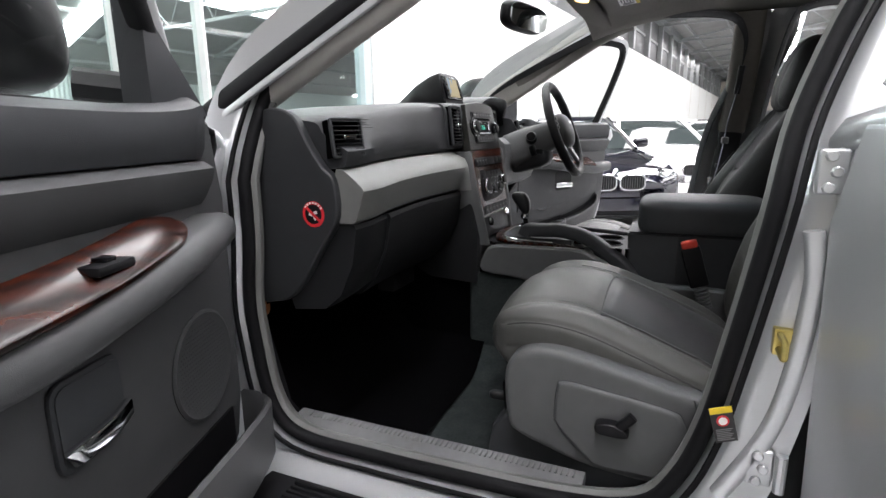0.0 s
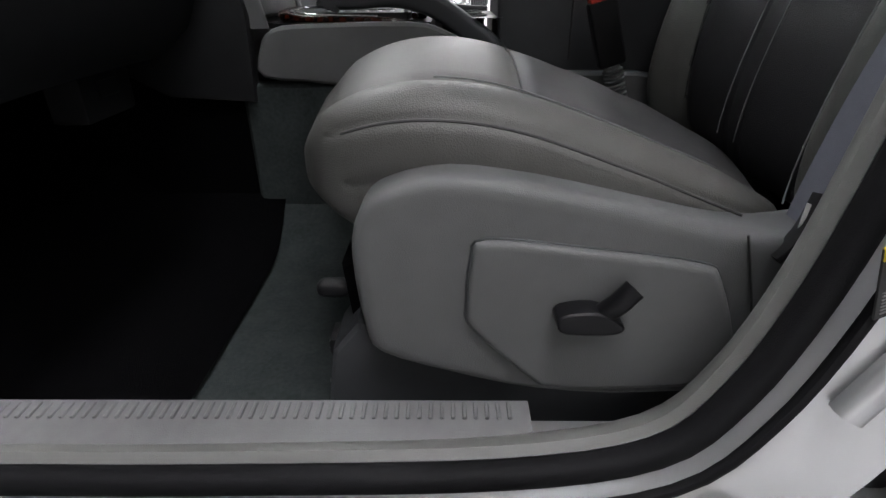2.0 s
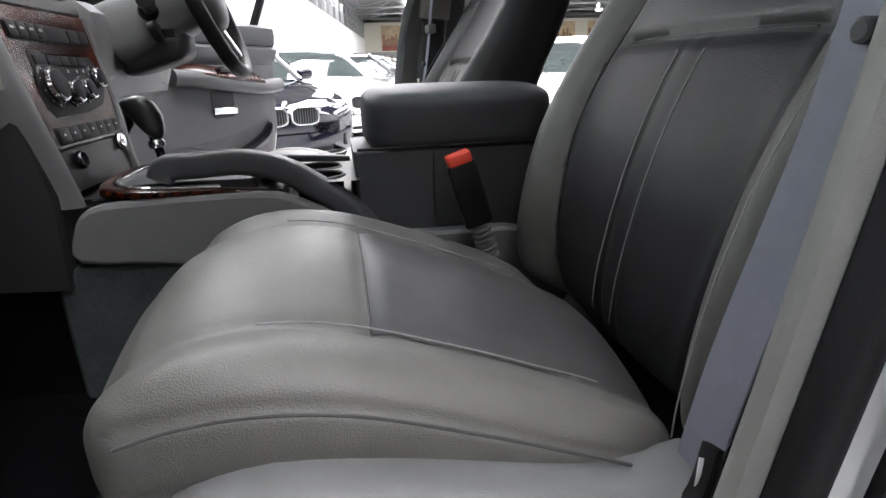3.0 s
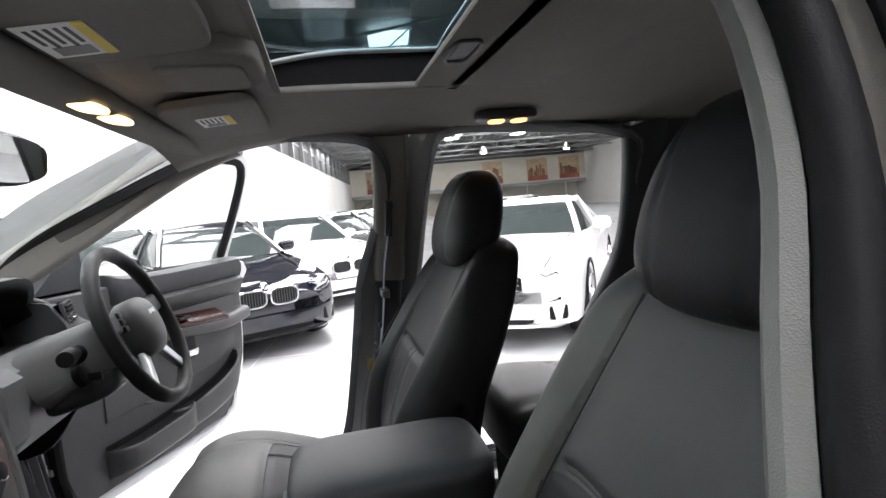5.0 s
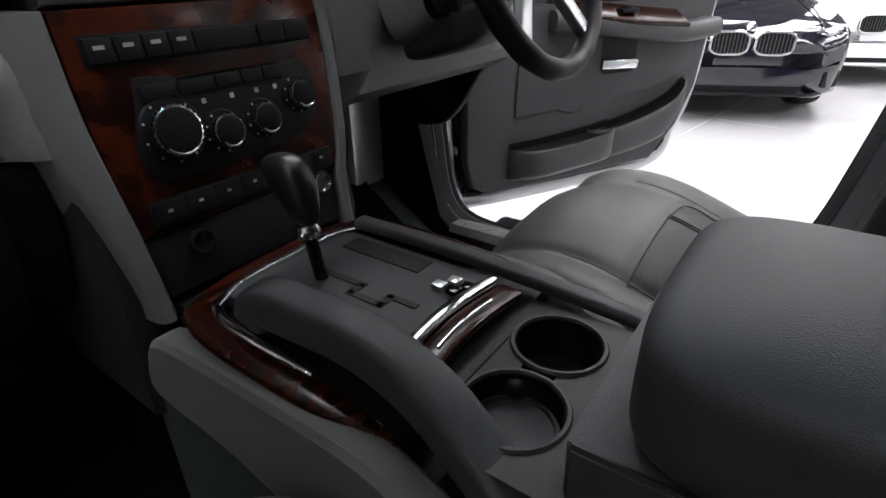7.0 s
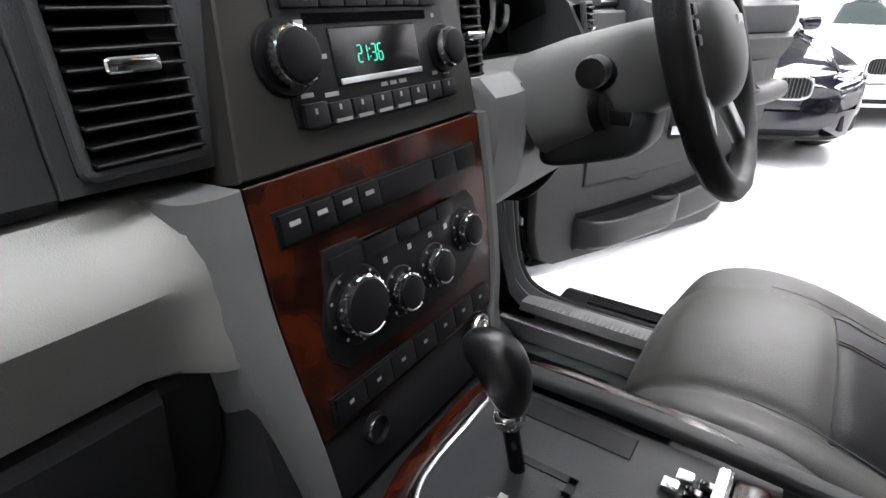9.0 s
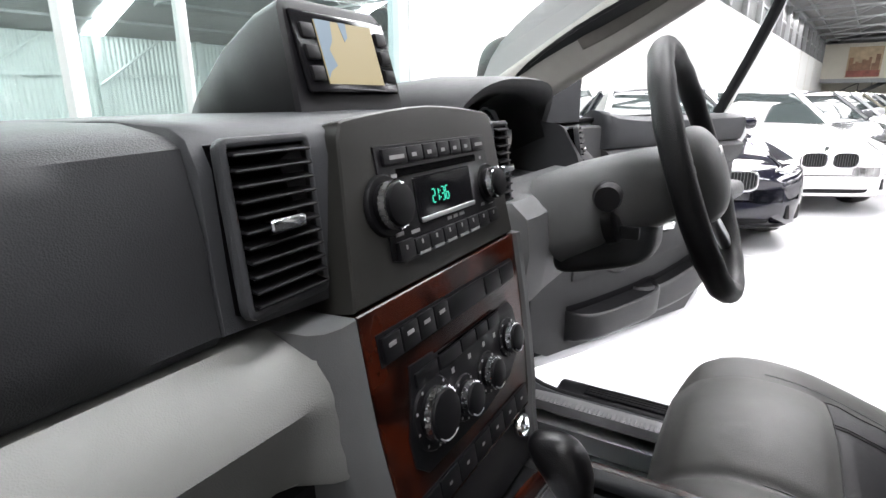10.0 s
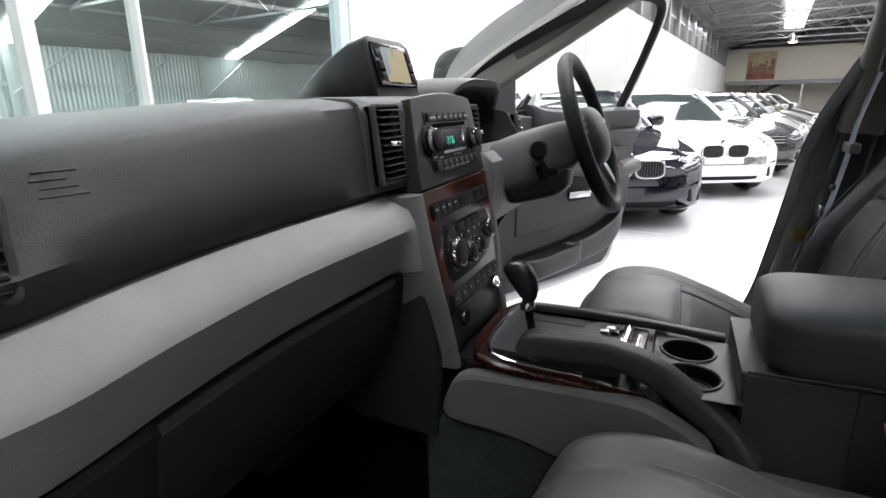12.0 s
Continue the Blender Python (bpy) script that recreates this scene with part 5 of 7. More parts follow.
    shield = [(0.285, 0.63), (0.278, 0.71), (0.287, 0.752), (0.315, 0.776), (0.37, 0.788), (0.45, 0.778), (0.55, 0.755), (0.62, 0.738), (0.67, 0.730), (0.72, 0.730), (0.74, 0.67), (0.72, 0.57), (0.58, 0.548), (0.46, 0.553), (0.37, 0.575), (0.30, 0.60)]
    sh = part("side_shield", prism([(p.x, p.z) for p in curve([(x, 0, z) for x, z in shield], 3, True)], "y", min(o * 0.655, o * 0.728), max(o * 0.655, o * 0.728), 0.018, 4), "grey", th, "grey moulded seat side shield")
    pan = [(0.385, 0.665), (0.388, 0.71), (0.402, 0.732), (0.50, 0.722), (0.595, 0.708), (0.618, 0.69), (0.645, 0.615), (0.63, 0.575), (0.585, 0.566), (0.475, 0.565), (0.448, 0.58), (0.39, 0.637)]
    pan_c = curve([(x, 0, z) for x, z in pan], 4, True)
    pn = part("switch_panel", prism([(p.x, p.z) for p in pan_c], "y", min(o * 0.715, o * 0.737), max(o * 0.715, o * 0.737), 0.009, 4), "grey", sh, "grey raised switch panel")
    part("panel_gap", sweep([Vector((p.x, o * 0.7285, p.z)) for p in pan_c], circle(0.0016, 6), True, (0, 1, 0)), "slate", sh)
    part("power_switch", prism([(p.x, p.z) for p in curve([(0.500 + 0.78 * (x - 0.500), 0, 0.662 + 0.78 * (z - 0.662)) for x, z in ((0.462, 0.672), (0.50, 0.676), (0.532, 0.660), (0.526, 0.645), (0.468, 0.645), (0.456, 0.659))], 3, True)], "y", min(o * 0.73, o * 0.760), max(o * 0.73, o * 0.760), 0.005, 3), "black", sh, "black power seat switch")
    part("recline_switch", sweep(curve([(0.507, o * 0.748, 0.664), (0.520, o * 0.752, 0.679), (0.533, o * 0.75, 0.693)], 4), rounded(0.018, 0.018, 0.006, 3), up=(0, 1, 0)), "black", sh, "black recline switch")
    part("shield_joint", tube(curve([(0.632, o * 0.7288, 0.735), (0.648, o * 0.7288, 0.68), (0.668, o * 0.7288, 0.60)], 4), 0.0013, 5), "seam", sh)
    # slide rail cover and base
    part("rail_cover", prism([(0.225, 0.48), (0.24, 0.575), (0.27, 0.612), (0.35, 0.595), (0.47, 0.56), (0.6, 0.55), (0.78, 0.55), (0.78, 0.46)], "y", min(o * 0.60, o * 0.69), max(o * 0.60, o * 0.69), 0.012, 3), "slate", th, "grey seat rail cover")
    part("seat_frame", prism([(0.26, 0.56), (0.25, 0.66), (0.35, 0.70), (0.72, 0.66), (0.74, 0.5), (0.4, 0.5)], "y", min(s * 0.19, s * 0.65), max(s * 0.19, s * 0.65), 0.01), "mat_black", th)
    for y in (0.22, 0.62):
        part("seat_rail", box(0.22, 0.80, min(s * (y - 0.025), s * (y + 0.025)), max(s * (y - 0.025), s * (y + 0.025)), 0.44, 0.50, 0.006), "black", th)
    th.matrix_world = Matrix.Translation((slide, 0.022 if s > 0 else -0.012, -0.018 if s > 0 else 0)) @ th.matrix_world
    return th


seat(-1, "grey leather passenger seat with charcoal centre panels")
seat(1, "driver's seat with grey leather cushion and charcoal backrest", 0.0, -0.075)


def bench():
    th = thing("rear_bench", "grey leather rear bench seat", "car seat", (1.6, 0, 0.45))
    for k, y0 in enumerate((-0.47, 0.0, 0.47)):
        def pad_shape(u, v, w, y0=y0):
            z = 0.795 + 0.105 * w - 0.04 * u + 0.016 * math.cos(v * 1.5) * (w > 0)
            z -= groove(abs(v) - 0.66, 0.05, 0.008) * (w > 0.4) + groove(u + 0.15, 0.05, 0.010) * (w > 0.4 and abs(v) < 0.66)
            return (1.25 + 0.30 * u, y0 + 0.238 * v, z)
        part("rear_cushion", puff(24, 4.0, pad_shape), "leather", th, "grey leather rear cushion", 60)
        part("rear_backrest", puff(16, 4.5, lambda u, v, w: (1.62 + 0.07 * u + 0.16 * (w + 1) / 2 + 0.02 * w, y0 + 0.236 * v, 1.05 + 0.31 * w)), "leather", th, "grey leather rear backrest", 60)
        if k != 1:
            part("rear_headrest", puff(12, 3.5, lambda u, v, w: (1.80 + 0.05 * u, y0 + 0.13 * v, 1.44 + 0.08 * w)), "dleather", th, "charcoal rear headrest", 60)
    part("bench_base", box(1.02, 1.55, -0.66, 0.66, 0.46, 0.72, 0.02), "mat_black", th)
    return th


bench()


def belt(s):
    """Seat belt that runs down the door pillar to the sill, with guide and stop button."""
    th = thing("seat_belt", "slate grey seat belt hanging down the door pillar", "seat belt", (0.80, s * 0.74, 1.0), "front seat belts")
    bx = BPX[s > 0]
    run = curve([(0.905 + bx, s * 0.655, 1.44), (0.868 + bx, s * 0.695, 1.25), (0.856 + bx, s * 0.710, 1.13), (0.838 + bx, s * 0.712, 1.02), (0.817 + bx, s * 0.710, 0.93), (0.790 + bx, s * 0.710, 0.83), (0.768 + bx, s * 0.712, 0.72), (0.762 + bx, s * 0.715, 0.64)], 6)
    part("webbing", sweep(run, rounded(0.0022, 0.047, 0.001, 1), up=(0, 1, 0)), "belt", th, "slate grey woven webbing")
    gp = part("guide", box(0.850 + bx, 0.874 + bx, min(s * 0.675, s * 0.745), max(s * 0.675, s * 0.745), 1.15, 1.176, 0.006, 3), "grey", th, "grey belt guide")
    part("stop_button", lathe([(0.0085, -0.005), (0.0085, 0.004), (0.006, 0.006), (0.001, 0.006)], 14, pose(0.840 + bx, s * 0.718, 1.062, 0, -90)), "slate", th, "grey stop button")
    part("tongue", box(0.81 + bx, 0.822 + bx, min(s * 0.68, s * 0.73), max(s * 0.68, s * 0.73), 0.99, 1.02, 0.003), "chrome", th) if s > 0 else None
    part("care_tag", sweep(curve([(0.69, s * 0.728, 0.725), (0.685, s * 0.735, 0.742), (0.69, s * 0.73, 0.758)], 3), rounded(0.001, 0.016, 0.0004, 1), up=(1, 0, 0)), "white", th, "white fabric care tag")
    part("lower_anchor", sweep(curve([(0.660, s * 0.740, 0.712), (0.680, s * 0.736, 0.735), (0.694, s * 0.728, 0.768)], 4), rounded(0.008, 0.018, 0.003, 2), up=(0, 1, 0)), "rubber", th, "black belt anchor")
    # buckle between the seats
    bk = thing("belt_buckle", "black seat belt buckle with a red push button", "belt buckle", (0.62, s * 0.15, 0.8), "belt buckles")
    tilt = pose(0.640, s * 0.190, 0.832, 0, -17, 0)
    part("buckle_body", turned(box(-0.024, 0.024, -0.013, 0.013, -0.035, 0.075, 0.008, 3), tilt), "black", bk)
    part("push_button", turned(box(-0.02, 0.02, -0.0135, 0.0135, 0.072, 0.092, 0.006, 3), tilt), "red", bk, "red push button")
    boot = part("stalk_boot", lathe([(0.0135, -0.10), (0.0135, -0.034)], 12, tilt), "grey", bk, "grey ribbed buckle boot")
    for k in range(7):
        part("boot_rib", lathe([(0.013, -0.049 - 0.0085 * k), (0.018, -0.045 - 0.0085 * k), (0.018, -0.042 - 0.0085 * k), (0.013, -0.039 - 0.0085 * k)], 12, tilt), "grey", boot)


belt(-1)
belt(R)
# release handle and rail end in front of the passenger seat base
_lv = thing("seat_release_handle", "black seat release handle under the passenger cushion", "handle", (0.23, -0.60, 0.60))
part("grip", puff(8, 3.5, lambda u, v, w: (0.236 + 0.020 * u, -0.640 + 0.012 * v, 0.622 + 0.009 * w)), "black", _lv, "", 60)
part("rail_end", box(0.225, 0.262, -0.655, -0.615, 0.535, 0.558, 0.005), "black", _lv)

# ---- dashboard ----
dash = thing("dashboard", "two-tone grey moulded dashboard with wood centre panel", "dashboard", (-0.2, 0, 0.9))
seam_x = spline([(0.0, 0.0), (0.26, -0.008), (0.45, -0.020), (0.6, -0.016), (0.70, -0.013), (0.76, -0.022)])
seam_z = spline([(0.0, 1.156), (0.26, 1.157), (0.45, 1.154), (0.6, 1.150), (0.76, 1.141)])
top_x = spline([(0.0, -0.024), (0.26, -0.028), (0.45, -0.046), (0.6, -0.050), (0.70, -0.062), (0.76, -0.090)])
top_z = spline([(0.0, 1.292), (0.17, 1.290), (0.26, 1.288), (0.40, 1.281), (0.52, 1.271), (0.62, 1.258), (0.70, 1.245), (0.76, 1.234)])


def face_x(z):
    """Leaning face of the centre stack."""
    return 0.028 + (1.165 - z) * 0.2


def pad_ring(y):
    a = abs(y)
    sx, sz, tx, tz = seam_x(a), seam_z(a), top_x(a), top_z(a)
    back = -0.60 + 0.07 * (a / 0.75) ** 2
    pts = [(back, 1.232 - 0.012 * (a / 0.75) ** 2), (-0.45, max(tz - 0.012, 1.225)), (-0.33, tz + 0.004), (tx - 0.06, tz + 0.006), (tx - 0.010, tz - 0.001), (tx + 0.002, tz - 0.008), (tx + 0.006 + 0.004 * min(1.0, max(0.0, (a - 0.26) / 0.14)), tz - 0.024),
           (sx * 0.5 + tx * 0.5 + 0.005 + 0.009 * min(1.0, max(0.0, (a - 0.26) / 0.14)), (sz + tz) / 2), (sx - 0.004 + 0.010 * min(1.0, max(0.0, (a - 0.26) / 0.14)), sz + 0.03), (sx, sz + 0.004), (sx - 0.006, sz - 0.004), (-0.30, sz - 0.03), (back, 1.12)]
    return [(x, y, z) for x, z in pts]


part("pad", loft([pad_ring(y) for y in np.linspace(-0.748, -0.228, 26)]), "pad", dash, "dark slate upper dashboard pad", 40)
part("pad", loft([[(x - 0.022 * (x > -0.3), y, z - 0.004) for x, y, z in pad_ring(y0)] for y0 in np.linspace(-0.222, 0.20, 18) for y in (y0,)]), "pad", dash, "dark slate centre dashboard pad", 40)
def well_ring(y):
    """The driver's side pad dips into a shelf in front of the instruments."""
    return [(-0.55, y, 1.225), (-0.45, y, 1.236), (-0.33, y, 1.246), (-0.20, y, 1.244), (-0.176, y, 1.235), (-0.172, y, 1.176), (-0.10, y, 1.170), (-0.04, y, 1.168), (-0.02, y, 1.160), (-0.02, y, 1.14), (-0.30, y, 1.12), (-0.55, y, 1.12)]


part("pad", loft([well_ring(y) for y in np.linspace(0.205, 0.575, 12)]), "pad", dash, "dark slate driver side pad", 40)
part("pad", loft([pad_ring(y) for y in np.linspace(0.578, 0.748, 10)]), "pad", dash, "dark slate driver side pad", 40)
part("windscreen_edge", sweep([Vector((-0.565 + 0.07 * (abs(y) / 0.75) ** 2, y, 1.247 - 0.014 * (abs(y) / 0.75) ** 2)) for y in np.linspace(-0.73, 0.30, 24)], rounded(0.03, 0.030, 0.008, 3)), "rubber", dash, "black strip at the foot of the windscreen")
# pressed airbag mark
def pad_x(y, z):
    pts = sorted((q[2], q[0]) for q in pad_ring(y)[4:9])
    return float(np.interp(z, [q[0] for q in pts], [q[1] for q in pts]))


for _k in range(4):
    _z = 1.222 + 0.006 * _k
    part("airbag_mark", tube([(pad_x(y, _z) + 0.0002, y, _z) for y in np.linspace(-0.650 + 0.004 * (_k % 2), -0.615 - 0.005 * (_k % 3), 5)], 0.0009, 5), "slate", dash)


def band_ring(y):
    a = abs(y)
    sx, sz = seam_x(a), seam_z(a) - 0.006
    k = min(1.0, max(0.0, (0.212 - a) / 0.045))
    k = k * k * (3 - 2 * k)
    pts = [(sx - 0.02, sz), (sx - 0.002, sz - 0.002), (sx + 0.022, sz - 0.02), (sx + 0.042, sz - 0.038), (sx + 0.046, sz - 0.046), (sx + 0.043, sz - 0.055), (sx + 0.034, sz - 0.085), (sx + 0.024, sz - 0.110), (sx + 0.014, sz - 0.117), (sx - 0.05, sz - 0.117)]
    return [(x + k * (face_x(z) - 0.002 - x) * (2 <= i < 9), y, z) for i, (x, z) in enumerate(pts)]


part("shelf_band", loft([band_ring(y) for y in np.linspace(-0.756, -0.166, 36)]), "light", dash, "light grey dashboard band", 30)
part("shelf_band", loft([band_ring(y) for y in np.linspace(0.60, 0.75, 10)]), "light", dash, "light grey dashboard band", 30)


def glove_ring(y, k=0.0):
    a = abs(y)
    sx, sz = seam_x(a), seam_z(a) - 0.126
    pts = [(sx + 0.014 + k, sz), (sx + 0.018 + k, sz - 0.01), (sx + 0.005 + k, sz - 0.09), (sx - 0.03 + k, sz - 0.165), (sx - 0.075 + k, sz - 0.20 - k), (sx - 0.16, sz - 0.21 - k), (sx - 0.2, sz - 0.1), (sx - 0.12, sz)]
    return [(x, y, z) for x, z in pts]


# panel and lid take the darker pad copy that stands for shade
part("lower_panel", loft([glove_ring(y) for y in np.linspace(-0.750, -0.172, 24)]), "lowpad", dash, "lower dashboard panel darkened for shade", 30)
gb = part("glovebox_lid", loft([glove_ring(y, 0.008) for y in np.linspace(-0.62, -0.215, 18)]), "lowpad", dash, "glovebox lid darkened for shade", 30)
part("glovebox_latch", sweep(curve([(-0.058, -0.445, 0.972), (-0.048, -0.40, 0.963), (-0.044, -0.36, 0.968)], 4), rounded(0.026, 0.02, 0.006, 2)), "pad", gb)
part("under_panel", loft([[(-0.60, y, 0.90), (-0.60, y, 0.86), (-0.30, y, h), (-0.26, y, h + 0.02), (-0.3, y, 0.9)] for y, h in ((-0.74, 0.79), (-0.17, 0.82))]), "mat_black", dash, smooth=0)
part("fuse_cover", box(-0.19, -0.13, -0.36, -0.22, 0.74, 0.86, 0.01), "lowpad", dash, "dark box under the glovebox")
part("fuse_cover_slot", box(-0.129, -0.126, -0.32, -0.26, 0.775, 0.80, 0.001, 1), "black", dash)
# end caps
for s in (-1, 1):
    cap = [(-0.36, 1.185), (-0.30, 1.212), (-0.235, 1.195), (-0.20, 1.135), (-0.165, 1.085), (-0.14, 1.06), (-0.135, 0.98), (-0.18, 0.91), (-0.252, 0.807), (-0.315, 0.772), (-0.40, 0.80), (-0.42, 1.1)]
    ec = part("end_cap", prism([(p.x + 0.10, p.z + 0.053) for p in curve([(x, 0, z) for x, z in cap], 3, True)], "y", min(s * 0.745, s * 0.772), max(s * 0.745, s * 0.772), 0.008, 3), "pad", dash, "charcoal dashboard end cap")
    if s < 0:
        part("warning_sticker", lathe([(0.0285, 0), (0.0285, 0.0012), (0.002, 0.0012)], 30, pose(-0.095, -0.7715, 1.038, 90)), "redprint", ec, "round red warning sticker")
        part("sticker_face", lathe([(0.0215, 0.0012), (0.0215, 0.0020), (0.002, 0.0020)], 30, pose(-0.095, -0.7715, 1.038, 90)), "black", ec)
        bm = turned(box(-0.024, 0.024, -0.0024, 0.0, -0.003, 0.003), pose(-0.095, -0.7720, 1.038, 0, 40))
        part("sticker_bar", bm, "redprint", ec, smooth=0)
        for dx, dz, a in ((-0.007, 0.0, 20), (0.006, 0.004, -25), (0.004, -0.008, 50)):
            part("sticker_sign", turned(box(-0.005, 0.005, -0.0023, 0.0, -0.004, 0.004, 0.0008, 1), pose(-0.095 + dx, -0.7716, 1.038 + dz, 0, a)), "white", ec, smooth=0)
        for k in range(7):
            an = radians(35 + k * 18)
            part("sticker_text_bar", turned(box(-0.0022, 0.0022, -0.0006, 0.0, -0.002, 0.002), pose(-0.095 + 0.025 * math.cos(an), -0.7729, 1.038 + 0.025 * math.sin(an), 0, 90 - math.degrees(an))), "white", ec, smooth=0)
    # foot-well lamp
    if s < 0:
        part("footwell_lamp", turned(box(-0.025, 0.025, -0.012, 0.012, -0.006, 0.006, 0.003), pose(-0.274, s * 0.68, 0.828, 0, 20)), "mapglow", dash, "small lit footwell lamp")


def vent(y0, y1, x0, z0, z1, yaw, bars, lean=-4):
    """A louvred air vent with a frame and a chrome tab."""
    yc, zc, w, h = (y0 + y1) / 2, (z0 + z1) / 2, y1 - y0, z1 - z0
    m = pose(x0, yc, zc, 0, lean, yaw)
    fr = part("air_vent", turned(sweep([Vector((0, w / 2 * a, h / 2 * b)) for a, b in rounded(2, 2, 0.10, 3)], rounded(0.007, 0.010, 0.003, 2), True, (1, 0, 0)), m), "slate", dash, "slate air vent frame")
    part("vent_well", turned(box(-0.030, -0.002, -w / 2, w / 2, -h / 2, h / 2), m), "mat_black", fr, smooth=0)
    n = bars
    for k in range(n):
        z = -h / 2 + h * (k + 0.7) / (n + 0.4)
        part("slat", turned(turned(box(-0.006, 0.006, -w / 2 + 0.003, w / 2 - 0.003, -0.0012, 0.0012, 0.0008, 1), pose(0.004, 0, z, 0, 14)), m), "slat", fr)
    part("vent_tab", turned(box(0.0, 0.014, -0.016, 0.016, -0.0045, 0.0045, 0.003, 3), m), "chrome", fr, "chrome vent tab")
    part("vent_tab_stem", turned(box(-0.02, 0.0, -0.005, 0.005, -0.09 * h, 0.0), m), "black", fr)


vent(-0.216, -0.143, 0.0000, 1.172, 1.284, 1, 11, -6)
vent(0.168, 0.206, 0.0000, 1.170, 1.280, -2, 11, -6)
vent(-0.760, -0.684, -0.032, 1.160, 1.240, -22, 8, -10)
vent(0.60, 0.70, -0.035, 1.165, 1.255, 14, 8, -10)
part("vent_surround", loft([[(x - k, y, z + (top_z(abs(y)) - 1.287) * max(0, (z - 1.16) / 0.13) - max(k, 0) * 0.5) for x, z in ((-0.34, 1.289), (-0.10, 1.2945), (-0.036, 1.2915), (-0.022, 1.284), (-0.014, 1.266), (-0.010, 1.20), (-0.006, 1.160), (-0.10, 1.150))] for y, k in ((-0.2265, 0.0015), (-0.2255, 0.0), (-0.2, -0.003), (-0.15, -0.010), (-0.1, -0.014), (0.0, -0.016), (0.1, -0.014), (0.17, -0.008), (0.208, 0.002), (0.215, 0.02))]), "slate", dash, "slate centre section around the vents", 40)

# ---- centre stack ----
SM = pose(0.028, 0, 1.165, 0, -11.3)   # leaning face of the stack: x out of it, z up along it


def up(z):
    return (z - 1.165) * 1.02


def on_face(name, y0, y1, z0, z1, d0, d1, m, parent, lab="", bevel=0.0015, seg=2):
    return part(name, turned(box(d0, d1, y0, y1, up(z0), up(z1), bevel, seg), SM), m, parent, lab, 35 if bevel else 0)


def face_plate(name, outline, d0, d1, m, parent, lab="", bevel=0.002, seg=2):
    return part(name, turned(prism([(y, up(z)) for y, z in outline], "x", d0, d1, bevel, seg), SM), m, parent, lab, 30)


bz = [(-0.140, 1.152), (-0.121, 1.276)] + [(p.x, p.y) for p in curve([(-0.121, 1.276, 0), (-0.116, 1.289, 0), (-0.100, 1.296, 0), (0.015, 1.304, 0), (0.128, 1.296, 0), (0.143, 1.288, 0), (0.148, 1.275, 0)], 4)][1:-1] + [(0.148, 1.275), (0.159, 1.154)]
bezel = face_plate("radio_bezel", bz, -0.06, 0.002, "bezel", dash, "dark olive grey radio surround", 0.004, 3)
radio = face_plate("radio", [(-0.083, 1.272), (0.116, 1.271), (0.124, 1.176), (0.10, 1.173), (-0.066, 1.173), (-0.083, 1.178)], -0.01, 0.004, "black", dash, "black car radio with two chrome-ringed knobs")


def ribbed_ring(r, d0, d1, n=26):
    """A fluted ring of n small teeth, axis along local z."""
    bm = bmesh.new()
    rows = []
    for k in range(n * 2):
        a = math.pi * k / n
        q = r * (1.06 if k % 2 else 0.99)
        rows.append([(q * math.cos(a), q * math.sin(a), d) for d in (d0, d1)] + [((q - 0.0022) * math.cos(a), (q - 0.0022) * math.sin(a), d1 + 0.0008)])
    return loft(rows, False, False, bm, True)


def dial(parent, y, z, r, high, boss, lab):
    """Rotary knob on a dark boss, with a fluted chrome ring and a pointer."""
    m = SM @ pose(0, y, up(z), 0, 90)
    part("knob_boss", lathe([(boss, -0.002), (boss, 0.004), (boss * 0.95, 0.006), (boss * 0.75, 0.006)], 32, m), "slat", parent)
    k = part("knob", lathe([(r * 0.98, 0.003), (r, 0.005), (r * 0.97, high * 0.8), (r * 0.90, high * 0.95), (r * 0.72, high), (0.001, high * 1.01)], 32, m), "slat", parent, lab)
    part("knob_ring", turned(ribbed_ring(r, high * 0.50, high * 0.80), m), "chrome", parent, "fluted chrome knob ring")
    return m, k


for _y, _z, _r in ((-0.080, 1.224, 0.0195), (0.108, 1.218, 0.0165)):
    dial(radio, _y, _z, _r, 0.022, _r * 1.35, "black rotary knob")
on_face("disc_slot", -0.058, 0.088, 1.2445, 1.2515, 0.003, 0.0046, "mat_black", radio, "dark disc slot", 0)
on_face("display", -0.037, 0.069, 1.2015, 1.2415, 0.003, 0.0055, "gloss", radio, "black glass clock display", 0.001, 1)
on_face("display_rim", -0.034, 0.069, 1.2010, 1.2055, 0.005, 0.0066, "satin", radio, "pale bar under the display", 0.0005, 1)
# the clock reads 21:36
SEG = {"1": "bc", "2": "abged", "3": "abgcd", "6": "afgedc"}


def digit(ch, y, z, w, h, x):
    bm = bmesh.new()
    t = w * 0.20
    where = {"a": (0, h / 2, 1), "g": (0, 0, 1), "d": (0, -h / 2, 1), "f": (-w / 2, h / 4, 0), "b": (w / 2, h / 4, 0), "e": (-w / 2, -h / 4, 0), "c": (w / 2, -h / 4, 0)}
    for q in SEG[ch]:
        a, b, flat = where[q]
        if flat:
            box(x, x + 0.0006, y + a - w * 0.4, y + a + w * 0.4, z + b - t / 2, z + b + t / 2, bm=bm)
        else:
            box(x, x + 0.0006, y + a - t / 2, y + a + t / 2, z + b - h * 0.2, z + b + h * 0.2, bm=bm)
    return turned(bm, SM)


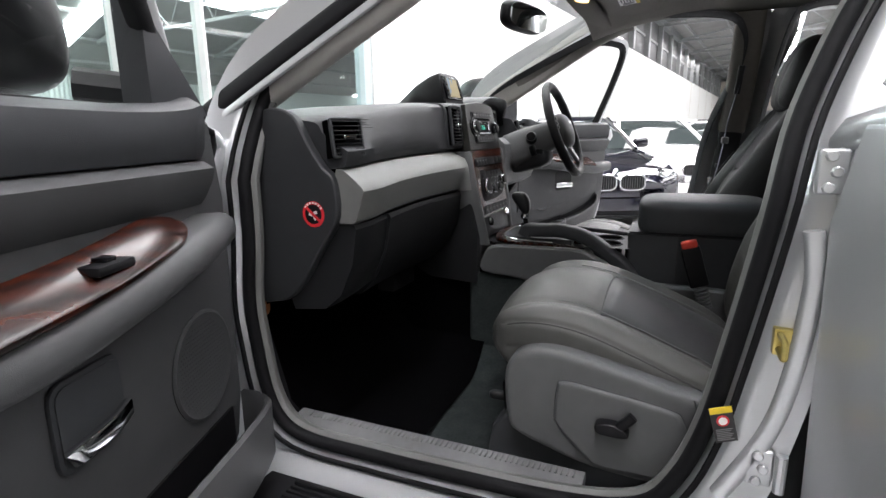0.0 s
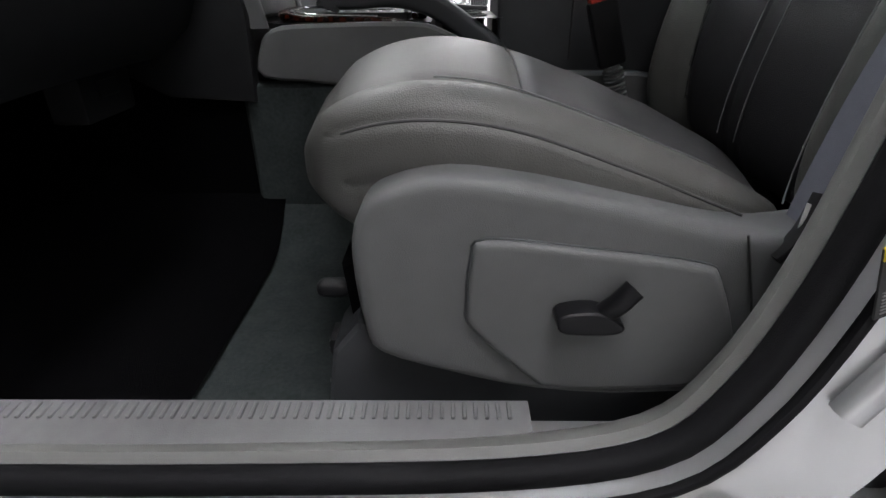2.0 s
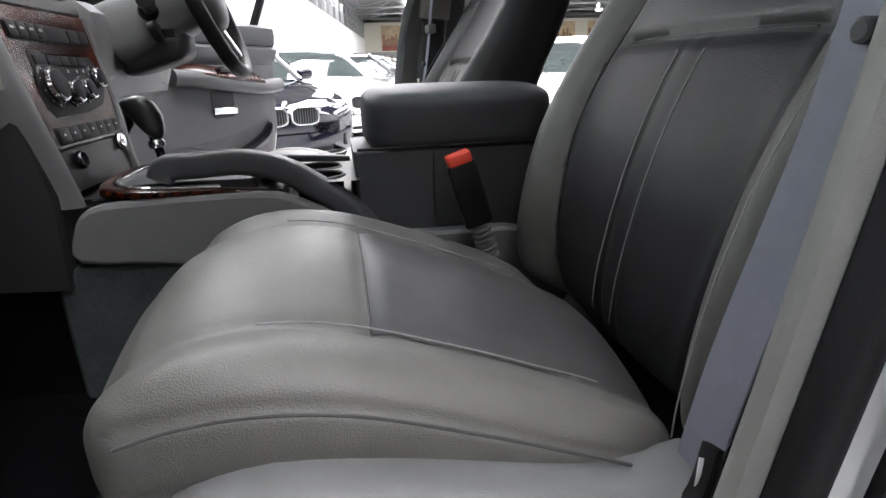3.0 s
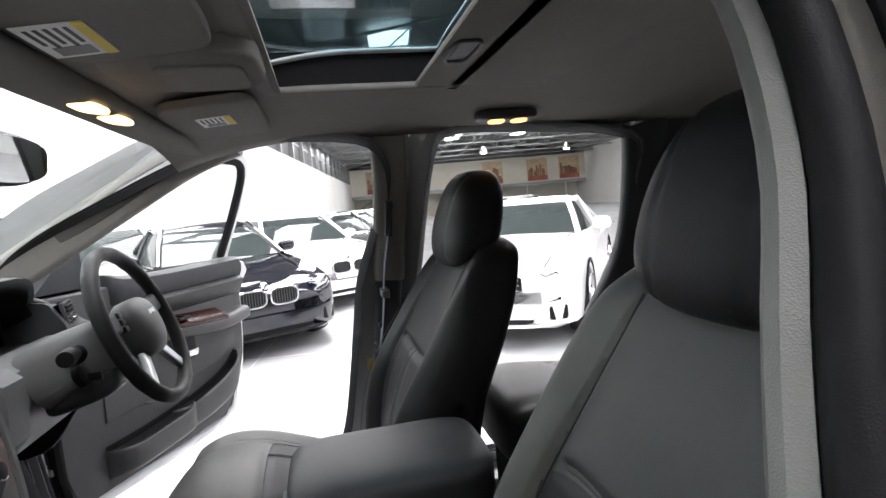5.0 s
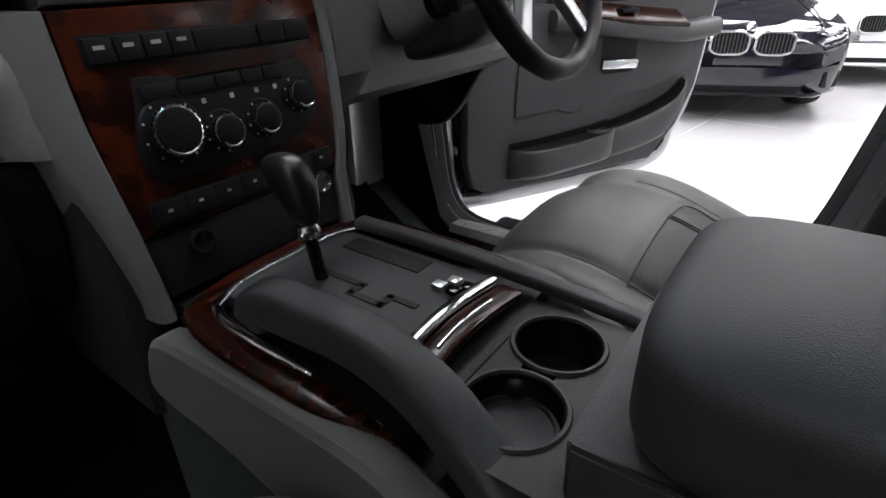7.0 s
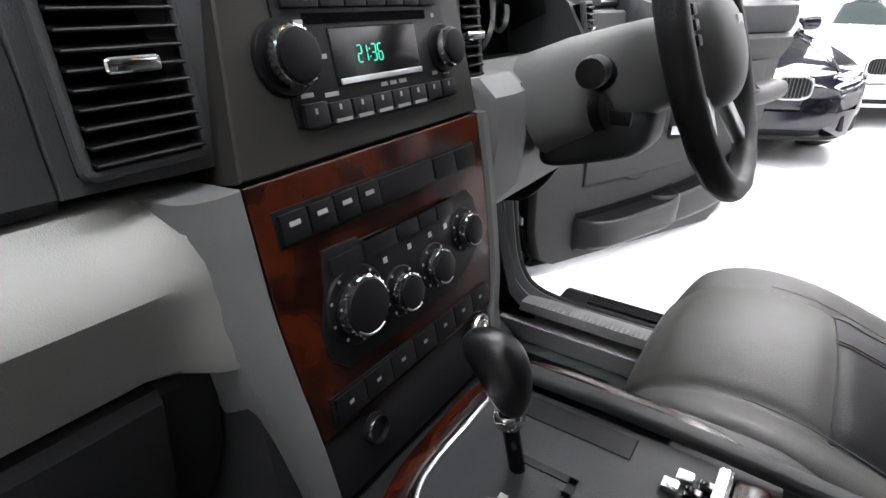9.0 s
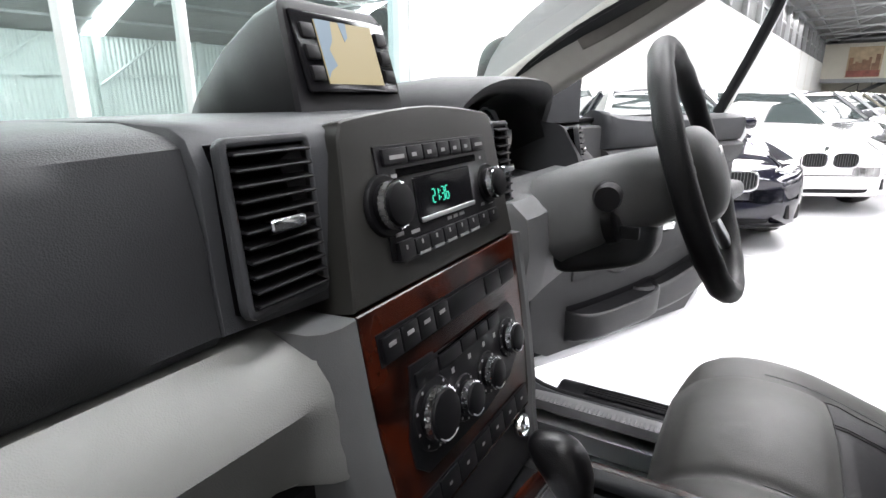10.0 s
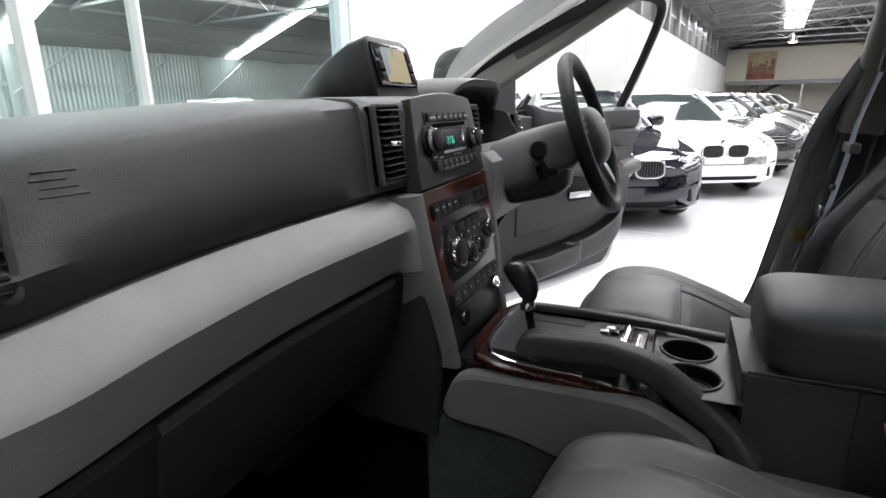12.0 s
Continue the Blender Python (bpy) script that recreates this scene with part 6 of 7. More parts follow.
for _ch, _y in (("2", -0.008), ("1", -0.0015), ("3", 0.009), ("6", 0.0165)):
    part("clock_digit", digit(_ch, _y, up(1.2215), 0.0048, 0.0125, 0.0057), "lcd", radio, "green lit clock digit", 0)
for _z in (1.2185, 1.2245):
    on_face("clock_colon", 0.0035, 0.0045, _z - 0.0006, _z + 0.0006, 0.0057, 0.0063, "lcd", radio, "", 0)
_y = -0.076
for _k, _w in enumerate((0.036, 0.026, 0.025, 0.0235, 0.0235, 0.0225, 0.0275)):
    on_face("radio_button", _y, _y + _w - 0.0015, 1.2550, 1.2690, 0.003, 0.0075, "black", radio, "small black radio button")
    on_face("button_text_bar", _y + _w * 0.22, _y + _w * (0.82 if _k in (0, 6) else 0.5), 1.2595, 1.2630, 0.0074, 0.0078, "pale", radio, "", 0)
    _y += _w
for _k in range(8):
    _y = -0.078 + _k * 0.0245
    on_face("radio_button", _y, _y + 0.0228, 1.1762, 1.1905 + 0.002 * (_k == 0), 0.003, 0.0085, "black", radio, "small black radio button")
    on_face("button_text_bar", _y + 0.009, _y + 0.0115, 1.1845, 1.1885, 0.0084, 0.0088, "pale", radio, "", 0)
    if 0 < _k < 6:
        on_face("key_edge_bar", _y + 0.003, _y + 0.020, 1.1756, 1.1782, 0.0080, 0.0092, "stitch", radio, "pale edge of a key", 0)
for _y, _w, _z in ((-0.075, 0.012, 1.198), (-0.052, 0.014, 1.196), (0.012, 0.008, 1.1965), (0.024, 0.008, 1.1965), (0.036, 0.010, 1.1965), (0.086, 0.008, 1.198), (0.104, 0.010, 1.197), (-0.066, 0.008, 1.246), (0.098, 0.004, 1.247), (-0.050, 0.008, 1.2225)):
    on_face("radio_text_bar", _y, _y + _w, _z - 0.0016, _z + 0.0016, 0.0038, 0.0043, "pale", radio, "", 0)

# wood panel with heater controls
WOOD = [(-0.139, 1.1495), (0.158, 1.1515), (0.155, 1.08), (0.146, 1.01), (0.137, 0.965), (0.128, 0.945), (-0.131, 0.945), (-0.136, 1.0), (-0.140, 1.06)]
wp = face_plate("wood_panel", WOOD, -0.03, 0.002, "wood", dash, "glossy dark burr wood centre panel", 0.003, 3)
face_plate("switch_bed", [(-0.124, 1.129), (0.139, 1.126), (0.139, 1.101), (-0.124, 1.101)], 0.0, 0.0032, "slat", wp, "black bed of the switch row")
for _k in range(4):
    on_face("switch_key", -0.121 + 0.0264 * _k, -0.0962 + 0.0264 * _k, 1.104, 1.1255, 0.002, 0.0065, "slat", wp, "black dashboard switch")
    on_face("key_text_bar", -0.114 + 0.0264 * _k, -0.104 + 0.0264 * _k, 1.1155, 1.1190, 0.0064, 0.0068, "pale", wp, "", 0)
on_face("blank_plate", -0.0155, 0.061, 1.104, 1.1245, 0.002, 0.0055, "slat", wp, "black blank switch plate")
for _k in range(2):
    on_face("switch_key", 0.0625 + 0.0375 * _k, 0.0985 + 0.0375 * _k, 1.104, 1.1235, 0.002, 0.0065, "slat", wp, "black dashboard switch")
hv = face_plate("heater_panel", [(-0.090, 1.089), (-0.052, 1.0875), (-0.050, 1.084), (0.080, 1.080), (0.112, 1.082), (0.124, 1.070), (0.128, 1.045), (0.118, 1.018), (0.09, 1.0), (0.02, 0.990), (-0.09, 0.990), (-0.106, 1.004), (-0.108, 1.03), (-0.098, 1.055)], 0.0, 0.004, "slat", wp, "black heater control panel", 0.002)
for _y0, _y1 in ((-0.087, -0.052), (-0.048, -0.008), (-0.006, 0.024), (0.026, 0.052), (0.054, 0.080)):
    on_face("heater_key", _y0, _y1, 1.067, 1.0805, 0.003, 0.0065, "slat", wp, "black heater key", 0.001)
on_face("slider_slot", -0.046, 0.076, 1.0815, 1.0832, 0.003, 0.0052, "mat_black", wp, "", 0)
for _y in (-0.026, 0.008, 0.040, 0.066):
    on_face("key_text_bar", _y - 0.0025, _y + 0.0025, 1.055, 1.060, 0.0038, 0.0043, "pale", wp, "", 0)
for _y, _z, _r in ((-0.068, 1.036, 0.0245), (-0.014, 1.024, 0.0170), (0.038, 1.027, 0.0165), (0.096, 1.044, 0.0165)):
    _m, _kb = dial(wp, _y, _z, _r, 0.020, _r * 1.38, "black heater knob")
    part("knob_pointer", turned(sweep(curve([(_r * 0.92 * math.cos(a), _r * 0.92 * math.sin(a), 0.019) for a in [radians(-50 + 16 * q) for q in range(6)]], 3), rounded(0.0016, 0.0012, 0.0005, 1)), _m), "satin", wp, "pale arc on the knob")
    for _q in range(9):
        _a = radians(-150 + _q * 36)
        part("scale_mark", turned(box(_r * 1.22 * math.cos(_a) - 0.0011, _r * 1.22 * math.cos(_a) + 0.0011, _r * 1.22 * math.sin(_a) - 0.0011, _r * 1.22 * math.sin(_a) + 0.0011, 0.0058, 0.0066), _m), "pale", wp, smooth=0)
lowp = face_plate("lower_switch_panel", [(-0.118, 0.977), (0.126, 0.975), (0.124, 0.950), (-0.118, 0.950)], 0.0, 0.0035, "slat", wp, "black lower switch row")
for _k in range(7):
    on_face("switch_key", -0.114 + 0.034 * _k, -0.081 + 0.034 * _k, 0.9525, 0.9745, 0.002, 0.0055, "slat", wp, "black dashboard switch", 0.001)
    on_face("key_text_bar", -0.101 + 0.034 * _k, -0.096 + 0.034 * _k, 0.963, 0.966, 0.0054, 0.0058, "pale", wp, "", 0)
# wood and cubby lie in shade here, so the panel is coloured black
foot = face_plate("stack_foot", [(-0.131, 0.943), (0.127, 0.943), (0.116, 0.880), (-0.124, 0.880)], -0.03, -0.002, "black", dash, "stack foot with power sockets, coloured black for shade")
for _y, _m in ((-0.078, "gloss"), (0.098, "chrome")):
    part("power_socket", turned(lathe([(0.0145, 0), (0.0145, 0.005), (0.0125, 0.0085), (0.011, 0.0085), (0.0105, 0.004), (0.001, 0.004)], 24, pose(0, 0, 0, 0, 90)), SM @ pose(0, _y, up(0.924 + 0.010 * (_y > 0)))), _m, foot, "round power socket")
# tray below
part("tray", box(0.0, 0.115, -0.12, 0.112, 0.858, 0.868), "black", dash, "black tray in front of the selector", smooth=0)
part("tray_back", box(-0.03, 0.05, -0.135, 0.13, 0.80, 0.882), "black", dash, smooth=0)
# grey flanks of the stack that run down to the console
edge_l = spline([(0.86, -0.128), (0.945, -0.132), (1.0, -0.137), (1.06, -0.1415), (1.152, -0.1405)])
edge_r = spline([(0.86, 0.120), (0.945, 0.129), (0.965, 0.138), (1.01, 0.147), (1.08, 0.156), (1.152, 0.159)])
slim = spline([(0.86, 0.45), (0.95, 0.6), (1.05, 0.85), (1.152, 1.0)])
# the band's light plastic runs on here, toned down to slate for shade
part("stack_side_trim", loft([[(face_x(z) + 0.001, edge_l(z), z), (face_x(z) + 0.0045, edge_l(z) - 0.003, z), (face_x(z) + 0.005, edge_l(z) - 0.020 * slim(z), z), (face_x(z) + 0.001, edge_l(z) - 0.034 * slim(z), z), (face_x(z) - 0.008, edge_l(z) - 0.042 * slim(z), z), (face_x(z) - 0.06, edge_l(z) - 0.052 * slim(z), z), (face_x(z) - 0.06, edge_l(z) - 0.01, z)] for z in np.linspace(0.86, 1.1495, 22)]), "trimgrey", dash, "flank of the centre stack, toned darker than its band for shade", 40)
part("stack_side_trim", loft([[(face_x(z) + 0.001, edge_r(z), z), (face_x(z) + 0.005, edge_r(z) + 0.003, z), (face_x(z) + 0.006, edge_r(z) + 0.012, z), (face_x(z) + 0.001, edge_r(z) + 0.018, z), (face_x(z) - 0.06, edge_r(z) + 0.022, z), (face_x(z) - 0.06, edge_r(z) + 0.004, z)] for z in np.linspace(0.86, 1.1515, 22)]), "trimgrey", dash, "slate grey trim beside the wood panel", 40)
# cheeks coloured dark for the shade below the band
for s in (-1, 1):
    part("stack_cheek", prism([(-0.08, 1.120), (0.006, 1.120), (0.045, 1.0), (0.066, 0.88), (0.060, 0.735), (-0.10, 0.745), (-0.20, 0.80)], "y", min(s * 0.130, s * 0.168), max(s * 0.130, s * 0.168), 0.008), "lowpad", dash, "side of the centre stack darkened for shade")
part("stack_core", loft([[(x, y, z) for x, y in ((-0.3, -0.12), (face_x(z) - 0.05, -0.12), (face_x(z) - 0.05, 0.115), (-0.3, 0.115))] for z in (0.78, 0.9, 1.15, 1.28)]), "black", dash, smooth=0)

# navigation display on the dash top
nav = thing("navigation_display", "black dash-top display with a lit map screen", "display", (-0.1, -0.06, 1.29))


nav_yaw = pose(-0.128, 0.010, 0, 0, 0, 0)
nr = []
for x, hw, h in ((-0.20, 0.050, 0.012), (-0.165, 0.062, 0.030), (-0.10, 0.072, 0.066), (-0.04, 0.079, 0.090), (0.0, 0.083, 0.099), (0.004, 0.080, 0.096)):
    nr.append([(x - 0.03 * (z / 0.1), y, 1.286 + 1.14 * z) for y, z in [(hw * (1 - 0.13 * max(0, b)) * a, h * (b + 1) / 2) for a, b in rounded(2, 2, 0.18, 3)]])
part("housing", turned(loft(nr), nav_yaw), "black", nav, "black tapered display housing", 40)
NS = nav_yaw @ pose(-0.010, 0.002, 1.352, 0, -17) @ Matrix.Diagonal((1, 0.92, 1.16, 1))
part("screen_frame", turned(box(-0.004, 0.002, -0.076, 0.076, -0.033, 0.033, 0.004, 2), NS), "gloss", nav)
part("map_screen", turned(box(0.001, 0.003, -0.046, 0.046, -0.026, 0.026), NS), "screen", nav, "lit map screen", 0)
for _a in ([(-0.046, -0.022), (-0.046, 0.026), (-0.022, 0.026), (-0.026, 0.010), (-0.034, 0.002), (-0.028, -0.011), (-0.040, -0.016)], [(-0.010, 0.026), (0.002, 0.026), (0.000, 0.014), (-0.006, 0.010)]):
    part("map_water", turned(loft([[(0.0032, y, z) for y, z in _a], [(0.0036, y, z) for y, z in _a]]), NS), "sea", nav, "blue water on the map", 0)
for s in (-1, 1):
    for _k in range(3):
        part("key", turned(box(0.0, 0.005, s * 0.060 - 0.009, s * 0.060 + 0.009, -0.024 + 0.017 * _k, -0.012 + 0.017 * _k, 0.002, 2), NS), "black", nav, "black display key")

# ---- driver's side ----
hood = []
for x, w, h, z0 in ((-0.34, 0.17, 0.055, 1.235), (-0.22, 0.19, 0.095, 1.235), (-0.08, 0.196, 0.125, 1.22), (0.02, 0.200, 0.138, 1.205), (0.034, 0.196, 0.134, 1.205)):
    x -= 0.085
    hood.append([(x - 0.05 * (1 - math.sin(radians(a))) * (x > -0.185), 0.402 - w * math.copysign(abs(math.cos(radians(a))) ** 0.6, math.cos(radians(a))), z0 + h * max(0, math.sin(radians(a))) ** 0.6) for a in range(0, 181, 9)])
for x, w, h, z0 in ((0.026, 0.183, 0.120, 1.205), (-0.06, 0.176, 0.110, 1.19)):
    x -= 0.085
    hood.append([(x - 0.05 * (1 - math.sin(radians(a))) * (x > -0.185), 0.402 - w * math.copysign(abs(math.cos(radians(a))) ** 0.6, math.cos(radians(a))), z0 + h * max(0, math.sin(radians(a))) ** 0.6) for a in range(0, 181, 9)])
part("instrument_hood", loft(hood, closed=False), "pad", dash, "slate hood over the instruments", 45)
part("instrument_well", loft([[(x, 0.402 - w * math.cos(radians(a)), z0 + h * math.sin(radians(a))) for a in range(0, 181, 9)] for x, w, h, z0 in ((-0.085, 0.186, 0.118, 1.20), (-0.15, 0.182, 0.115, 1.18))], closed=False), "black", dash, "black instrument well", 45)
ic = part("instrument_panel", prism([(0.39 + 0.18 * math.cos(radians(a)), 1.172 + 0.125 * math.sin(radians(a))) for a in range(0, 181, 9)], "x", -0.165, -0.15), "gloss", dash, "black instrument panel with lit displays")
for _y, _r in ((0.315, 0.05), (0.445, 0.056), (0.377, 0.026), (0.525, 0.026)):
    part("dial_rim", lathe([(_r, 0), (_r + 0.004, 0.006), (_r + 0.001, 0.009), (_r - 0.003, 0.002)], 30, pose(-0.15, _y, 1.238, 0, 90)), "satin", ic)
    part("dial_face", lathe([(_r - 0.003, 0.0), (_r - 0.003, 0.002), (0.001, 0.002)], 30, pose(-0.15, _y, 1.238, 0, 90)), "pad", ic)
    for q in range(11):
        a = radians(-40 + q * 26)
        part("dial_mark", box(-0.1475, -0.1468, _y + (_r - 0.010) * math.cos(a) - 0.001, _y + (_r - 0.010) * math.cos(a) + 0.001, 1.238 + (_r - 0.010) * math.sin(a) - 0.001, 1.238 + (_r - 0.010) * math.sin(a) + 0.001), "white", ic, smooth=0)
for _y in (0.297, 0.418):
    part("trip_display", box(-0.1485, -0.1465, _y, _y + 0.03, 1.192, 1.203), "lcd", ic, "green lit trip display", 0)


def knee_ring(y, k):
    pts = [(-0.06, 1.185), (-0.01 + 0.035 * k, 1.185 - 0.005 * (1 - k)), (0.012 + 0.035 * k, 1.165), (0.016 + 0.036 * k, 1.12), (0.012 + 0.03 * k, 1.05), (0.0, 1.008), (-0.04, 0.985), (-0.14, 0.965), (-0.3, 0.965), (-0.3, 1.1)]
    return [(x, y, z) for x, z in pts]


part("knee_panel", loft([knee_ring(y, k) for y, k in ((0.172, 0.55), (0.178, 0.9), (0.21, 1), (0.245, 0.95), (0.262, 0.4), (0.28, 0.0), (0.45, 0.0), (0.50, 0.3), (0.62, 0.2), (0.74, 0.0))]), "grey", dash, "grey knee panel under the steering column", 30)
part("footwell_plug", puff(8, 3, lambda u, v, w: (-0.289 + 0.012 * u, -0.735 + 0.012 * v, 0.800 + 0.028 * w)), "plug", dash, "orange-brown wiring plug", 60)
part("pedal", box(-0.37, -0.355, 0.30, 0.40, 0.60, 0.66, 0.005), "rubber", dash, "black brake pedal")
part("pedal", box(-0.38, -0.36, 0.20, 0.25, 0.52, 0.66, 0.005), "rubber", dash, "black accelerator pedal")

dash.matrix_world = Matrix.Translation((-0.05, 0, 0)) @ dash.matrix_world

# ---- steering wheel ----
sw = thing("steering_wheel", "black leather four-spoke steering wheel with grey hub", "steering wheel", (0.16, 0.37, 1.2))
WM = pose(0.160, 0.400, 1.213, 0, 90 - 20.2, 0) @ pose(0, 0, 0, 0, 0, 180)
# local frame: z along the column towards the driver, x down the wheel
rim = [Vector((0.174 * math.cos(2 * math.pi * k / 72), 0.174 * math.sin(2 * math.pi * k / 72), 0)) for k in range(72)]
rimbm = bmesh.new()
_rings = []
for k, p in enumerate(rim):
    a = 2 * math.pi * k / 72
    f = 1 + 0.035 * math.sin(k * 2 * math.pi / 4.0) * (k % 36 < 14 or k % 36 > 22)
    _rings.append([p + p.normalized() * (0.0150 * f * math.cos(b)) + Vector((0, 0, 0.0165 * f * math.sin(b))) for b in [2 * math.pi * q / 12 for q in range(12)]])
part("rim", turned(loft(_rings, True, False, rimbm, True), WM), "dleather", sw, "charcoal leather wheel rim", 70)
hubm = puff(14, 3.4, lambda u, v, w: (0.068 * u - 0.006, (0.072 + 0.008 * u) * v, 0.006 + 0.028 * w - 0.012 * (u * u + v * v)))
part("hub", turned(hubm, WM), "trimgrey", sw, "slate airbag hub with a pale badge", 50)
for _a, _b in (((0.02, 0.055, -0.01), (0.032, 0.160, -0.004)), ((0.02, -0.055, -0.01), (0.032, -0.160, -0.004)), ((-0.05, 0.04, -0.012), (-0.130, 0.100, -0.004)), ((-0.05, -0.04, -0.012), (-0.130, -0.100, -0.004))):
    part("spoke", turned(sweep([Vector(_a), (Vector(_a) + Vector(_b)) / 2, Vector(_b)], rounded(0.030 if _a[0] < 0 else 0.042, 0.016, 0.006, 3), up=(0, 0, 1)), WM), "satin" if _a[0] < 0 else "slate", sw, "wheel spoke")
for s in (-1, 1):
    for _k in range(3):
        part("wheel_key", turned(box(0.002 + 0.016 * _k, 0.014 + 0.016 * _k, s * 0.092 - 0.009, s * 0.092 + 0.009, -0.004, 0.006, 0.002, 2), WM), "black", sw, "small wheel key")
part("badge_bar", turned(box(0.012, 0.024, -0.018, 0.018, 0.029, 0.0325, 0.001, 1), WM), "satin", sw, "plain pale badge")

# column, stalks
col = []
for t, r, rz in ((0.0, 0.085, 0.07), (0.35, 0.078, 0.068), (0.6, 0.066, 0.062), (0.8, 0.058, 0.056), (0.93, 0.052, 0.05)):
    c = Vector((-0.035, 0.385, 1.13)).lerp(Vector((0.14, 0.395, 1.203)), t)
    col.append([c + Vector((-0.4 * b * rz, r * a, 0.92 * b * rz)) for a, b in [(math.copysign(abs(math.cos(q)) ** 0.6, math.cos(q)), math.copysign(abs(math.sin(q)) ** 0.6, math.sin(q))) for q in [2 * math.pi * k / 24 for k in range(24)]]])
shroud = part("column_shroud", loft(col), "grey", sw, "grey steering column shroud", 45)
part("shroud_lower", puff(10, 4, lambda u, v, w: (0.045 + 0.075 * u, 0.385 + 0.06 * v, 1.095 + 0.035 * w + 0.02 * u)), "pad", sw, "dark lower column cover", 50)
for s in (-1, 1):
    p = curve([(0.055, 0.385 + s * 0.06, 1.18), (0.065, 0.385 + s * 0.095, 1.187), (0.072, 0.385 + s * 0.125, 1.192)], 4)
    st = part("stalk", tube(p, 0.012, 12), "black", sw, "black column stalk")
    part("stalk_tip", lathe([(0.010, 0), (0.0165, 0.006), (0.0175, 0.03), (0.0155, 0.042), (0.003, 0.044)], 16, pose(0.071, 0.385 + s * 0.118, 1.191, -90 * s, 0, -8 * s)), "black", st)
    part("stalk_boot", lathe([(0.021, 0), (0.019, 0.012), (0.012, 0.02)], 16, pose(0.054, 0.385 + s * 0.058, 1.179, -90 * s)), "black", st)
part("ignition_collar", lathe([(0.022, 0), (0.022, 0.014), (0.016, 0.018), (0.004, 0.018)], 18, pose(0.06, 0.305, 1.135, 0, 70)), "black", sw)
part("key", box(0.078, 0.105, 0.301, 0.309, 1.125, 1.143, 0.003), "black", sw)

# ---- centre console ----
con = thing("centre_console", "grey centre console with wood trim, selector and cup holders", "console", (0.3, 0, 0.5))
for s in (-1, 1):
    side = [(0.03, 0.79), (0.03, 0.84), (0.055, 0.872), (0.12, 0.880), (0.30, 0.882), (0.36, 0.868), (0.42, 0.835), (0.47, 0.80), (0.80, 0.78), (0.80, 0.62), (0.50, 0.66), (0.34, 0.72), (0.16, 0.775)]
    part("console_side", prism([(p.x, p.z) for p in curve([(x, 0, z) for x, z in side], 3, True)], "y", min(s * 0.13, s * 0.168), max(s * 0.13, s * 0.168), 0.014, 3), "grey", con, "grey console side panel")
    part("tunnel_side", prism([(-0.02, 0.46), (-0.02, 0.80), (0.20, 0.80), (0.40, 0.76), (0.80, 0.70), (0.80, 0.44)], "y", min(s * 0.10, s * 0.155), max(s * 0.10, s * 0.155), 0.02, 3), "carpet", con, "grey-green carpeted side of the tunnel")
    # arched rail beside the selector
    if s < 0:
        rail = curve([(0.146, -0.100, 0.910), (0.158, -0.099, 0.927), (0.20, -0.097, 0.928), (0.27, -0.097, 0.930), (0.335, -0.100, 0.915), (0.39, -0.106, 0.882), (0.445, -0.116, 0.842), (0.475, -0.124, 0.80)], 6)
        part("side_rail", sweep(rail, rounded(0.044, 0.040, 0.011, 4)), "slate", con, "grey padded rail beside the selector")
    else:
        part("side_ledge", sweep(curve([(0.08, 0.108, 0.914), (0.20, 0.110, 0.914), (0.34, 0.110, 0.908), (0.45, 0.110, 0.90)], 4), rounded(0.022, 0.014, 0.005, 3)), "slate", con, "grey ledge beside the selector")
    part("chrome_strip", sweep(curve([(0.09, s * 0.112, 0.913), (0.13, s * 0.123, 0.911), (0.24, s * 0.1235, 0.908)], 5), rounded(0.012, 0.010, 0.004, 2)), "chrome", con, "chrome strip")
    wd = curve([(0.072, s * 0.120, 0.911), (0.12, s * 0.136, 0.908), (0.24, s * 0.138, 0.904), (0.335, s * 0.132, 0.896)], 6)
    part("wood_strip", sweep(wd, rounded(0.030, 0.012, 0.005, 2), scale=lambda t: 1 if t < 0.75 else 1 - 0.75 * (t - 0.75) / 0.25), "wood", con, "glossy wood strip along the console")
part("front_wood", sweep(curve([(0.072, -0.122, 0.911), (0.058, -0.07, 0.913), (0.055, 0, 0.914), (0.058, 0.07, 0.913), (0.072, 0.122, 0.911)], 5), rounded(0.022, 0.012, 0.005, 2)), "wood", con, "glossy wood strip")
part("front_chrome", sweep(curve([(0.09, -0.112, 0.914), (0.072, -0.07, 0.916), (0.069, 0, 0.916), (0.072, 0.07, 0.916), (0.09, 0.112, 0.914)], 5), rounded(0.008, 0.008, 0.003, 2)), "chrome", con, "chrome strip")
plate = part("selector_plate", box(0.07, 0.292, -0.092, 0.092, 0.895, 0.915, 0.004), "slate", con, "dark slate selector plate")
part("coin_tray", box(0.10, 0.215, 0.052, 0.082, 0.9135, 0.9162, 0.001, 1), "black", plate, "black slot beside the selector")
for _x0, _x1, _y0, _y1 in ((0.12, 0.185, -0.004, 0.004), (0.178, 0.186, -0.02, 0.004), (0.178, 0.225, -0.022, -0.014), (0.218, 0.226, -0.022, 0.002), (0.218, 0.255, -0.005, 0.003)):
    part("selector_gate", box(_x0, _x1, _y0, _y1, 0.9135, 0.9163), "black", plate, smooth=0)
for _k in range(6):
    part("gate_text_bar", box(0.135 + 0.024 * _k, 0.142 + 0.024 * _k, -0.052, -0.044, 0.9148, 0.9158), "white", plate, smooth=0)
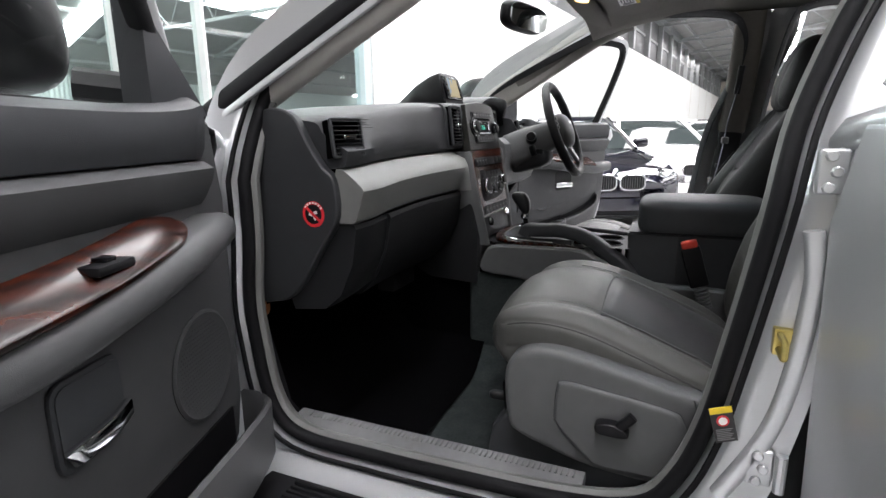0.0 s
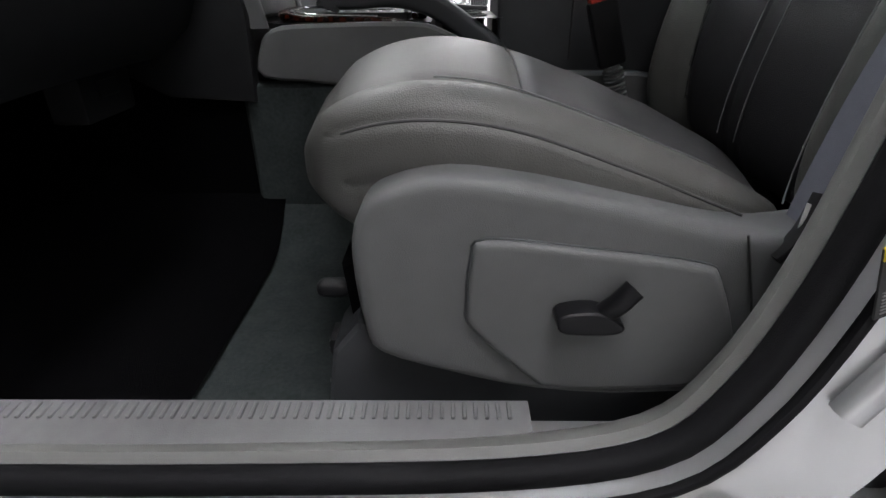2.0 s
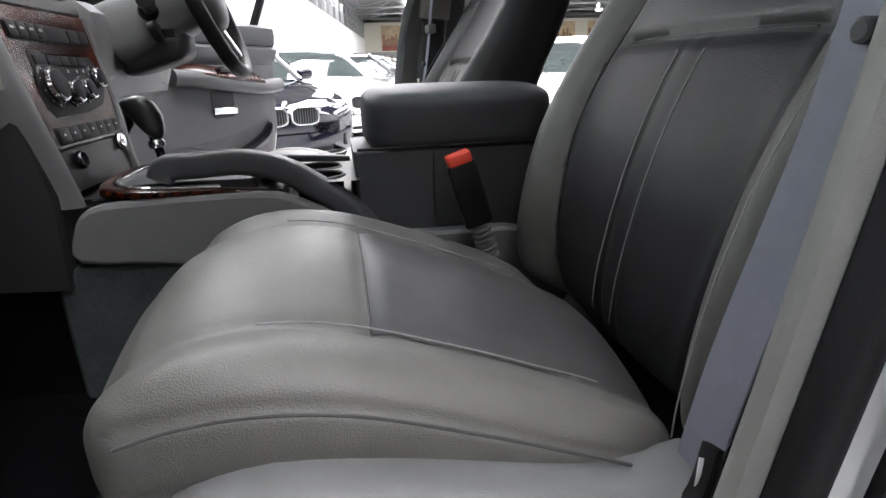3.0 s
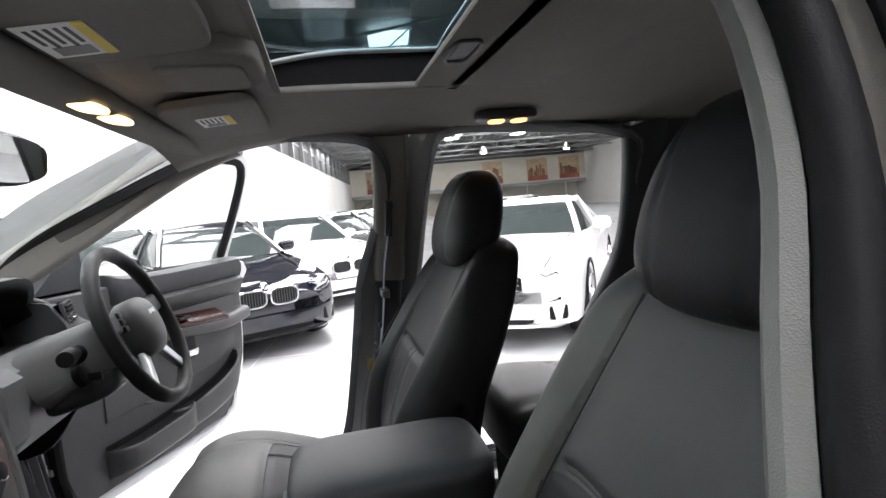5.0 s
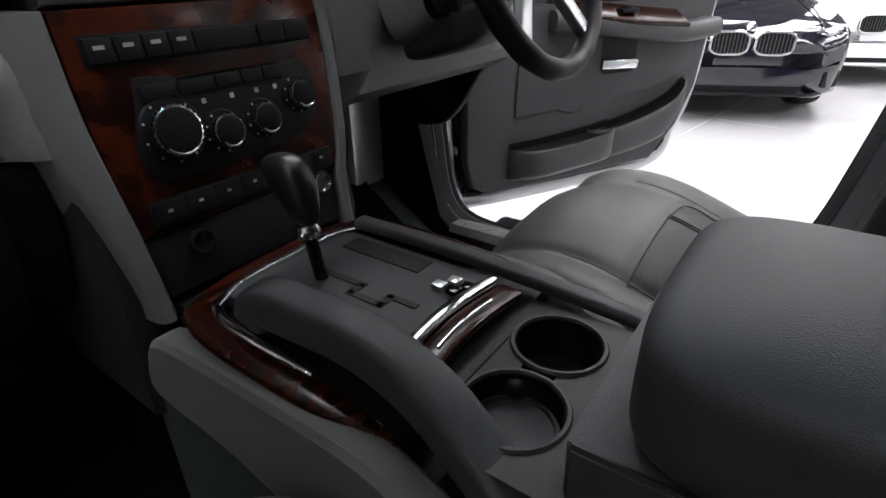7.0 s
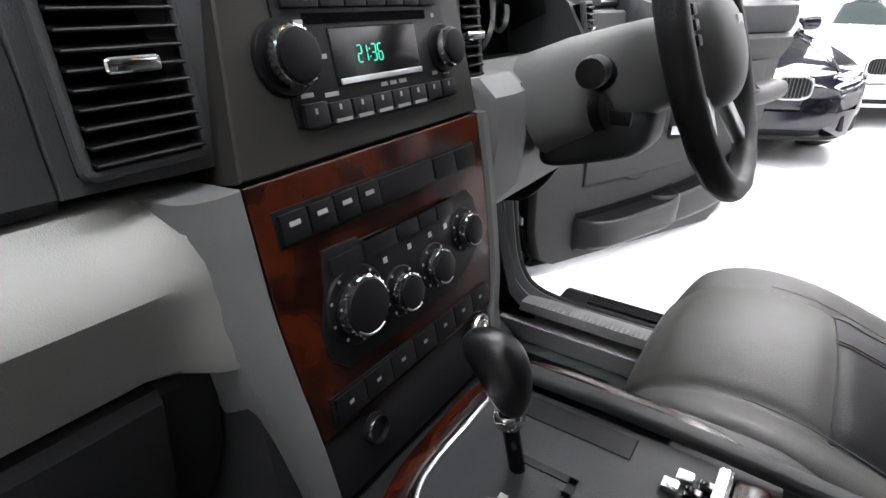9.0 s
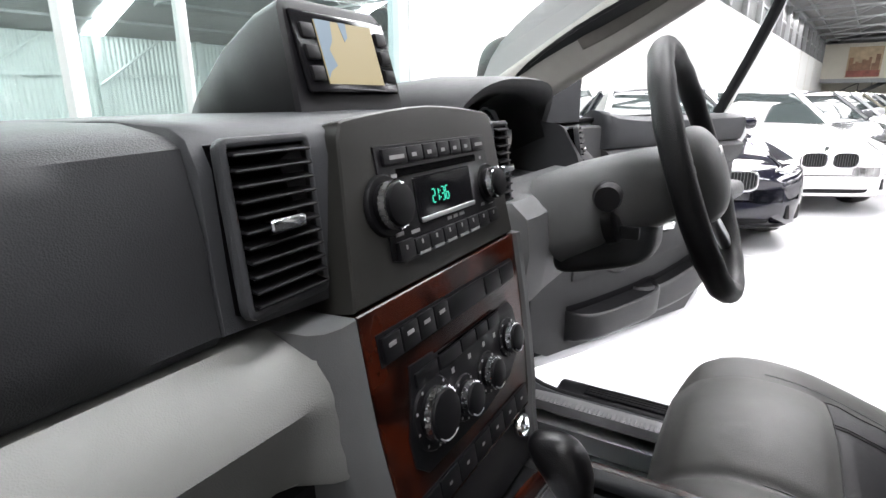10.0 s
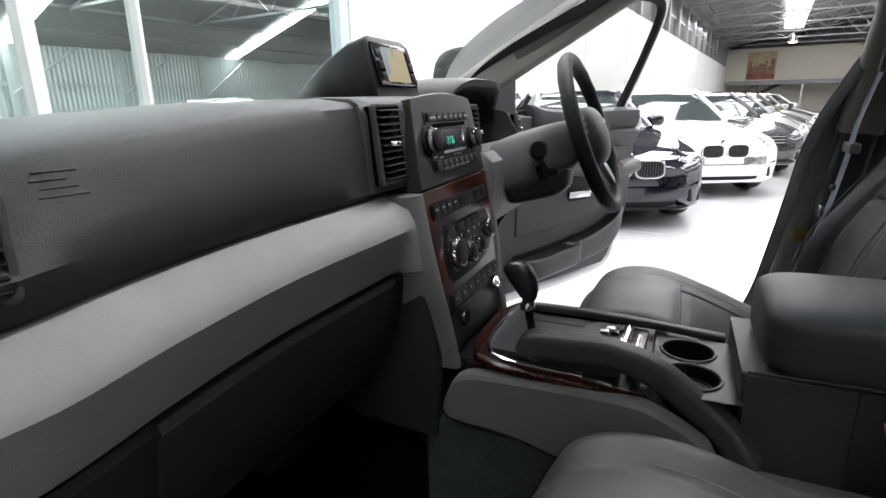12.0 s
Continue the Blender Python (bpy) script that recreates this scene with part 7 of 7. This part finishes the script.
for _k, (_dx, _dy) in enumerate(((0, 0), (0.018, 0.0), (0.009, 0.016), (0.027, 0.014))):
    part("mode_key", box(0.245 + _dx, 0.259 + _dx, 0.035 + _dy, 0.048 + _dy, 0.914, 0.921, 0.002, 2), ("satin", "gloss", "satin", "gloss")[_k], plate, "small mode switch")
cx_ = part("cross_chrome", sweep(curve([(0.290, -0.086, 0.914), (0.288, 0, 0.922), (0.290, 0.086, 0.914)], 6), rounded(0.014, 0.010, 0.004, 2), up=(0, 0, 1)), "chrome", con, "chrome cross strip")
part("cross_wood", sweep(curve([(0.312, -0.086, 0.908), (0.310, 0, 0.917), (0.312, 0.086, 0.908)], 6), rounded(0.028, 0.010, 0.004, 2)), "wood", con, "glossy wood cross strip")
part("cross_chrome_thin", sweep(curve([(0.311, -0.045, 0.919), (0.310, 0, 0.9225), (0.311, 0.045, 0.919)], 6), rounded(0.004, 0.003, 0.001, 2)), "chrome", con)
# cup holders: a plate with two round wells
n = 28
for cxx, cyy, r in ((0.394, -0.060, 0.041), (0.390, 0.034, 0.040)):
    _cw = lathe([(r + 0.004, 0.907), (r, 0.905), (r - 0.002, 0.84), (r - 0.006, 0.832), (0.002, 0.832)], n, Matrix.Translation((cxx, cyy, 0)), None, False)
    part("cup_well", _cw, "black", con, "black cup well")
def well_plate():
    bm = bmesh.new()
    nx, ny = 46, 60
    vs = {}
    for i in range(nx + 1):
        for j in range(ny + 1):
            vs[i, j] = bm.verts.new((0.338 + 0.126 * i / nx, -0.124 + 0.214 * j / ny, 0.906))
    for i in range(nx):
        for j in range(ny):
            c = (vs[i, j].co + vs[i + 1, j + 1].co) / 2
            if any((c.x - a) ** 2 + (c.y - b) ** 2 < r * r for a, b, r in ((0.394, -0.060, 0.0425), (0.390, 0.034, 0.0415))) or (abs(c.y + 0.014) < 0.014 and 0.377 < c.x < 0.407):
                continue
            bm.faces.new((vs[i, j], vs[i + 1, j], vs[i + 1, j + 1], vs[i, j + 1]))
    return bm
part("cup_plate", well_plate(), "black", con, "black cup holder plate", 0)
for cxx, cyy, r in ((0.394, -0.060, 0.043), (0.390, 0.034, 0.042)):
    part("cup_rim", sweep([Vector((cxx + r * math.cos(2 * math.pi * k / 32), cyy + r * math.sin(2 * math.pi * k / 32), 0.9065)) for k in range(32)], circle(0.003, 6), True), "pad", con)
part("cup_insert", lathe([(0.0385, 0.872), (0.0385, 0.884), (0.0365, 0.887), (0.034, 0.887), (0.033, 0.884), (0.031, 0.884), (0.002, 0.885)], 28, Matrix.Translation((0.394, -0.060, 0))), "pad", con, "dark rubber disc in the cup holder")
part("cup_notch", puff(8, 3.0, lambda u, v, w: (0.378 + 0.010 * u, -0.020 + 0.014 * v, 0.893 + 0.010 * w)), "black", con, "", 60)
part("cup_rail_slot", box(0.341, 0.349, -0.105, 0.02, 0.900, 0.9072, 0.002, 1), "black", con)
part("console_core", box(0.05, 0.45, -0.13, 0.13, 0.5, 0.83), "black", con, smooth=0)
part("plate_support", box(0.05, 0.335, -0.13, 0.13, 0.8, 0.9), "black", con, smooth=0)
part("rear_slot", box(0.448, 0.462, -0.08, 0.08, 0.86, 0.902), "black", con, smooth=0)
# arm rest box
part("box_body", prism([(0.458, 0.80), (0.454, 0.918), (0.80, 0.920), (0.80, 0.55), (0.47, 0.55)], "y", -0.112, 0.112, 0.01, 3), "slate", con, "slate storage box")
part("arm_rest_lid", puff(34, 5.5, lambda u, v, w: (0.645 + 0.168 * u, 0.117 * v, 0.960 + 0.050 * w + 0.012 * math.cos(v * 1.4) * (w > 0))), "slate", con, "slate grey vinyl arm rest lid", 60)
part("lid_seam", sweep(curve([(0.59, -0.1125, 0.80), (0.59, -0.1135, 0.96), (0.59, -0.108, 1.0)], 4), circle(0.0018, 5), up=(1, 0, 0)), "seam", con)
part("lid_joint", sweep(curve([(0.46, -0.1135, 0.921), (0.6, -0.1135, 0.922), (0.78, -0.1135, 0.922)], 3), circle(0.0026, 5)), "black", con)

for _ob in con.children:
    if _ob.name.split(".")[0] not in ("box_body", "arm_rest_lid", "lid_seam", "lid_joint", "console_core"):
        _dz = {"console_side": -0.012, "side_rail": -0.020, "side_ledge": -0.026}.get(_ob.name.split(".")[0], -0.033)
        for _q in [_ob] + list(_ob.children):
            _q.data.transform(Matrix.Translation((0, 0, _dz)))

gear = thing("gear_selector", "black leather gear selector with a slim chrome-collared stem", "gear selector", (0.126, 0, 0.882))
part("stem", tube([(0.136, -0.012, 0.872), (0.125, -0.014, 0.93), (0.118, -0.016, 0.965)], 0.0075, 10, up=(0, 1, 0)), "gloss", gear)
part("collar", lathe([(0.012, 0.0), (0.014, 0.006), (0.012, 0.014)], 16, pose(0.125, -0.014, 0.930, 0, -8)), "chrome", gear, "chrome collar")
part("knob", puff(16, 2.7, lambda u, v, w: (0.119 - 0.013 * w + (0.022 + 0.009 * w) * u - 0.008 * (w > 0) * w, -0.017 + (0.017 + 0.005 * w) * v, 0.980 + 0.036 * w + 0.005 * u)), "knobhide", gear, "black leather selector knob", 60)

# ---- fittings under the roof ----
def visor(s):
    th = thing("sun_visor", "light grey folded sun visor with printed labels", "sun visor", (0.33, s * 0.35, 1.65), "sun visors")
    m = pose(0.385, s * 0.36, 1.643, 0, -6, 0)
    part("flap", turned(puff(14, 7, lambda u, v, w: (0.088 * u, 0.205 * v, 0.012 * w)), m), "cloth", th, "light grey visor flap", 60)
    lm = m @ Matrix.Translation((-0.045, 0.165, 0) if s < 0 else (0, 0, 0))
    part("label_plate", turned(box(-0.035, 0.03, -0.11, -0.01, -0.0135, -0.0125), lm), "white", th, "white printed label", 0)
    part("label_head", turned(box(0.018, 0.03, -0.11, -0.01, -0.0142, -0.0134), lm), "yellow", th, "yellow label head", 0)
    for k in range(5):
        part("label_text_bar", turned(box(-0.028 + 0.009 * k, -0.024 + 0.009 * k, -0.10, -0.055 + 0.01 * (k % 2), -0.0142, -0.0134), lm), "ink", th, smooth=0)
    part("label_sign", turned(box(-0.025, 0.012, -0.045, -0.018, -0.0142, -0.0134), lm), "pale", th, smooth=0)
    part("pivot", tube([(0.30, s * 0.56, 1.648), (0.34, s * 0.565, 1.645)], 0.009, 8), "slate", th)


visor(-1)
visor(1)
oc = thing("overhead_console", "light grey overhead console with two lit map lamps", "overhead console", (0.35, 0, 1.66))
part("housing", puff(16, 5, lambda u, v, w: (0.395 + 0.115 * u, 0.105 * v, 1.668 + 0.024 * w)), "cloth", oc, "light grey console housing", 60)
for s in (-1, 1):
    part("map_lamp", turned(puff(8, 3.5, lambda u, v, w: (0.022 * u, 0.034 * v, 0.006 * w)), pose(0.262, s * 0.052 + 0.040, 1.606, 0, 10)), "mapglow", oc, "lit amber map lamp", 60)
part("glasses_lid", puff(12, 6, lambda u, v, w: (0.425 + 0.062 * u, 0.075 * v, 1.646 + 0.006 * w)), "cloth", oc, "sunglasses compartment lid", 60)
for s in (-1, 1):
    dl = thing("dome_lamp", "small amber-lit courtesy lamp on the headliner", "lamp", (1.09, s * 0.515, 1.64), "courtesy lamps")
    part("base", puff(10, 4, lambda u, v, w: (1.09 + 0.085 * u, s * 0.515 + 0.036 * v, 1.645 + 0.016 * w)), "slate", dl, "dark lamp base", 60)
    for k in (-1, 1):
        part("lens", puff(6, 3.5, lambda u, v, w: (1.09 + 0.032 * k + 0.022 * u, s * 0.505 + 0.018 * v, 1.630 + 0.008 * w)), "amber", dl, "amber lens", 60)
mr = thing("rear_view_mirror", "black rear-view mirror hung from the windscreen", "mirror", (0.13, 0.0, 1.56))
part("stalk", tube(curve([(0.04, 0, 1.575), (0.06, 0, 1.562), (0.09, -0.012, 1.548)], 4), 0.010, 8), "black", mr)
part("shell", turned(puff(12, 3.2, lambda u, v, w: (0.024 * u, 0.125 * v, 0.042 * w)), pose(0.11, -0.025, 1.545, 0, 8, -12)), "black", mr, "black mirror shell", 60)
part("glass", turned(prism([(0.116 * a, 0.034 * b) for a, b in rounded(2, 2, 0.6, 4)], "x", 0.0215, 0.0245), pose(0.11, -0.025, 1.545, 0, 8, -12)), "mirror", mr, "silvered mirror glass", 0)
